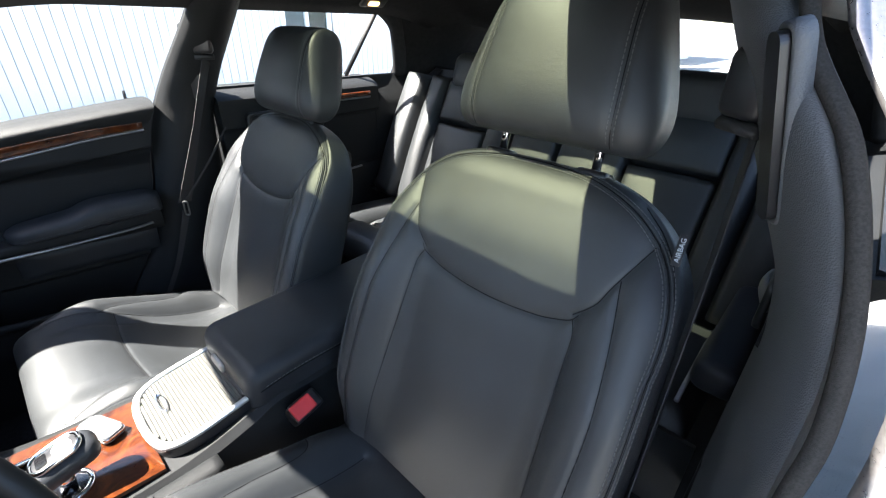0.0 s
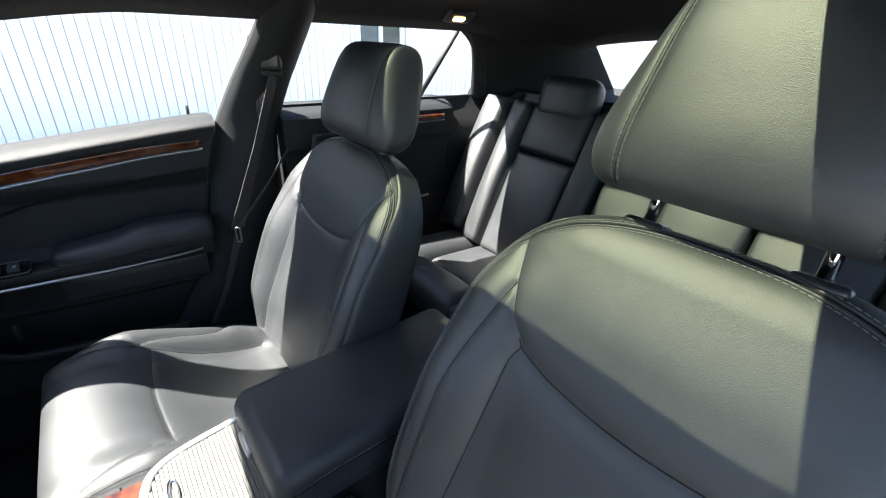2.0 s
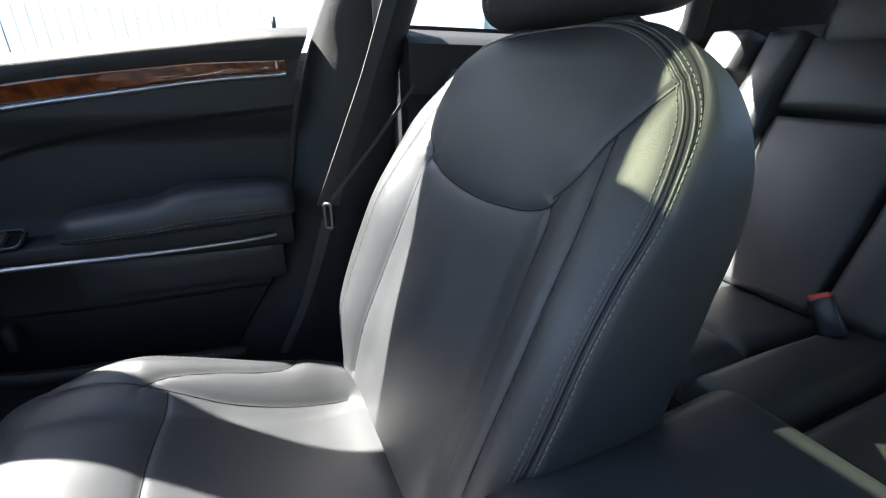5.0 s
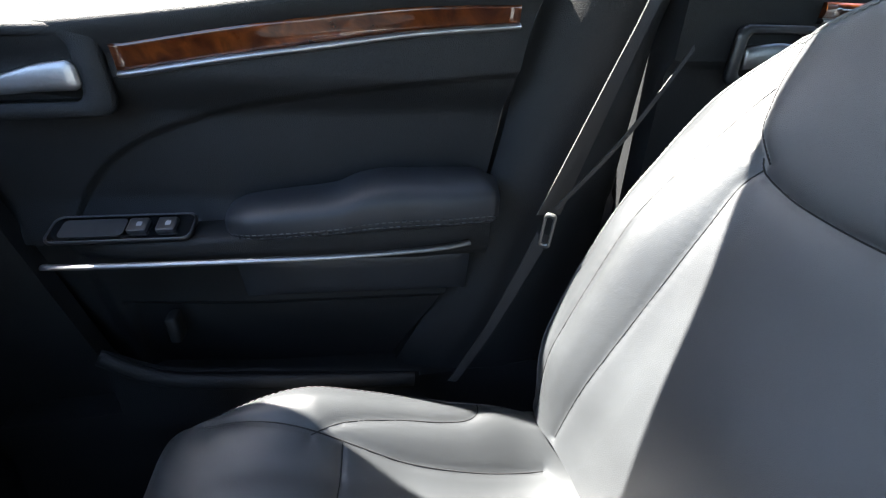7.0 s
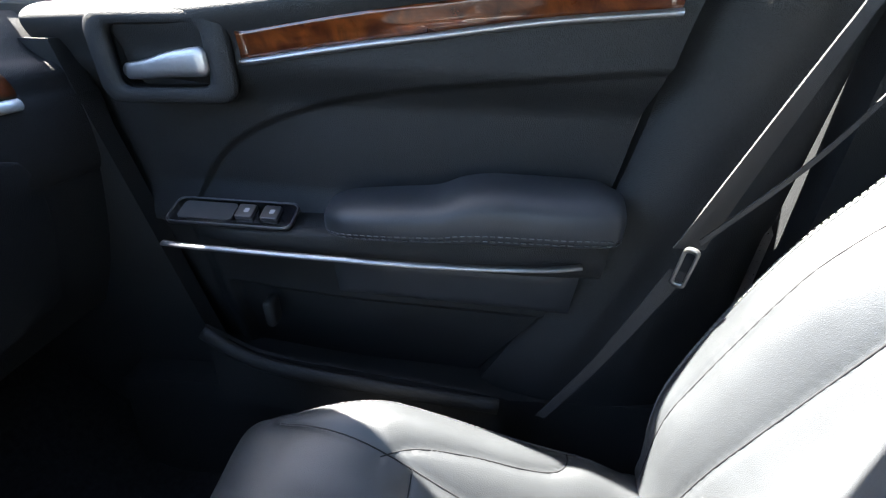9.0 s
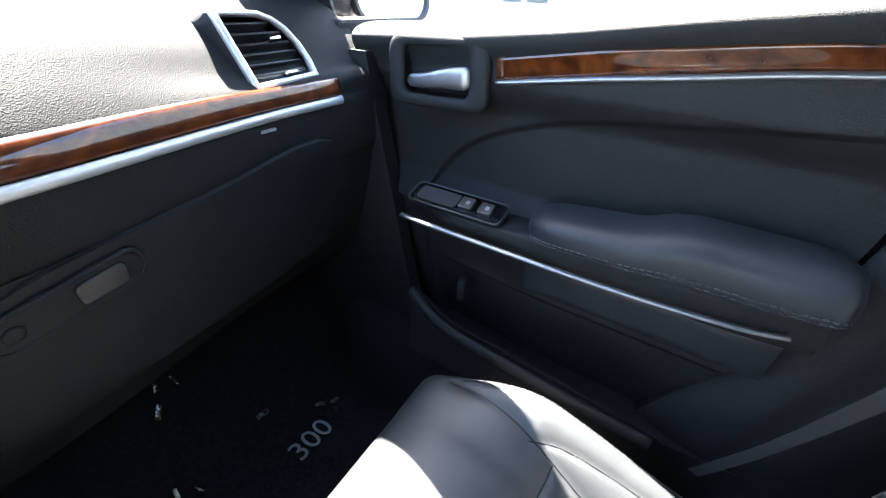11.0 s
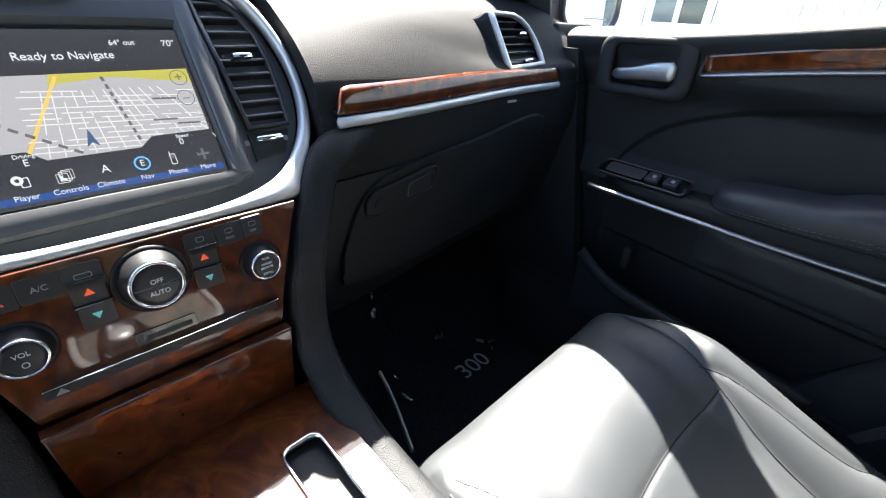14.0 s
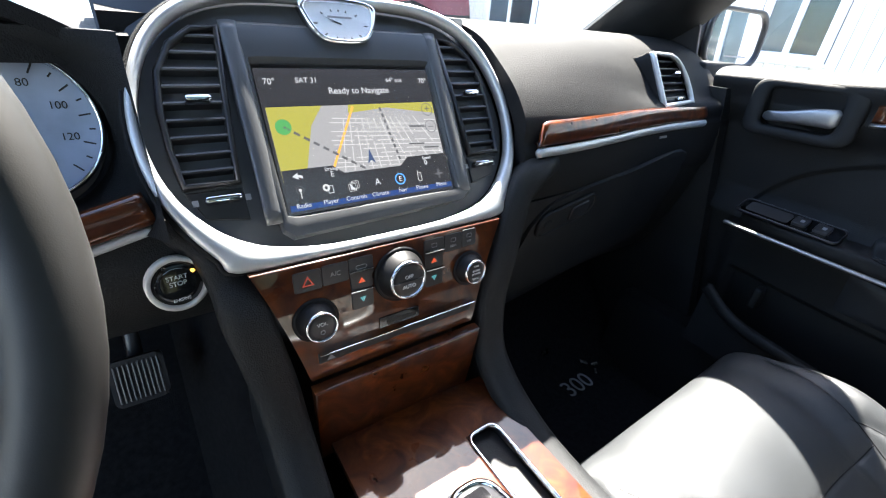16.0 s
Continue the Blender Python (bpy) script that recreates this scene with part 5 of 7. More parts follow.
for k in range(12):
    a = math.pi * k / 6
    r = 1 / math.sqrt((math.cos(a) / 0.027) ** 2 + (math.sin(a) / 0.0145) ** 2)
    x, y = r * math.cos(a), r * math.sin(a)
    part("hour_mark", plate(CK, [(x * 0.86 - 0.0006 * math.sin(a), y * 0.86 + 0.0006 * math.cos(a)), (x * 0.86 + 0.0006 * math.sin(a), y * 0.86 - 0.0006 * math.cos(a)), (x + 0.0006 * math.sin(a), y - 0.0006 * math.cos(a)), (x - 0.0006 * math.sin(a), y + 0.0006 * math.cos(a))], 0.0003, 0, 0.001), SATIN, clock)
for a, ln in ((2.75, 0.019), (2.9, 0.012)):
    c, s = math.cos(a), math.sin(a)
    part("clock_hand", plate(CK, [(-s * 0.0007, c * 0.0007), (s * 0.0007, -c * 0.0007), (c * ln, s * ln)], 0.0004, 0, 0.0015), SATIN, clock)
part("maker_mark_bar", plate(CK, [(-0.012, 0.008), (0.012, 0.008), (0.012, 0.0062), (-0.012, 0.0062)], 0.0003, 0, 0.001), GREY_INK, clock)
cg = part("clock_glass", plate(CK, ci, 0.0004, 0, 0.004), CLEAR, clock)
cg.visible_shadow = False

# walnut control panel
wp = [(p.x, p.y) for p in spline([(0.133, 0.047, 0), (0.122, 0.018, 0), (0.108, -0.025, 0), (0.0955, -0.073, 0)], 5)]
wp = wp + [(-a, b) for a, b in reversed(wp)]
panel = thing("control_panel", ST.out(0, 0), "glossy walnut control panel with knobs and slot", "control panel")
part("wood_panel", plate(ST, wp, 0.012, 0.002, -0.006, 3), WOOD, panel, "lacquered walnut burl fascia", True)


def knob(pl, u, v, r, h, label, lines):
    k = thing("rotary_knob", pl.out(u, v), label, "knob", "dash knobs")
    mesh("knob_collar", *lathe(pl, [(r * 1.1, 0.0055), (r * 1.1, 0.0085), (r * 1.0, 0.009)], u, v, 40), KNOB, k)
    mesh("knob_grip", *lathe(pl, [(r * 1.0, 0.006), (r * 0.96, h * 0.45), (r * 0.8, h * 0.92), (r * 0.72, h)], u, v, 48), KNOB, k, "tapered black rubber grip")
    mesh("chrome_ring", *lathe(pl, [(r * 0.77, h * 0.9), (r * 0.765, h + 0.001), (r * 0.71, h + 0.002), (r * 0.66, h + 0.001), (r * 0.66, h - 0.002)], u, v, 48), CHROME, k, "bright chrome ring")
    mesh("knob_face", *lathe(pl, [(r * 0.67, h - 0.002), (r * 0.66, h), (r * 0.5, h + 0.0006)], u, v, 40), SATIN, k)
    for txt, dy, size in lines:
        if txt == "-":
            part("face_line", plate(pl, [(u - r * 0.65, v + dy - 0.0003), (u + r * 0.65, v + dy - 0.0003), (u + r * 0.65, v + dy + 0.0003), (u - r * 0.65, v + dy + 0.0003)], 0.0005, 0, h + 0.0006), CHROME, k)
        else:
            writing("knob_text", txt, pl, u, v + dy, size, WHITE_INK, k, h + 0.0012)
    return k


knob(ST, 0.002, 0.014, 0.0255, 0.024, "large black climate knob with chrome ring", (("OFF", 0.0035, 0.0052), ("-", -0.0005, 0), ("AUTO", -0.0062, 0.0052)))
vol = knob(ST, -0.085, -0.008, 0.019, 0.022, "black volume knob with chrome ring", (("VOL", 0.003, 0.005),))
mesh("power_mark", *ring(ST, circle(0.0022, 20, -0.085, -0.013), circle(0.0017, 20, -0.085, -0.013), 0.0003, 0.0228), WHITE_INK, vol)
knob(ST, 0.088, -0.002, 0.018, 0.02, "black tuning knob with chrome ring", (("TUNE", 0.007, 0.0028), ("ENTER/", 0.0018, 0.003), ("BROWSE", -0.0018, 0.003), ("SCROLL", -0.0075, 0.0028)))
BTN = (("hazard_button", -0.088, 0.0310, 0.0122, None), ("button", -0.063, 0.0316, 0.0122, "A/C"), ("button", -0.038, 0.0322, 0.0122, None), ("button", 0.043, 0.0326, 0.0122, "FRONT"), ("button", 0.067, 0.0334, 0.0112, "REAR"), ("button", 0.088, 0.0342, 0.0093, "OFF"))
for name, u, v, w, txt in BTN:
    b = part(name, plate(ST, round_rect(w, 0.0095, 0.002, 3, u, v), 0.0016, 0.0005, 0.0055), SATIN, panel, "flat black push button")
    if txt == "A/C":
        writing("button_text", txt, ST, u, v, 0.006, GREY_INK, b, 0.0074)
    elif txt:
        writing("button_text", txt, ST, u, v - 0.004, 0.0034, GREY_INK, b, 0.0074)
        mesh("button_icon", *ring(ST, round_rect(0.0032, 0.0022, 0.001, 3, u, v + 0.0025), round_rect(0.0028, 0.0018, 0.0008, 3, u, v + 0.0025), 0.0004, 0.0071), GREY_INK, b)
    elif name == "hazard_button":
        t0 = [(u, v + 0.005), (u - 0.0055, v - 0.0045), (u + 0.0055, v - 0.0045)]
        mesh("button_icon", *ring(ST, t0, [(u + (a - u) * 0.65, v - 0.0012 + (q - v + 0.0012) * 0.65) for a, q in t0], 0.0004, 0.0071), lit("red_icon", (0.4, 0.04, 0.02), 0.06), b)
    else:
        mesh("button_icon", *ring(ST, round_rect(0.0055, 0.002, 0.0015, 3, u, v), round_rect(0.005, 0.0016, 0.0012, 3, u, v), 0.0004, 0.0071), GREY_INK, b)
for sx in (-1, 1):
    for k, (dv, col) in enumerate(((0.016, (0.8, 0.1, 0.03)), (-0.004, (0.08, 0.35, 0.38)))):
        u, v = 0.002 + sx * 0.0405, dv + 0.003
        b = part("temperature_button", plate(ST, round_rect(0.011, 0.0092, 0.002, 3, u, v), 0.0016, 0.0005, 0.0055), SATIN, panel)
        s = 1 if k == 0 else -1
        tri = [(u, v + 0.003 * s), (u - 0.0035 * s, v - 0.0025 * s), (u + 0.0035 * s, v - 0.0025 * s)]
        part("arrow_icon", plate(ST, tri, 0.0004, 0, 0.0071), lit("arrow_icon", col, 0.06), b)
        part("button_rim", plate(ST, [(u - 0.012, v + 0.0098), (u + 0.012, v + 0.0098), (u + 0.012, v + 0.0106), (u - 0.012, v + 0.0106)], 0.0045, 0, 0.005), CHROME, b)
part("card_slot", plate(ST, round_rect(0.023, 0.006, 0.001, 3, 0.0, -0.034), 0.002, 0.0005, 0.005), PIANO, panel, "narrow black card slot")
part("slot_frame", plate(ST, round_rect(0.017, 0.0022, 0.0008, 3, 0.002, -0.035), 0.0006, 0, 0.0066), RUBBER, panel)
part("disc_slot", plate(ST, round_rect(0.09, 0.0052, 0.001, 3, 0.003, -0.05), 0.0022, 0.0008, 0.005), RUBBER, panel, "long black disc slot")
part("slot_rim", plate(ST, [(-0.086, -0.0445), (0.094, -0.0445), (0.094, -0.0432), (-0.086, -0.0432)], 0.0075, 0.0004, 0.005), CHROME, panel, "bright chrome line")
part("eject_icon", plate(ST, [(-0.08, -0.052), (-0.076, -0.047), (-0.072, -0.052)], 0.0004, 0, 0.009), GREY_INK, panel)
# lower storage door
LW = Plane((0, 0.552, 0.642), (1, 0, 0), (0, -0.09, 1))
lp = [(-0.098, 0.05), (0.098, 0.05), (0.095, -0.02), (0.094, -0.055), (-0.094, -0.055), (-0.095, -0.02)]
bin_ = thing("storage_bin_door", LW.out(0, 0), "glossy walnut flap below the controls with chrome pull", "storage bin")
part("wood_flap", plate(LW, list(reversed(lp)), 0.012, 0.0025, -0.006, 3), WOOD, bin_, "lacquered walnut burl flap", True)
mesh("flap_pull", *tube(spline([LW.out(-0.018, -0.04, 0.009), LW.out(0.014, -0.039, 0.013), LW.out(0.05, -0.037, 0.009)], 6), 0.003, 0.004, LW.n, 10), CHROME, bin_, "chrome pull lip")

# driver's side: cluster, hood, wheel, start button, lower dash
def hood(u, v):
    x = -0.375 + u * 0.2
    z = 1.02 - 0.05 * u * u - 0.014 * abs(u) ** 6
    y = 0.66 + 0.28 * v
    return Vector((x, y + 0.03 * u * u, z + 0.004 * math.sin(v * math.pi) - 0.045 * v))


slab("cluster_hood", hood, L(-1, 1, 30), L(0, 1, 12), SOFT, dash, 0.012, (0, 0, -1), "grained hood over the dials")
def cowl(u, v):
    z = 0.842 + 0.135 * v
    left = -0.258 + math.sqrt(max(0.0, 0.063 ** 2 - (z - 0.905) ** 2)) * 0.97
    right = -0.178 - 0.0 * v
    return Vector((left + (right - left) * u, 0.694 + (0.626 + (z - 0.9) * 0.55 - 0.694) * u ** 1.4, z))


slab("cluster_cowl", cowl, L(0, 1, 12), L(0, 1, 24), SOFT, dash, 0.012, (-0.3, 0.9, 0), "grained cowl between dials and stack")
slab("driver_top", lambda u, v: Vector((-0.17 - 0.57 * u, 1.15 - 0.46 * v, 0.962 + 0.012 * math.sin(v * 2))), L(0, 1, 10), L(0, 1, 8), SOFT, dash, 0.02, (0, 0, -1))
slab("driver_lower", lambda u, v: Vector((-0.115 - 0.62 * u, 0.625 - 0.02 * math.sin(v * 3.1) + 0.05 * v ** 2, 0.84 - 0.12 * v)), L(0, 1, 30), L(0, 1, 20), PLASTIC, dash, 0.04, (0, 1, 0), "grained lower dash under the wheel")
crown_d = [Vector((-0.185 - 0.06 * k / 10, 0.622, 0.862 - 0.0015 * k)) for k in range(11)]
mesh("driver_wood", *tube(crown_d, 0.013, 0.006, (0, -1, 0.3), 10), WOOD, dash, "walnut strip end beside the cluster")
mesh("driver_silver", *tube([p + Vector((0, -0.002, -0.017)) for p in crown_d], 0.004, 0.004, (0, -1, 0.3), 8), SILVER, dash)
CL = Plane((-0.355, 0.70, 0.908), (1, 0, 0), (0, 0.3, 1))
cluster = thing("instrument_cluster", CL.out(0, 0), "instrument cluster with chrome-ringed dials", "instrument cluster")
part("dial_backing", plate(CL, round_rect(0.18, 0.075, 0.05, 8), 0.004, 0.001, -0.02), SATIN, cluster)
for sx in (-1, 1):
    u = sx * 0.097
    mesh("dial_ring", *ring(CL, circle(0.058, 48, u), circle(0.054, 48, u), 0.012, -0.004), CHROME, cluster, "chrome dial ring")
    d = part("dial_face", plate(CL, circle(0.0545, 40, u), 0.002, 0, -0.01), material("blue_white_dial", (0.42, 0.48, 0.6), 0.35, var=0.1, bump=0), cluster, "pale blue dial face")
    for k in range(21):
        a = radians(225 - 13.5 * k)
        r0, r1 = (0.043, 0.051) if k % 2 == 0 else (0.047, 0.051)
        c, s = math.cos(a), math.sin(a)
        part("dial_tick", plate(CL, [(u + r0 * c - 0.0006 * s, r0 * s + 0.0006 * c), (u + r0 * c + 0.0006 * s, r0 * s - 0.0006 * c), (u + r1 * c + 0.0006 * s, r1 * s - 0.0006 * c), (u + r1 * c - 0.0006 * s, r1 * s + 0.0006 * c)], 0.0005, 0, -0.008), SATIN, d)
    for k in range(7):
        a = radians(225 - 40 * k)
        writing("dial_number", str(20 * k) if sx < 0 else str(20 * k), CL, u + 0.035 * math.cos(a), 0.035 * math.sin(a), 0.008, SATIN, d, -0.0075)
    part("sub_dial", plate(CL, circle(0.013, 28, u + 0.008, -0.03), 0.001, 0, -0.008), SATIN, d)
    part("needle", plate(CL, [(u, -0.002), (u + 0.002, 0.001), (u - sx * 0.035, -0.038)], 0.001, 0, -0.006), WHITE_INK, d)
    mesh("needle_hub", *lathe(CL, [(0.009, -0.008), (0.009, -0.003), (0.006, -0.002)], u, 0, 24), SATIN, d)
SBP = Plane((-0.18, 0.612, 0.80), (1, 0.1, 0), (0, 0.25, 1))
sb = thing("start_button", SBP.out(0, 0), "black round start button in a pale ring", "button")
mesh("button_ring", *lathe(SBP, [(0.0225, 0.0), (0.0225, 0.008), (0.0205, 0.0095), (0.0185, 0.008), (0.0185, 0.004)], 0, 0, 40), material("pale_ring", (0.6, 0.58, 0.54), 0.4, 0.3, bump=0), sb, "pale metal ring")
mesh("button_cap", *lathe(SBP, [(0.0185, 0.004), (0.018, 0.0065), (0.012, 0.007)], 0, 0, 36), PIANO, sb)
for txt, v in (("START", 0.005), ("STOP", 0.0), ("ENGINE", -0.0135)):
    writing("button_text", txt, SBP, 0, v, 0.0052 if v > -0.01 else 0.0036, WHITE_INK, sb, 0.0074)
part("lit_lamp", plate(SBP, circle(0.0016, 12, 0.012, 0.008), 0.0006, 0, 0.007), lit("amber_lamp", (0.9, 0.4, 0.05), 0.4), sb)

# steering wheel
WP = Plane((-0.394, 0.425, 0.925), (1, 0, 0), (0, 0.42, 0.907))
wheel = thing("steering_wheel", WP.out(0, 0), "black leather and silver four-spoke steering wheel", "steering wheel")
mesh("rim", *tube([WP.out(0.177 * math.cos(a), 0.177 * math.sin(a)) for a in L(0, 2 * math.pi * 71 / 72, 72)], 0.0138, 0.0135, WP.n, 18, True), WHEEL_LEATHER, wheel, "thick black leather rim")
part("hub", plate(WP, round_rect(0.085, 0.07, 0.04, 8, 0, -0.005), 0.035, 0.012, -0.03, 4), PLASTIC, wheel, "", True)
for sx in (-1, 1):
    part("spoke", plate(WP, [(sx * a, b) for a, b in ((0.07, 0.02), (0.165, 0.0), (0.165, -0.04), (0.07, -0.035))][::sx], 0.016, 0.005, -0.012, 3), SILVER, wheel, "silver spoke", True)
    part("lower_spoke", plate(WP, [(sx * a, b) for a, b in ((0.03, -0.05), (0.06, -0.05), (0.08, -0.15), (0.05, -0.16))][::sx], 0.014, 0.005, -0.012, 3), PLASTIC, wheel, "", True)
    part("switch_pod", plate(WP, round_rect(0.022, 0.03, 0.008, 4, sx * 0.11, -0.002), 0.006, 0.002, 0.003), PIANO, wheel)
part("column_shroud", box((-0.415, 0.56, 0.86), (0.12, 0.25, 0.11), 0.03, 4, Matrix.Rotation(radians(-22), 4, "X")), PLASTIC, wheel, "", True)
mesh("stalk", *tube(spline([WP.out(0.05, 0.01, -0.06), WP.out(0.11, 0.03, -0.06), WP.out(0.16, 0.035, -0.05)], 5), 0.008, 0.006, WP.n, 10), PLASTIC, wheel)

# side trims that run down beside the stack to the console
def flank(side):
    x0 = 0.128
    lead = [(0.33, 0.67, 0.84), (0.26, 0.627, 0.85), (0.205, 0.60, 0.85), (0.17, 0.59, 0.825)] if side > 0 else [(0.21, 0.655, 0.828), (0.175, 0.64, 0.833), (0.15, 0.618, 0.822), (0.141, 0.597, 0.795)]
    line = spline(lead + [(0.147 if side > 0 else 0.139, 0.575, 0.77), (0.127, 0.562, 0.70), (0.122, 0.535, 0.635), (0.123, 0.45, 0.585), (0.123, 0.33, 0.572), (0.12, 0.2, 0.57)], 6)
    ob = mesh("stack_flank", *tube([(side * p.x, p.y, p.z) for p in line], 0.016, 0.02, (side, 0, 0), 14, power=0.8), PLASTIC, stack, "padded black edge trim")
    slab("flank_panel", lambda u, v: Vector((side * (0.125 + 0.012 * v), 0.30 + 0.42 * u, 0.27 + (0.59 + 0.22 * smooth_step(0.35, 1, u) - 0.27) * (1 - v))), L(0, 1, 16), L(0, 1, 10), PLASTIC, stack, 0.01, (-side, 0, 0))
    return ob


flank(1)
flank(-1)

# ---------------------------------------------------------------- console
console = thing("centre_console", (0.01, 0.2, 0.4), "centre console with walnut top and leather edges", "centre console", kind="structure")
def console_body(u, v):
    y = 0.50 - 0.82 * v
    top = interp([(-0.4, 0.63), (0.08, 0.63), (0.12, 0.615), (0.28, 0.585), (0.5, 0.585)], y)
    prof = [(-0.118, 0.27), (-0.122, top - 0.06), (-0.118, top - 0.014), (-0.106, top), (0.106, top), (0.118, top - 0.014), (0.124, top - 0.06), (0.12, 0.27)]
    t = u * (len(prof) - 1)
    i = min(int(t), len(prof) - 2)
    a, b = prof[i], prof[i + 1]
    t -= i
    return Vector((a[0] + (b[0] - a[0]) * t + 0.012, y, a[1] + (b[1] - a[1]) * t))


mesh("console_body", *sheet(console_body, L(0, 1, 57), L(0, 1, 40)), PLASTIC, console, "", True).data.set_sharp_from_angle(angle=0.5)
CT = Plane((0.012, 0.40, 0.596), (1, 0, 0), (0, 1, 0.05))
for piece in ([(-0.097, -0.13), (0.031, -0.13), (0.031, 0.149), (-0.095, 0.149)], [(0.071, -0.13), (0.1, -0.13), (0.1, 0.145), (0.071, 0.147)], [(0.031, 0.083), (0.071, 0.083), (0.071, 0.147), (0.031, 0.149)], [(0.031, -0.13), (0.071, -0.13), (0.071, -0.083), (0.031, -0.083)]):
    part("wood_top", plate(CT, piece, 0.008, 0.0, -0.004, 2), WOOD, console, "glossy walnut console top")
# narrow tray with chrome frame, key fob lying over it
mesh("tray_frame", *ring(CT, round_rect(0.0215, 0.085, 0.012, 5, 0.051, 0.0), round_rect(0.0175, 0.08, 0.009, 5, 0.051, 0.0), 0.0075, 0.0), CHROME, console, "chrome tray frame")
part("tray_floor", plate(CT, round_rect(0.0205, 0.084, 0.009, 5, 0.051, 0.0), 0.001, 0, -0.0095), RUBBER, console, "dark tray floor")
gs = thing("gear_selector", CT.out(-0.035, -0.015), "silver and black gear selector on a chrome plate", "gear selector")
mesh("gate_ring", *ring(CT, circle(0.034, 36, -0.035, -0.015), circle(0.026, 36, -0.035, -0.015), 0.009, 0.003), CHROME, gs, "chrome gate ring")
part("gate_plate", plate(CT, circle(0.027, 32, -0.035, -0.015), 0.004, 0, 0.003), PIANO, gs)
mesh("stem", *tube([CT.out(-0.035, -0.015, 0.0), CT.out(-0.037, -0.02, 0.05)], 0.011, seg=14), CHROME, gs, "chrome stem")
kn = box((0, 0, 0), (0.058, 0.09, 0.04), 0.019, 6, None)
for v in kn.verts:
    v.co.x *= 1 - 1.8 * max(0, v.co.y) if v.co.y > 0 else 1
bmesh.ops.transform(kn, matrix=Matrix.Translation(CT.out(-0.037, -0.024, 0.062)) @ pose(0, 0, 0, -14, 0, 4), verts=kn.verts)
part("grip", kn, LEATHER_SMOOTH, gs, "black grip", True, 1.2)
GT = Plane(CT.out(-0.037, -0.02, 0.0785), (1, 0, 0), (0, 1, -0.28))
part("grip_cap", plate(GT, round_rect(0.022, 0.034, 0.018, 6), 0.006, 0.003), SATIN, gs, "", True)
mesh("cap_ring", *ring(GT, round_rect(0.0225, 0.0345, 0.018, 6), round_rect(0.0175, 0.0285, 0.014, 6), 0.009), CHROME, gs, "bright ring on the grip")
mesh("cap_lens", *lathe(GT, [(0.013, 0.006), (0.012, 0.0095), (0.006, 0.011)], 0, -0.01, 28), SILVER, gs, "silver centre badge")
part("mode_panel", plate(GT, round_rect(0.012, 0.007, 0.003, 4, 0, 0.017), 0.001, 0, 0.0062), PIANO, gs)
key = thing("key_fob", CT.out(0.052, -0.085, 0.012), "grey remote key fob with buttons", "key fob")
KP = Plane(CT.out(0.05, -0.075, 0.014), (0.9, 0.5, 0.1), (-0.5, 0.9, 0.1))
part("fob_body", plate(KP, round_rect(0.033, 0.019, 0.009, 5), 0.013, 0.004, -0.004, 3), material("grey_fob_plastic", (0.1, 0.104, 0.11), 0.4, bump=0.05), key, "", True)
mesh("fob_edge", *ring(KP, round_rect(0.0345, 0.0205, 0.01, 5), round_rect(0.032, 0.018, 0.008, 5), 0.006, 0.0), CHROME, key)
for a in (-0.02, -0.004, 0.012):
    for b in (-0.008, 0.008):
        part("fob_button", plate(KP, round_rect(0.0034, 0.0032, 0.0014, 3, a, b), 0.0014, 0.0005, 0.0088), GREY_INK, key)
# roll-top cup holder cover in a silver frame
RT = Plane((0.017, 0.185, 0.621), (1, 0, 0), (0, 1, -0.16))
fr_h = [(0.0985, -0.085), (0.1, -0.03), (0.1, 0.02), (0.094, 0.056), (0.078, 0.08), (0.045, 0.092), (0.0, 0.095)]
fr_r = [(p.x, p.y) for p in spline([(a, b, 0) for a, b in fr_h], 5)]
fr_o = fr_r + [(-a, b) for a, b in reversed(fr_r[:-1])]
fr_i = [(a * 0.9, -0.08 if b < -0.084 else b * 0.87 - 0.001) for a, b in fr_o]
cup = thing("cup_holder_cover", RT.out(0, 0), "ribbed grey roll-top cup holder cover in silver frame", "cup holder")
part("cover_base", plate(RT, fr_o, 0.02, 0, -0.0205), SATIN, cup)
mesh("frame", *ring(RT, fr_o, fr_i, 0.008), SILVER, cup, "satin silver frame")
SHUT = material("grey_shutter", (0.05, 0.049, 0.044), 0.45, var=0.08, scale=60, bump=0.1)
for k in range(25):
    v = -0.0775 + 0.0063 * k
    half = interp([(-0.08, 0.088), (0.02, 0.089), (0.045, 0.086), (0.062, 0.076), (0.075, 0.055), (0.08, 0.03)], v + 0.003)
    part("slat", box(RT.out(0, v + 0.0031, 0.002), (2 * half, 0.0061, 0.004), 0.0007, 1, RT.matrix().to_3x3().to_4x4()), SHUT, cup)
mesh("shutter_grip", *ring(RT, [(0.02 + 0.028 * math.cos(a), 0.048 + 0.008 * math.sin(a)) for a in L(0, 2 * math.pi * 31 / 32, 32)], [(0.02 + 0.023 * math.cos(a), 0.047 + 0.005 * math.sin(a)) for a in L(0, 2 * math.pi * 31 / 32, 32)], 0.008, 0.002), CHROME, cup, "oval chrome grip")
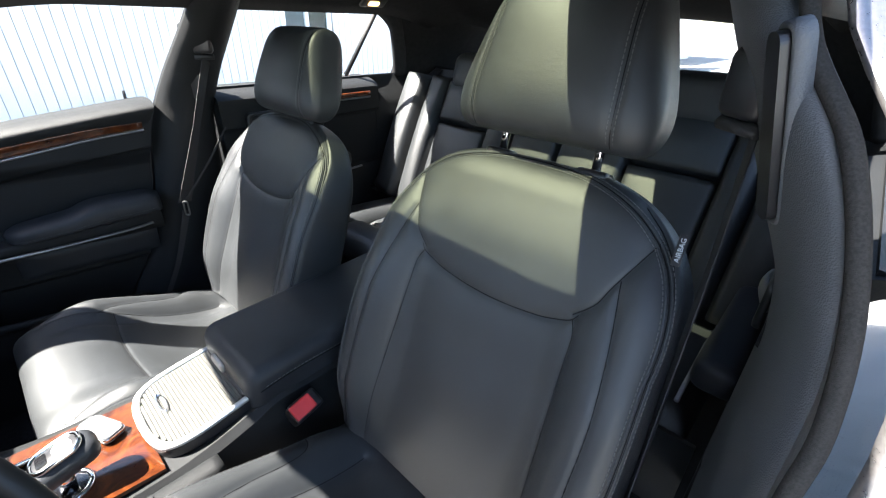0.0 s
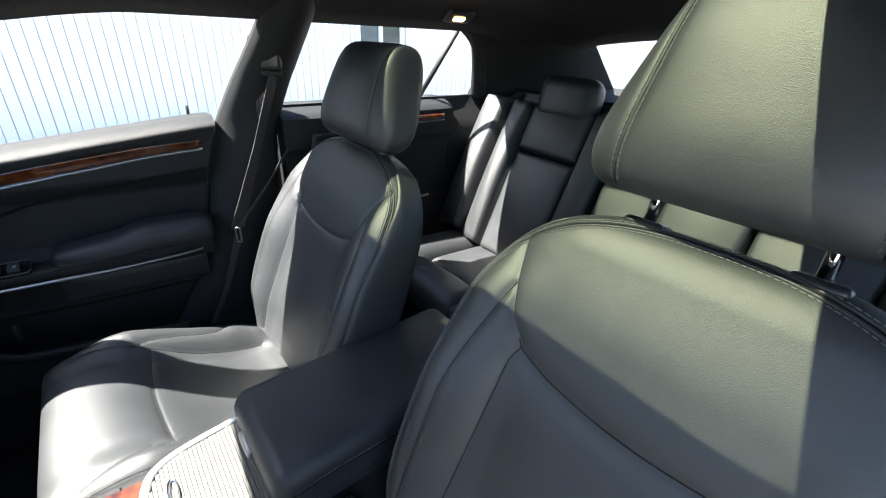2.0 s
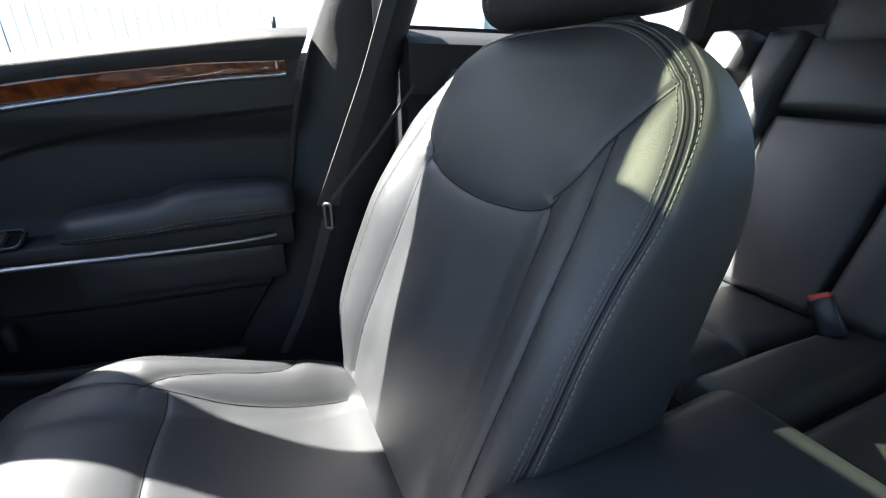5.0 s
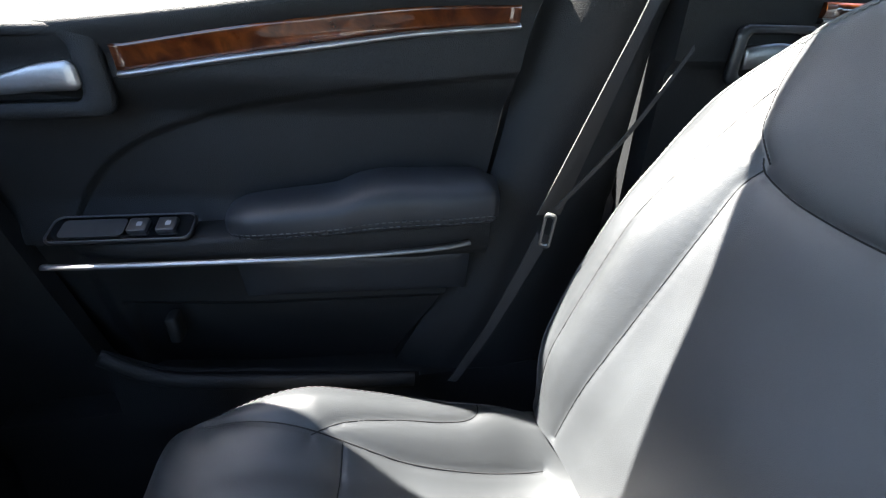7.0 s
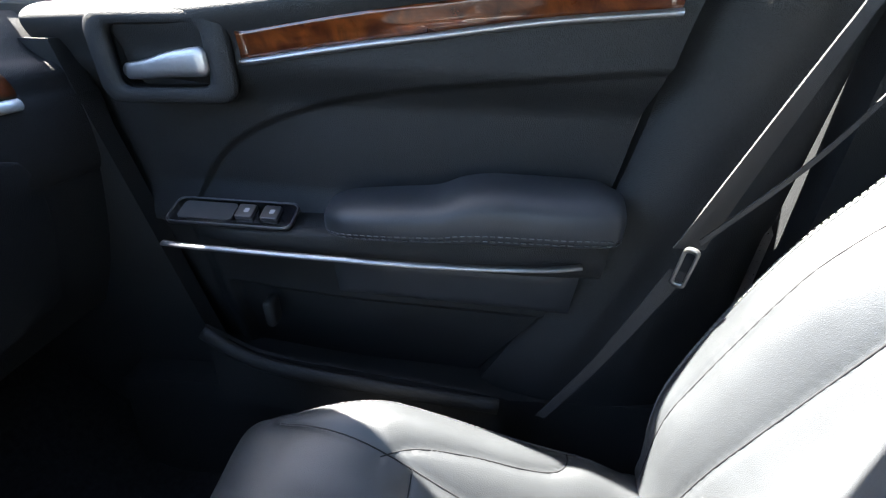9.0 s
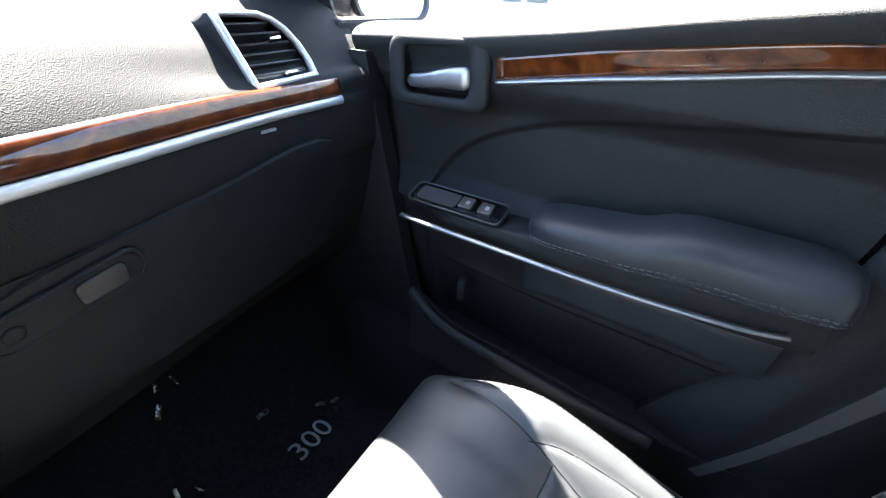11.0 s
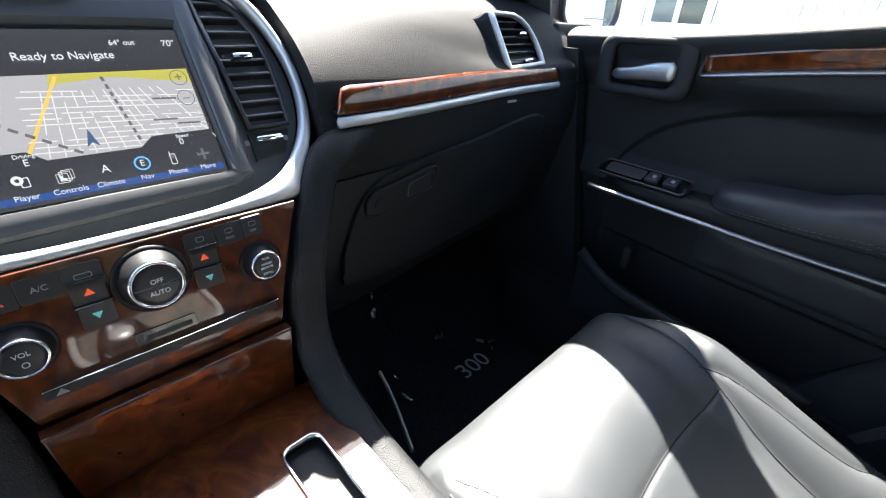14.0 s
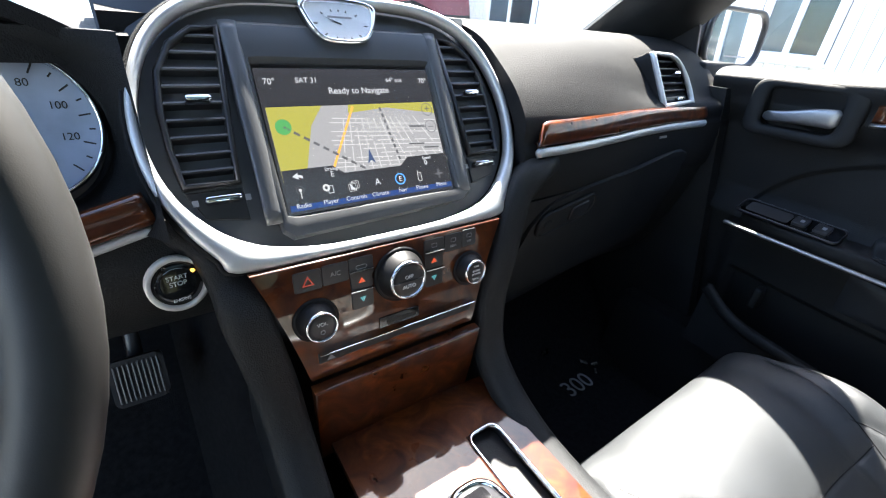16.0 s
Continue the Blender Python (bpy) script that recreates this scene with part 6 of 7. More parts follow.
# armrest box
arm = thing("console_box", (0.01, -0.1, 0.6), "padded black leather centre armrest with stitched edge", "console box")
ab = box((0, 0, 0), (0.222, 0.44, 0.085), 0.026, 6)
for v in ab.verts:
    v.co.z += 0.006 * (1 - (v.co.x / 0.11) ** 2) * (1 if v.co.z > 0 else 0)
    v.co.z -= 0.02 * max(0, (v.co.y - 0.1) / 0.12) ** 2 * (1 if v.co.z > 0 else 0)
    v.co.z -= 0.03 * max(0, (v.co.y - 0.05) / 0.17) if v.co.z < 0 else 0
bmesh.ops.transform(ab, matrix=Matrix.Translation((0.012, -0.095, 0.662)), verts=ab.verts)
part("lid", ab, LEATHER_SMOOTH, arm, "soft black leather lid", True, 1.2)
for sx in (-1, 1):
    part("lid_stitching", stitches([Vector((0.012 + sx * 0.1125, y, 0.665 - 0.012 * max(0, (y) / 0.12) ** 2)) for y in L(-0.27, 0.1, 40)], (sx, 0, 0), 0.005, 0.003, 0.0007), THREAD, arm)
    mesh("lid_seam", *tube([Vector((0.012 + sx * 0.1112, y, 0.66 - 0.012 * max(0, y / 0.12) ** 2)) for y in L(-0.29, 0.105, 30)], 0.0014, seg=6), SEAM, arm)
part("box_body", box((0.012, -0.1, 0.55), (0.225, 0.42, 0.16), 0.02, 4), PLASTIC, arm, "", True)
part("latch", box((0.035, 0.122, 0.648), (0.05, 0.02, 0.022), 0.006, 3), SILVER_DULL, arm, "silver release latch", True)
part("latch_step", box((0.015, 0.112, 0.618), (0.18, 0.035, 0.05), 0.01, 3), SATIN, arm, "", True)


# ---------------------------------------------------------------- rear bench
bench = thing("rear_bench", (0, -0.8, 0.4), "black leather rear bench in patches of sun", "car seat")
RB = Plane((0, -0.86, 0.53), (1, 0, 0), (0, -0.42, 0.907))
RB.n = -RB.n if RB.n.y < 0 else RB.n


def cushion_block(name, pl, x0, x1, s0, s1, d, r, puff, parent, mat=LEATHER, taper=0.0, label="", nx=26, ns=30, edge=0.02):
    """A stuffed panel with rounded rims on a plane, open at its back."""
    def f(u, v):
        x, s = x0 + (x1 - x0) * u, s0 + (s1 - s0) * v
        ex, es = min(u, 1 - u) * abs(x1 - x0), min(v, 1 - v) * abs(s1 - s0)
        k = 1 - (1 - min(ex / r, 1)) ** 2
        q = 1 - (1 - min(es / r, 1)) ** 2
        w = d * math.sqrt(max(k, 0)) * math.sqrt(max(q, 0)) + puff * math.sin(math.pi * u) * math.sin(math.pi * v)
        xm = (x0 + x1) / 2
        return pl.out(xm + (x - xm) * (1 - taper * v), s, w)
    return mesh(name, *sheet(f, L(0, 1, nx), L(0, 1, ns)), mat, parent, label)


part("back_board", plate(RB, [(-0.70, -0.02), (0.70, -0.02), (0.66, 0.6), (-0.66, 0.6)], 0.012, 0, -0.02), LEATHER, bench)
for sx in (-1, 1):
    def xx(a, b):
        return (sx * a, sx * b) if sx > 0 else (sx * b, sx * a)
    cushion_block("lower_back_panel", RB, *xx(0.262, 0.51), 0.0, 0.385, 0.05, 0.016, 0.014, bench, taper=-0.02)
    cushion_block("upper_back_panel", RB, *xx(0.258, 0.515), 0.383, 0.55, 0.054, 0.016, 0.012, bench)
    cushion_block("inner_bolster", RB, *xx(0.155 if sx > 0 else 0.04, 0.264), 0.0, 0.57, 0.055, 0.016, 0.012, bench)
    cushion_block("outer_bolster", RB, *xx(0.505, 0.60), 0.0, 0.565, 0.072, 0.02, 0.022, bench)
    cushion_block("side_bolster", RB, *xx(0.595, 0.72), 0.02, 0.56, 0.10, 0.025, 0.02, bench)
    RH = Plane((sx * 0.39, -1.08, 1.07), (1, 0, 0), (0, -0.2, 0.98))
    hb_ = box((0, 0, 0), (0.225, 0.15, 0.1), 0.046, 7)
    bmesh.ops.transform(hb_, matrix=RH.matrix() @ Matrix(), verts=hb_.verts)
    part("rear_headrest", hb_, LEATHER, bench, "low black leather headrest", True, 1.2)
    for px in (-0.06, 0.06):
        mesh("headrest_post", *tube([RH.out(px, -0.05, -0.01), RH.out(px, -0.1, -0.01)], 0.006), SATIN, bench)
cushion_block("arm_panel", RB, -0.035, 0.152, 0.02, 0.5, 0.052, 0.02, 0.006, bench, label="fold-down centre armrest panel")
mb = box((0, 0, 0), (0.185, 0.1, 0.09), 0.034, 6)
MH = Plane(RB.out(0.058, 0.56, 0.04), (1, 0, 0), (0, -0.3, 0.95))
bmesh.ops.transform(mb, matrix=MH.matrix(), verts=mb.verts)
part("middle_headrest", mb, LEATHER, bench, "low centre head restraint", True, 1.2)
part("release_tab", box(MH.out(0.0, -0.02, 0.046), (0.03, 0.008, 0.008), 0.002, 2, MH.matrix().to_3x3().to_4x4()), SATIN, bench)
RC = Plane((0, -0.44, 0.53), (1, 0, 0), (0, -1, -0.06))
RC.n = Vector((0, -0.06, 1)).normalized()
RC.u = Vector((0, -1, -0.06)).normalized()
for sx in (-1, 1):
    def xx(a, b):
        return (sx * a, sx * b) if sx > 0 else (sx * b, sx * a)
    cushion_block("seat_pad", RC, *xx(0.235, 0.53), 0.16, 0.45, 0.045, 0.03, 0.008, bench)
    cushion_block("front_pad", RC, *xx(0.2, 0.56), -0.02, 0.165, 0.06, 0.06, 0.012, bench)
    cushion_block("side_pad", RC, *xx(0.525, 0.68), -0.01, 0.45, 0.062, 0.05, 0.012, bench)
    cushion_block("inner_pad", RC, *xx(0.11, 0.24), -0.02, 0.45, 0.058, 0.035, 0.01, bench)
cushion_block("middle_pad", RC, -0.115, 0.115, -0.02, 0.45, 0.06, 0.03, 0.01, bench)
slab("front_face", lambda u, v: Vector((u, -0.425 - 0.05 * v, 0.55 - 0.27 * v)), L(-0.7, 0.7, 10), L(0, 1, 8), LEATHER, bench, 0.01, (0, -1, 0))


def buckle(at, m, label):
    b = thing("seat_belt_buckle", at, label, "buckle", "belt buckles")
    part("buckle_body", box(at, (0.038, 0.06, 0.07), 0.007, 3, m), SATIN, b, "", True)
    part("release_button", box(Vector(at) + m.to_3x3() @ Vector((0, 0.006, 0.034)), (0.03, 0.044, 0.01), 0.003, 2, m), RED, b, "red release button")
    part("buckle_stem", box(Vector(at) + m.to_3x3() @ Vector((0, 0, -0.06)), (0.02, 0.035, 0.07), 0.004, 2, m), PLASTIC, b)
    return b


buckle((-0.125, 0.045, 0.585), pose(0, 0, 0, -14, -36, 12), "black buckle with red button beside driver's seat")
buckle((0.225, -0.775, 0.595), pose(0, 0, 0, 20, 30, 30), "black buckle with red button on the rear bench")


def ribbon(points, width, way, mat, name, parent, thick=0.0014):
    """A flat strap along points, its width along way."""
    pts = spline(points, 10)
    return mesh(name, *tube(pts, thick, width, way, 8, power=0.5), mat, parent)


def strap(points, name, parent):
    """A webbing strap: rows of place, half width and the way it lies across."""
    at = spline([p for p, w, a in points], 10)
    n = len(points) - 1
    verts, faces = [], []
    for k, p in enumerate(at):
        t = k / 10
        i = min(int(t), n - 1)
        w = points[i][1] + (points[i + 1][1] - points[i][1]) * (t - i)
        a = Vector(points[i][2]).lerp(Vector(points[i + 1][2]), t - i).normalized()
        d = (at[min(k + 1, len(at) - 1)] - at[max(k - 1, 0)]).normalized()
        q = a.cross(d).normalized() * 0.0007
        verts += [p - a * w - q, p + a * w - q, p + a * w + q, p - a * w + q]
    for k in range(len(at) - 1):
        for c in range(4):
            faces.append((4 * k + c, 4 * k + (c + 1) % 4, 4 * k + 4 + (c + 1) % 4, 4 * k + 4 + c))
    return mesh(name, verts, faces, WEBBING, parent, "", False)


IVORY = material("worn_dark_metal", (0.16, 0.16, 0.155), 0.3, 0.8, bump=0.05)


def front_belt(side):
    t = thing("seat_belt", (side * 0.7, -0.2, 1.1), "black front seat belt with metal tongue", "seat belt", "front seat belts")
    if side > 0:
        strap([((0.664, -0.205, 1.155), 0.018, (0.5, -0.85, 0)), ((0.664, -0.135, 0.97), 0.018, (0.55, -0.8, 0.1)), ((0.638, -0.045, 0.765), 0.021, (0.35, -0.9, -0.2))], "shoulder_strap", t)
        strap([((0.636, -0.042, 0.74), 0.01, (0.1, 0.95, 0.2)), ((0.66, 0.008, 0.585), 0.007, (0.1, 0.95, 0.3)), ((0.668, 0.06, 0.48), 0.007, (0.1, 0.95, 0.3))], "lap_strap", t)
        strap([((0.632, -0.05, 0.775), 0.003, (0, 0.5, 1)), ((0.64, -0.13, 0.86), 0.003, (0, 0.5, 1)), ((0.68, -0.22, 0.95), 0.003, (0, 0.5, 1))], "slack_strap", t)
        G_ = Plane((0.668, -0.2, 1.182), (0.45, 0.9, 0), (0, 0, 1))
        tongue = Plane((0.629, -0.042, 0.748), (0.55, 0.8, 0.1), (-0.1, 0.25, 1))
    else:
        strap([((-0.65, -0.19, 1.175), 0.007, (-0.5, 0.85, 0)), ((-0.655, -0.17, 1.0), 0.009, (-0.4, 0.9, 0)), ((-0.662, -0.11, 0.78), 0.012, (-0.3, 0.9, 0)), ((-0.68, 0.0, 0.5), 0.018, (0, 1, 0.2))], "shoulder_strap", t)
        G_ = Plane((-0.645, -0.2, 1.2), (-0.75, 0.65, 0), (0, 0, 1))
    if side < 0:
        tongue = Plane((-0.61, 0.02, 0.77), (-0.2, 0.9, -0.35), (0.35, 0.3, 0.9))
        mesh("belt_tongue", *ring(tongue, round_rect(0.024, 0.012, 0.006), round_rect(0.018, 0.006, 0.004), 0.004), CHROME, t, "bright metal belt tongue")
    G_.n = G_.n if G_.n.x * side < 0 else -G_.n
    cap = box(G_.out(0, 0.004, 0.012), (0.052, 0.062, 0.03), 0.011, 4, G_.matrix().to_3x3().to_4x4())
    part("belt_guide", cap, SATIN, t, "black belt guide cover", True)
    mesh("guide_slot", *tube([G_.out(-0.024, -0.034, 0.014), G_.out(0.024, -0.034, 0.014)], 0.007), RUBBER, t)
    if side > 0:
        part("height_slider", plate(G_, round_rect(0.012, 0.1, 0.01, 5, 0.04, -0.05), 0.008, 0.003, -0.01, 3), SATIN, t, "", True)
        mesh("belt_tongue", *ring(tongue, round_rect(0.0075, 0.026, 0.006), round_rect(0.004, 0.021, 0.003), 0.005, -0.002), IVORY, t, "dark metal belt tongue")
    return t


front_belt(1)
front_belt(-1)
rear_belt = thing("rear_seat_belt", (0.63, -1.0, 1.05), "black rear seat belt lying over the bench", "seat belt")
ribbon([(0.64, -1.12, 1.07), (0.655, -1.03, 1.0), (0.675, -0.93, 0.82), (0.685, -0.82, 0.64), (0.69, -0.78, 0.6)], 0.023, (1, 0.2, 0), WEBBING, "strap", rear_belt)
part("buckle_tongue", box((0.682, -0.80, 0.635), (0.055, 0.012, 0.035), 0.005, 2, pose(0, 0, 0, 30)), SATIN, rear_belt, "", True)

# driver's side pillar, door opening and rear door
b_left = thing("b_pillar", (-0.72, -0.15, 0.4), "black grained B pillar trim on the driver's side", "pillar", "b pillars", "structure")
OUTER = [(0.36, 0.81, 0.17), (0.45, 0.8, 0.11), (0.75, 0.775, 0.02), (0.93, 0.757, 0.0), (1.02, 0.756, -0.025), (1.11, 0.74, -0.058), (1.19, 0.703, -0.1), (1.25, 0.658, -0.15), (1.38, 0.61, -0.2)]
INNER = [(0.36, 0.735, -0.2), (0.45, 0.73, -0.22), (0.75, 0.715, -0.25), (0.93, 0.715, -0.28), (1.02, 0.70, -0.28), (1.11, 0.655, -0.27), (1.25, 0.59, -0.27), (1.38, 0.53, -0.3)]


def on_pillar(rows, z):
    return Vector((-interp([(r[0], r[1]) for r in rows], z), interp([(r[0], r[2]) for r in rows], z), z))


def left_trim(u, v):
    z = 0.36 + v
    p = on_pillar(OUTER, z) * (1 - u) + on_pillar(INNER, z) * u
    return p + Vector((0.1, 1, 0)) * 0.038 * math.sin(math.pi * u) ** 0.75


slab("pillar_trim", left_trim, L(0, 1, 24), L(0, 1, 60), PILLAR, b_left, 0.02, (-0.6, -0.8, 0))
BS = Plane((-0.666, -0.122, 1.176), Vector((-0.5, 0.86, 0)), Vector((0.5, -0.33, 1)))
BS.n = BS.n if BS.n.x > 0 else -BS.n
mesh("slider_rim", *ring(BS, round_rect(0.016, 0.078, 0.014, 6, 0, 0.0), round_rect(0.0105, 0.071, 0.009, 6, 0, 0.0), 0.014, -0.02), PILLAR, b_left, "long rounded rim of the belt height slider")
part("slider_track", plate(BS, round_rect(0.011, 0.072, 0.009, 6), 0.018, 0, -0.018), SATIN, b_left)
def opening(side, pts, r, name, mat, label, ry=None):
    ob = mesh(name, *tube(spline([(side * a, b, c) for a, b, c in pts], 8), r, ry or r, (side, 0, 0), 12), mat, None, label)
    return tagged(ob, category="door opening", kind="structure")


edge = [(0.625, -0.19, 1.38), (0.666, -0.142, 1.25), (0.717, -0.088, 1.18), (0.75, -0.045, 1.1), (0.765, -0.013, 1.02), (0.765, 0.009, 0.94), (0.782, 0.03, 0.75), (0.803, 0.115, 0.45), (0.82, 0.3, 0.35), (0.82, 0.6, 0.33)]
opening(-1, edge, 0.0065, "door_seal_left", material("fuzzy_seal", (0.035, 0.033, 0.031), 0.95, var=0.25, scale=500, bump=0.6, bump_scale=1500, spec=0.1), "fuzzy black door seal along the opening")

def painted(u, v):
    z = 0.36 + 0.99 * v
    p = on_pillar(OUTER, z)
    return p + Vector((-0.03 - 0.02 * u - 0.05 * u * u, 0.02 + 0.02 * math.sin(u * 3) - 0.12 * u * u, 0))


slab("body_pillar", painted, L(0, 1, 14), L(0, 1, 40), CAR_PAINT, None, 0.01, (-0.5, -0.8, 0), "silver grey painted door pillar, speckled with dirt", "structure")["category"] = "car body"
skin(-1, -1.2, -0.22, "body_side_left", "silver grey outer rear door skin")
striker = thing("door_striker", (-0.88, -0.06, 0.72), "bright metal door striker on the painted pillar", "striker")
part("striker_plate", box((-0.868, -0.055, 0.72), (0.008, 0.03, 0.06), 0.003, 2, pose(0, 0, 0, 0, 0, 35)), SILVER_DULL, striker)
mesh("striker_loop", *tube(spline([(-0.868, -0.055, 0.74), (-0.90, -0.04, 0.738), (-0.90, -0.04, 0.702), (-0.868, -0.055, 0.70)], 5), 0.005), CHROME, striker, "bent bright loop")
sill = slab("door_sill", lambda u, v: Vector((-0.70 - 0.19 * u, 0.2 + 0.8 * v, 0.335 + 0.02 * math.sin(u * 3))), L(0, 1, 8), L(0, 1, 12), PLASTIC, None, 0.03, (0, 0, -1), "black plastic door sill", "structure")
tagged(sill, category="sill")

# airbag tag on the driver's seat
AT = Plane((-0.62, -0.19, 1.03), (0.02, -0.34, 0.94), (0.85, 0.5, 0.18))
tag = thing("airbag_tag", AT.out(0, 0), "small black side tag with white lettering", "tag")
part("tag_cloth", plate(AT, round_rect(0.018, 0.005, 0.001), 0.0015, 0.0004), SATIN, tag)
writing("tag_text", "AIRBAG", AT, 0, 0, 0.008, WHITE_INK, tag, 0.0018)

# floor mats, pedals
mat_r = thing("floor_mat", (0.43, 0.55, 0.29), "black carpet floor mat with grey woven number", "floor mat", "floor mats")
def mat_pt(u, v):
    x, y = 0.185 + 0.46 * u, 0.36 + 0.5 * v
    return Vector((x, y, floor_z(x, y) + 0.016 + 0.004 * math.sin(9 * u) * math.sin(7 * v)))


slab("mat_cloth", mat_pt, L(0, 1, 24), L(0, 1, 24), CARPET, mat_r, -0.008)
MP = Plane((0.53, 0.635, floor_z(0.53, 0.635) + 0.0225), (1, 0, 0), (0, 1, 0))
writing("mat_number", "300", MP, 0, 0, 0.058, material("woven_grey", (0.22, 0.22, 0.22), 0.8, bump=0.3), mat_r, 0.001)
mat_l = copy_thing(mat_r, Matrix.Translation((-0.40, 0.6, 0.29)))
for o in list(mat_l.children):
    if o.type == "FONT":
        bpy.data.objects.remove(o)
mat_l["label"] = "black ribbed driver's floor mat"
FOIL = material("clear_film", (0.14, 0.135, 0.12), 0.12, 0.7, var=0.5, scale=80, bump=0.8, bump_scale=90)
random.seed(3)
wrap = thing("plastic_film", (0.42, 0.78, 0.36), "crumpled shiny film scraps on the mat", "plastic film")
for x, y in ((0.38, 0.80), (0.40, 0.83), (0.425, 0.82), (0.50, 0.72), (0.60, 0.64), (0.615, 0.655), (0.59, 0.67), (0.36, 0.70), (0.355, 0.66), (-0.30, 0.72), (-0.2, 0.6), (-0.24, 0.66)):
    ang, ln = random.uniform(0, 3), random.uniform(0.012, 0.026)

    def scrap(u, v):
        px, py = x + ln * (u - 0.5) * math.cos(ang) - ln * 0.35 * (v - 0.5) * math.sin(ang), y + ln * (u - 0.5) * math.sin(ang) + ln * 0.35 * (v - 0.5) * math.cos(ang)
        return Vector((px, py, floor_z(px, py) + 0.027 + 0.005 * noise.noise(Vector((u * 4 + x * 30, v * 4, y * 20)))))
    slab("film_crease", scrap, L(0, 1, 8), L(0, 1, 5), FOIL, wrap, -0.0005)
strip = thing("sill_strip", (0.3, 0.64, 0.32), "thin pale strip standing at the mat's edge", "trim strip")
mesh("strip_bar", *tube(spline([(0.335, 0.72, 0.335), (0.315, 0.65, 0.325), (0.275, 0.55, 0.32)], 6), 0.0035, 0.006, (0, 0, 1), 8), material("pale_strip", (0.55, 0.53, 0.42), 0.4, bump=0.05), strip)
for name, x, y, z, w, h in (("brake_pedal", -0.245, 0.82, 0.547, 0.062, 0.062), ("accelerator_pedal", -0.153, 0.86, 0.482, 0.034, 0.095), ("parking_brake_pedal", -0.55, 0.84, 0.5, 0.08, 0.05)):
    pd = thing(name, (x, y, z), "ribbed black rubber foot pedal", "pedal", "pedals")
    PD = Plane((x, y, z), (1, 0, 0), (0, 0.45, 0.9))
    part("pedal_plate", plate(PD, round_rect(w / 2, h / 2, 0.008), 0.012, 0.003), RUBBER, pd)
    ribs = max(5, int(w / 0.0058))
    for k in range(ribs):
        part("rib", plate(PD, round_rect(0.0013, h / 2 - 0.006, 0.001, 2, (k - (ribs - 1) / 2) * (w - 0.014) / (ribs - 1), 0), 0.003, 0.001, 0.011), RIB, pd)
    mesh("pedal_arm", *tube([PD.out(0, 0, 0), PD.out(0, 0.08, -0.04), (x, y + 0.12, z + 0.22)], 0.01, 0.006), SATIN, pd)

# dome lamp and handle at the roof edge
dome = thing("courtesy_lamp", (0.6, -0.72, 1.3), "small black courtesy lamp with lit amber lens", "lamp")
part("lamp_body", box((0.585, -0.74, 1.305), (0.05, 0.1, 0.022), 0.009, 3, pose(0, 0, 0, 0, 35)), SATIN, dome, "", True)
part("lamp_lens", box((0.578, -0.735, 1.295), (0.016, 0.04, 0.008), 0.003, 2, pose(0, 0, 0, 0, 35)), glowing("warm_lens", (1.0, 0.55, 0.15), 1.5), dome, "lit amber lens")
visor = thing("sun_visor", (0.36, 0.31, 1.3), "folded black sun visor with a pale warning label", "sun visor")
part("visor_board", box((0.36, 0.30, 1.312), (0.38, 0.16, 0.016), 0.007, 3, pose(0, 0, 0, -14)), FABRIC, visor, "", True)
part("warning_label", box((0.29, 0.30, 1.3035), (0.09, 0.05, 0.001), 0, 1, pose(0, 0, 0, -14)), material("label_yellow", (0.62, 0.56, 0.3), 0.5, bump=0), visor, "pale yellow warning label")

# door mirror outside the passenger window
dm = thing("door_mirror", (0.97, 0.72, 1.0), "body-coloured door mirror with reflecting glass", "door mirror")
shell = box((0, 0, 0), (0.23, 0.11, 0.145), 0.045, 6)
for v in shell.verts:
    if v.co.y > 0:
        v.co.x *= 0.82
        v.co.z *= 0.8
bmesh.ops.transform(shell, matrix=Matrix.Translation((1.01, 0.835, 1.018)) @ pose(0, 0, 0, 0, 0, -10), verts=shell.verts)
part("mirror_shell", shell, CAR_PAINT, dm, "silver grey shell", True, 1.2)
MM = Plane((1.01, 0.778, 1.018), (0.985, -0.17, 0), (0, 0.05, 1))
mesh("mirror_rim", *ring(MM, round_rect(0.105, 0.063, 0.04, 7), round_rect(0.094, 0.053, 0.034, 7), 0.012, -0.004), SATIN, dm, "black rim")
part("mirror_glass", plate(MM, round_rect(0.096, 0.055, 0.035, 7), 0.001, 0, 0.0), MIRROR, dm, "convex mirror glass")
part("mirror_warning_bar", plate(MM, [(-0.02, -0.04), (0.06, -0.04), (0.06, -0.036), (-0.02, -0.036)], 0.0004, 0, 0.001), GREY_INK, dm)
mesh("mirror_foot", *tube(spline([(0.86, 0.84, 0.93), (0.91, 0.845, 0.95), (0.96, 0.845, 0.985)], 5), 0.028, 0.018), CAR_PAINT, dm)
sg_ = part("corner_sail", plate(Plane((0.815, 0.78, 0.985), (0, -1, 0), (-0.2, 0, 1)), [(-0.09, -0.03), (0.028, -0.03), (0.02, 0.055), (-0.07, 0.09)], 0.006, 0.002), SATIN, dm)

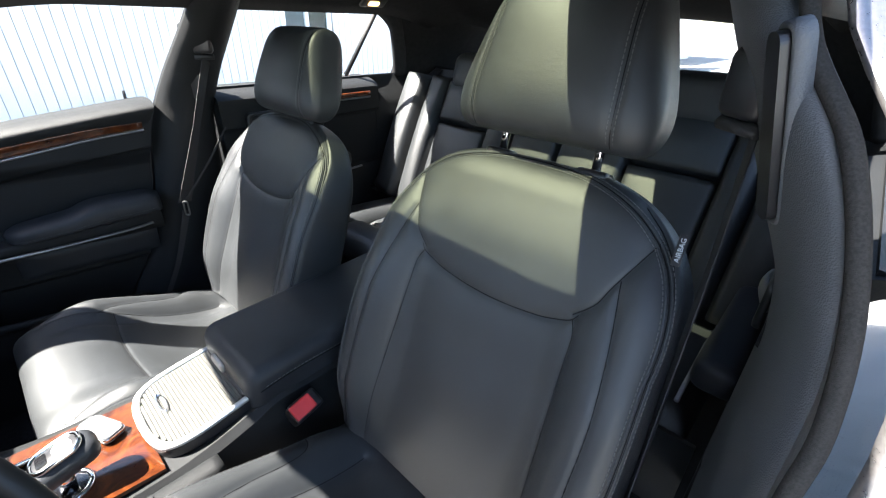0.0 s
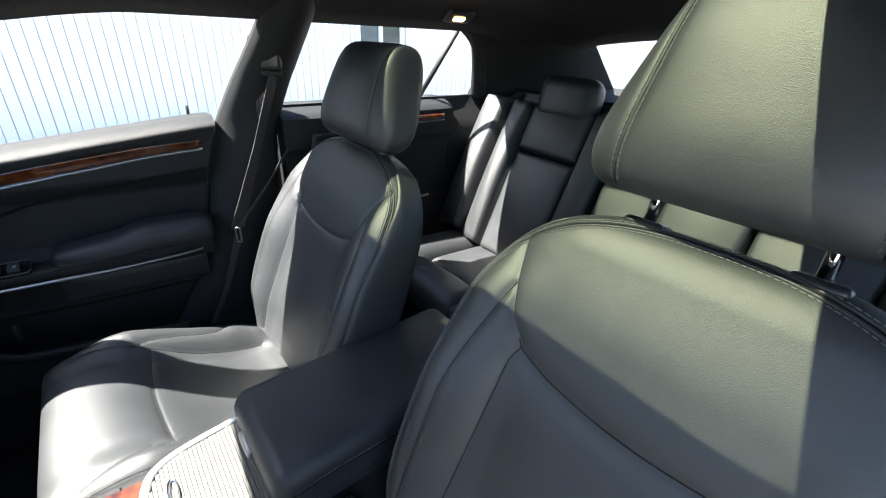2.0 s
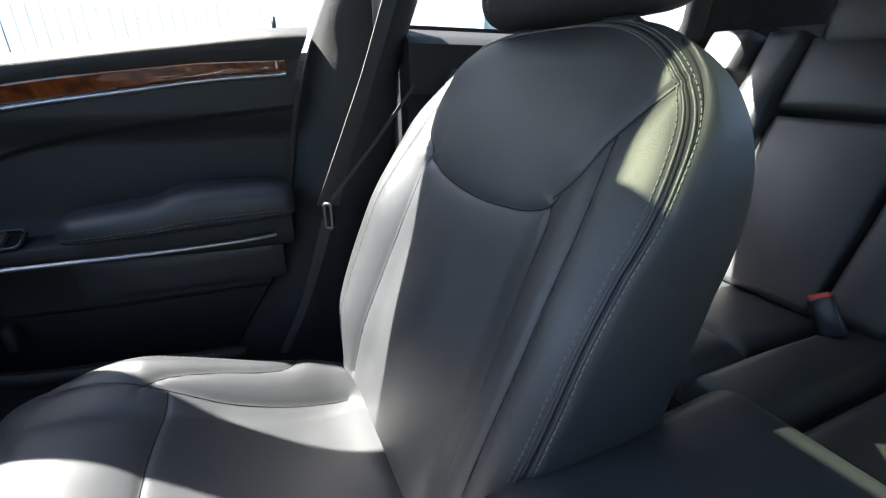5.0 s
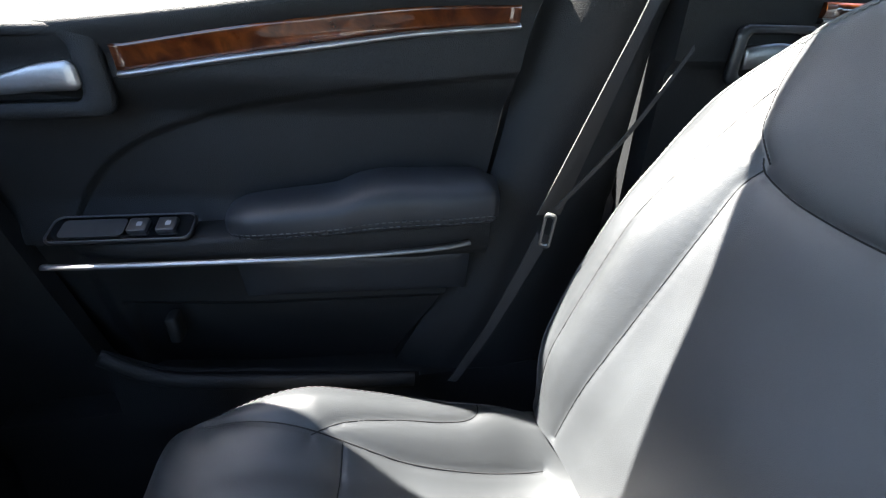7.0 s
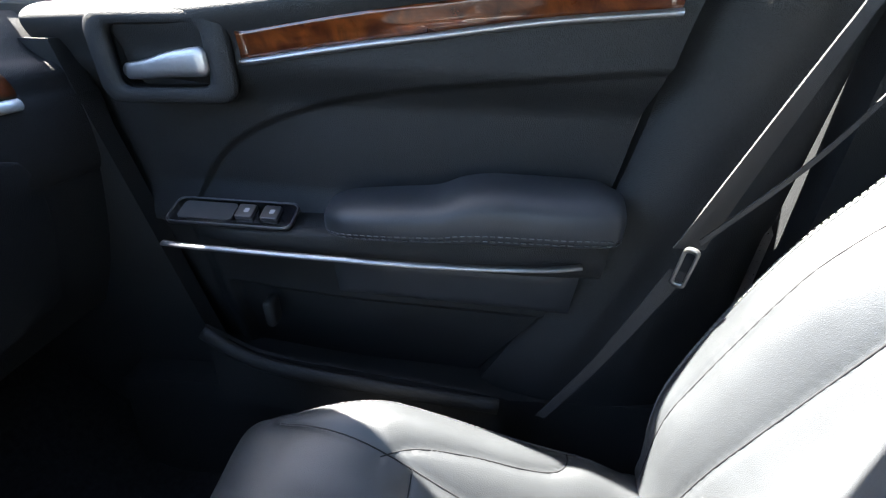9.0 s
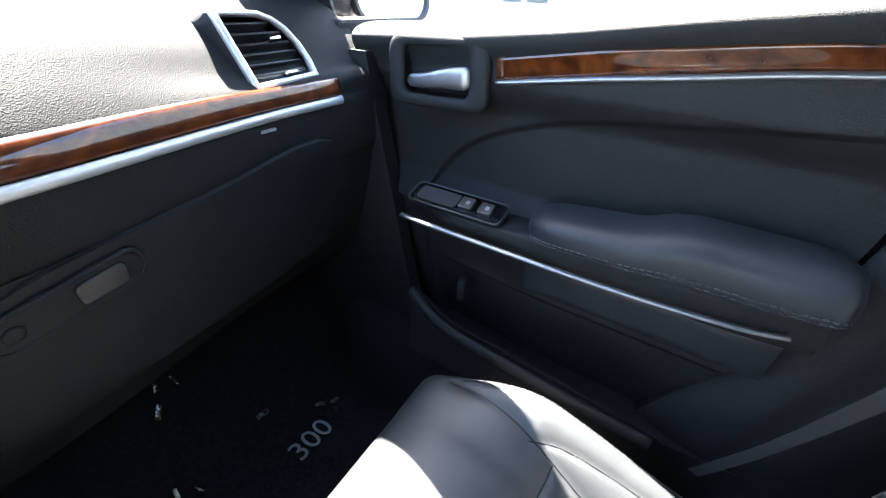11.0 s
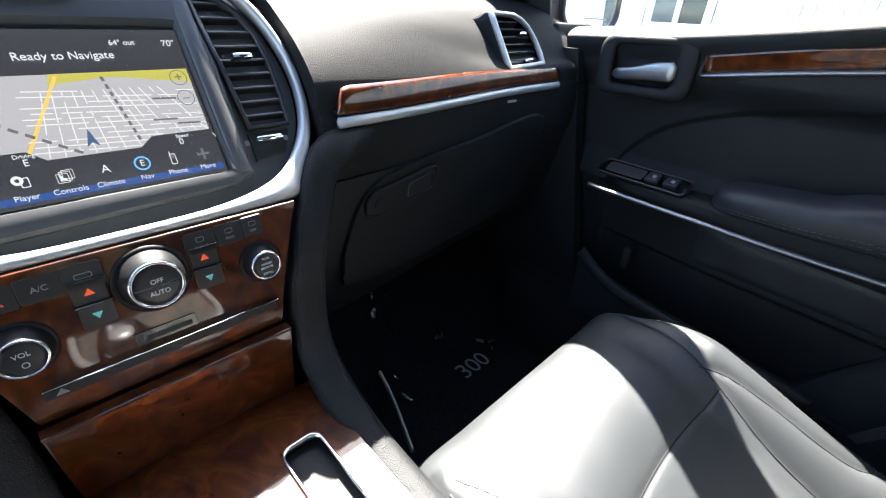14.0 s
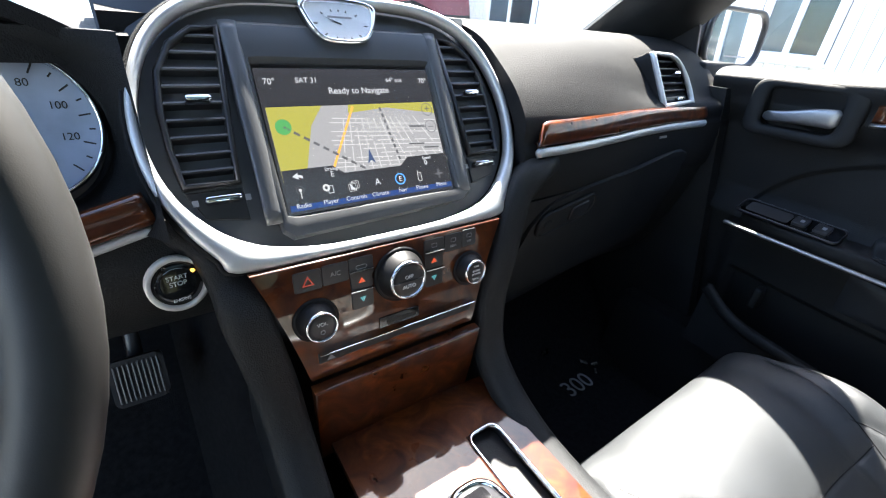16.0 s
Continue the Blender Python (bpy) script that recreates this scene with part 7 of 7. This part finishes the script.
# ---------------------------------------------------------------- outside
ground = part("ground", box((0, 0, GROUND - 0.05), (600, 600, 0.1), 0), ASPHALT)
tagged(ground, "grey sunlit asphalt yard", "ground", kind="structure")
WX = 5.0
# Backing is a darker grey so that the gaps between planks read as shaded.
wall = part("wall_building", box((WX + 0.1, -2, 2.6), (0.1, 28, 5.2), 0), material("shadow_grey_sheathing", (0.2, 0.21, 0.22), 0.8, bump=0.1))
tagged(wall, "pale blue-white building wall clad in vertical siding", "wall", kind="structure")
WINS = ((1.76, 2.3, 0.96, 2.1), (-3.45, -2.8, 0.95, 2.2), (5.4, 6.4, 0.86, 2.1), (-7.8, -7.05, 1.15, 2.3))
pm = bpy.data.meshes.new("plank")
pb = box((0, 0, 0), (0.03, 0.09, 1.0), 0.004, 1)
pb.to_mesh(pm)
pb.free()
pm.materials.append(SIDING)


def plank(y, z0, z1):
    o = new("plank", pm)
    o.parent = wall
    o.location, o.scale = (WX + 0.052, y, (z0 + z1) / 2), (1, 1, z1 - z0)


for k in range(250):
    y = -12 + 0.0955 * k
    cut = [w for w in WINS if w[0] - 0.06 < y < w[1] + 0.06]
    if cut:
        plank(y, 0.15, cut[0][2] - 0.05)
        plank(y, cut[0][3] + 0.05, 5.1)
    else:
        plank(y, 0.15, 5.1)
ridge = [(WX + (0.035 if k % 4 in (0, 1) else 0.05), -16 + 0.0955 * (k // 4) + (0, 0.0875, 0.0875, 0.0955)[k % 4]) for k in range(4 * 41)]
far = mesh("far_siding", [(x, y, z) for x, y in ridge for z in (0.15, 5.1)], [(2 * k, 2 * k + 1, 2 * k + 3, 2 * k + 2) for k in range(len(ridge) - 1)], SIDING, wall, "", False)
far["kind"] = "stuff"
for k, (a, b, c, d) in enumerate(WINS):
    w = thing(f"window_{k + 5}", (WX, (a + b) / 2, c), "white framed sliding window in the siding", "window", kind="structure")
    WP_ = Plane((WX + 0.04, (a + b) / 2, (c + d) / 2), (0, -1, 0), (0, 0, 1))
    hw_, hh_ = (b - a) / 2, (d - c) / 2
    mesh("window_frame", *ring(WP_, round_rect(hw_ + 0.05, hh_ + 0.05, 0.005, 2), round_rect(hw_ - 0.02, hh_ - 0.02, 0.004, 2), 0.06), TRIM_WHITE, w, "", False)
    for s_ in (-1, 1):
        part("pane", plate(WP_, [(s_ * hw_ / 2 - hw_ / 2 + 0.02, -hh_), (s_ * hw_ / 2 + hw_ / 2 - 0.02, -hh_), (s_ * hw_ / 2 + hw_ / 2 - 0.02, hh_), (s_ * hw_ / 2 - hw_ / 2 + 0.02, hh_)], 0.006, 0, 0.012 + 0.006 * s_), TINT, w)
    part("mullion", plate(WP_, [(-0.025, -hh_), (0.025, -hh_), (0.025, hh_), (-0.025, hh_)], 0.04, 0.004, 0.01), TRIM_WHITE, w)
    part("window_sill", box((WX - 0.01, (a + b) / 2, c - 0.06), (0.09, b - a + 0.16, 0.035), 0.006), TRIM_WHITE, w)
    # Flat grey-blue panel behind the panes; the room's dimness is put into its colour.
    part("room_shade_panel", plate(WP_, [(-hw_, -hh_), (hw_, -hh_), (hw_, hh_), (-hw_, hh_)], 0.004, 0, 0.004), material("painted_room_dimness", (0.22, 0.26, 0.3), 0.7, var=0.4, scale=2.5, bump=0), w)
ft = part("wall_footing", box((WX + 0.06, -2, 0.08), (0.2, 28, 0.16), 0.01), material("concrete", (0.3, 0.3, 0.29), 0.85, var=0.2, scale=8, bump=0.5, bump_scale=60))
tagged(ft, "concrete footing under the siding", "footing", kind="structure")


def shed(at, size, label, name="warehouse"):
    s = thing(name, at, label, "building")
    x, y, z = at
    w, d, h = size
    part("wall", box((x, y, h / 2), (w, d, h), 0.02), SIDING, s)
    part("roof", box((x, y, h + 0.15), (w + 0.4, d + 0.4, 0.25), 0.05), TRIM_WHITE, s)
    for k in range(int(w / 2.5)):
        xk = x - w / 2 + 1.2 + 2.5 * k
        wn_ = part("window", box((xk, y + d / 2 + 0.01, h * 0.62), (1.0, 0.05, 1.0), 0.01), TRIM_WHITE, s)
        part("pane", box((xk, y + d / 2 + 0.04, h * 0.62), (0.86, 0.02, 0.86), 0), TINT, wn_)
    return s


shed((13.2, -19.5, 0), (15, 6, 3.4), "long white warehouse behind the yard")
shed((-9, -26, 0), (14, 6, 3.0), "low white building across the yard")
shed((-4, 26, 0), (26, 6, 3.2), "white building in front of the yard")
pole = thing("utility_pole", (6.4, -13.5, 0), "weathered grey utility pole", "pole")
mesh("pole_shaft", *tube([(6.4, -13.5, 0), (6.4, -13.5, 3), (6.42, -13.5, 6)], 0.12), material("grey_wood", (0.3, 0.28, 0.26), 0.9, bump=0.6), pole)
part("cross_arm", box((6.4, -13.5, 5.4), (1.8, 0.1, 0.12), 0.02), bpy.data.materials["grey_wood"], pole)


def tree(at, h, seed):
    t = thing("tree", at, "leafy green tree beyond the yard", "tree", "trees")
    rnd = random.Random(seed)
    o = Vector(at)
    bark = bpy.data.materials.get("bark") or material("bark", (0.12, 0.09, 0.06), 0.9, bump=1.0)
    leaf = bpy.data.materials.get("leaves") or material("leaves", (0.07, 0.13, 0.03), 0.6, var=0.5, scale=3, bump=0)
    bm = bmesh.new()
    add_to(bm, tube([o, o + Vector((0.05, 0, h * 0.3)), o + Vector((0, 0.05, h * 0.6))], 0.09, seg=8))
    tips = []
    for k in range(9):
        a, z = rnd.uniform(0, 6.28), rnd.uniform(0.25, 0.6) * h
        tip = o + Vector((math.cos(a) * h * 0.25, math.sin(a) * h * 0.25, z + h * rnd.uniform(0.1, 0.35)))
        tips.append(tip)
        add_to(bm, tube([o + Vector((0, 0, z)), (o + Vector((0, 0, z)) + tip) / 2 + Vector((0, 0, 0.05)), tip], 0.03, seg=6))
    part("trunk", bm, bark, t)
    verts, faces = [], []
    for k in range(2600):
        c = rnd.choice(tips) + Vector((rnd.gauss(0, h * 0.09), rnd.gauss(0, h * 0.09), rnd.gauss(0, h * 0.07)))
        a, b = Vector((rnd.gauss(0, 1), rnd.gauss(0, 1), rnd.gauss(0, 1))).normalized() * 0.06, Vector((rnd.gauss(0, 1), rnd.gauss(0, 1), rnd.gauss(0, 1))).normalized() * 0.035
        i = len(verts)
        verts += [c - a, c + b, c + a, c - b]
        faces.append((i, i + 1, i + 2, i + 3))
    mesh("crown", verts, faces, leaf, t)
    return t


tree((5.45, -15.2, 0), 1.15, 1)
tree((-2.0, -20, 0), 3.4, 2)


def parked_car(at, heading, paint, label, tall=1.45, long=4.5):
    c = thing("parked_car", at, label, "car", "parked cars")
    M = Matrix.Translation(at) @ pose(0, 0, 0, 0, 0, heading)
    prof = [(-long / 2, 0.35), (-long / 2, 0.75), (-long * 0.44, 0.95), (-long * 0.3, 1.0), (-long * 0.16, tall), (long * 0.12, tall), (long * 0.28, 0.98), (long * 0.45, 0.85), (long / 2, 0.65), (long / 2, 0.35)]
    pts = [(p.x, p.y) for p in spline([(a, b, 0) for a, b in prof], 4)]

    def body(u, v):
        i = min(int(v * (len(pts) - 1)), len(pts) - 1)
        y, z = pts[i]
        narrow = 1 - 0.22 * smooth_step(0.95, tall, z)
        return M @ Vector((u * 0.88 * narrow, y, z - 0.03 * u * u))
    mesh("body", *sheet(body, L(-1, 1, 13), L(0, 1, len(pts))), paint, c)
    for sx in (-1, 1):
        side = bmesh.new()
        vs = [side.verts.new(M @ Vector((sx * 0.88 * (1 - 0.22 * smooth_step(0.95, tall, z)), y, z - 0.03))) for y, z in pts]
        side.faces.new(vs)
        part("body_side", side, paint, c)
        gl_ = plate(Plane(M @ Vector((sx * 0.82, -0.1, 1.17)), M.to_3x3() @ Vector((0, -sx, 0)), M.to_3x3() @ Vector((-sx * 0.35, 0, 1))), round_rect(0.9, 0.15, 0.1, 4), 0.012, 0.003)
        part("side_window", gl_, PIANO, c)
        for y in (-long * 0.3, long * 0.31):
            WPp = Plane(M @ Vector((sx * 0.80, y, 0.33)), M.to_3x3() @ Vector((0, sx, 0)), (0, 0, 1))
            wh = mesh("wheel", *lathe(WPp, [(0.33, -0.1), (0.33, 0.08), (0.29, 0.1), (0.22, 0.1)], 0, 0, 28), RUBBER, c)
            mesh("rim", *lathe(WPp, [(0.22, 0.1), (0.2, 0.085), (0.05, 0.1)], 0, 0, 24), SILVER, wh)
    for y0, z0, y1, z1 in ((-long * 0.285, 1.03, -long * 0.175, tall - 0.05), (long * 0.265, 1.01, long * 0.14, tall - 0.05)):
        b = bmesh.new()
        b.faces.new([b.verts.new(M @ Vector(q)) for q in ((-0.72, y0, z0 + 0.015), (0.72, y0, z0 + 0.015), (0.6, y1, z1 + 0.015), (-0.6, y1, z1 + 0.015))])
        ob = part("screen", b, PIANO, c)
        md = ob.modifiers.new("thick", "SOLIDIFY")
        md.thickness = 0.012
    for sx in (-1, 1):
        part("headlight", box(M @ Vector((sx * 0.66, long / 2 - 0.06, 0.68)), (0.3, 0.12, 0.14), 0.04, 3, pose(0, 0, 0, 0, 0, heading)), TINT, c)
        part("tail_light", box(M @ Vector((sx * 0.66, -long / 2 + 0.04, 0.78)), (0.3, 0.1, 0.16), 0.03, 3, pose(0, 0, 0, 0, 0, heading)), RED, c)
    return c


MAROON = material("maroon_paint", (0.22, 0.05, 0.07), 0.25, 0.3, var=0.08, coat=1.0, bump=0)
RED_PAINT = material("red_paint", (0.45, 0.03, 0.03), 0.25, 0.1, var=0.08, coat=1.0, bump=0)
SILVER_PAINT = material("pale_silver_paint", (0.55, 0.55, 0.56), 0.3, 0.6, var=0.05, coat=1.0, bump=0)
parked_car((4.0, 7.6, 0), 100, MAROON, "maroon van parked beyond the windscreen", 1.75, 4.9)
parked_car((-0.4, 7.2, 0), 60, SILVER_PAINT, "silver car parked beyond the windscreen")
parked_car((-1.6, -11.5, 0), 20, RED_PAINT, "red car parked behind in the yard")
# bonnet of this car
bn = slab("bonnet", lambda u, v: Vector((u * (0.8 - 0.06 * v), 1.2 + 1.1 * v, 0.955 - 0.03 * v - 0.1 * v * v - 0.05 * u * u)), L(-1, 1, 16), L(0, 1, 14), CAR_PAINT, None, -0.01, label="silver grey bonnet ahead of the windscreen", kind="structure")
tagged(bn, category="car body")
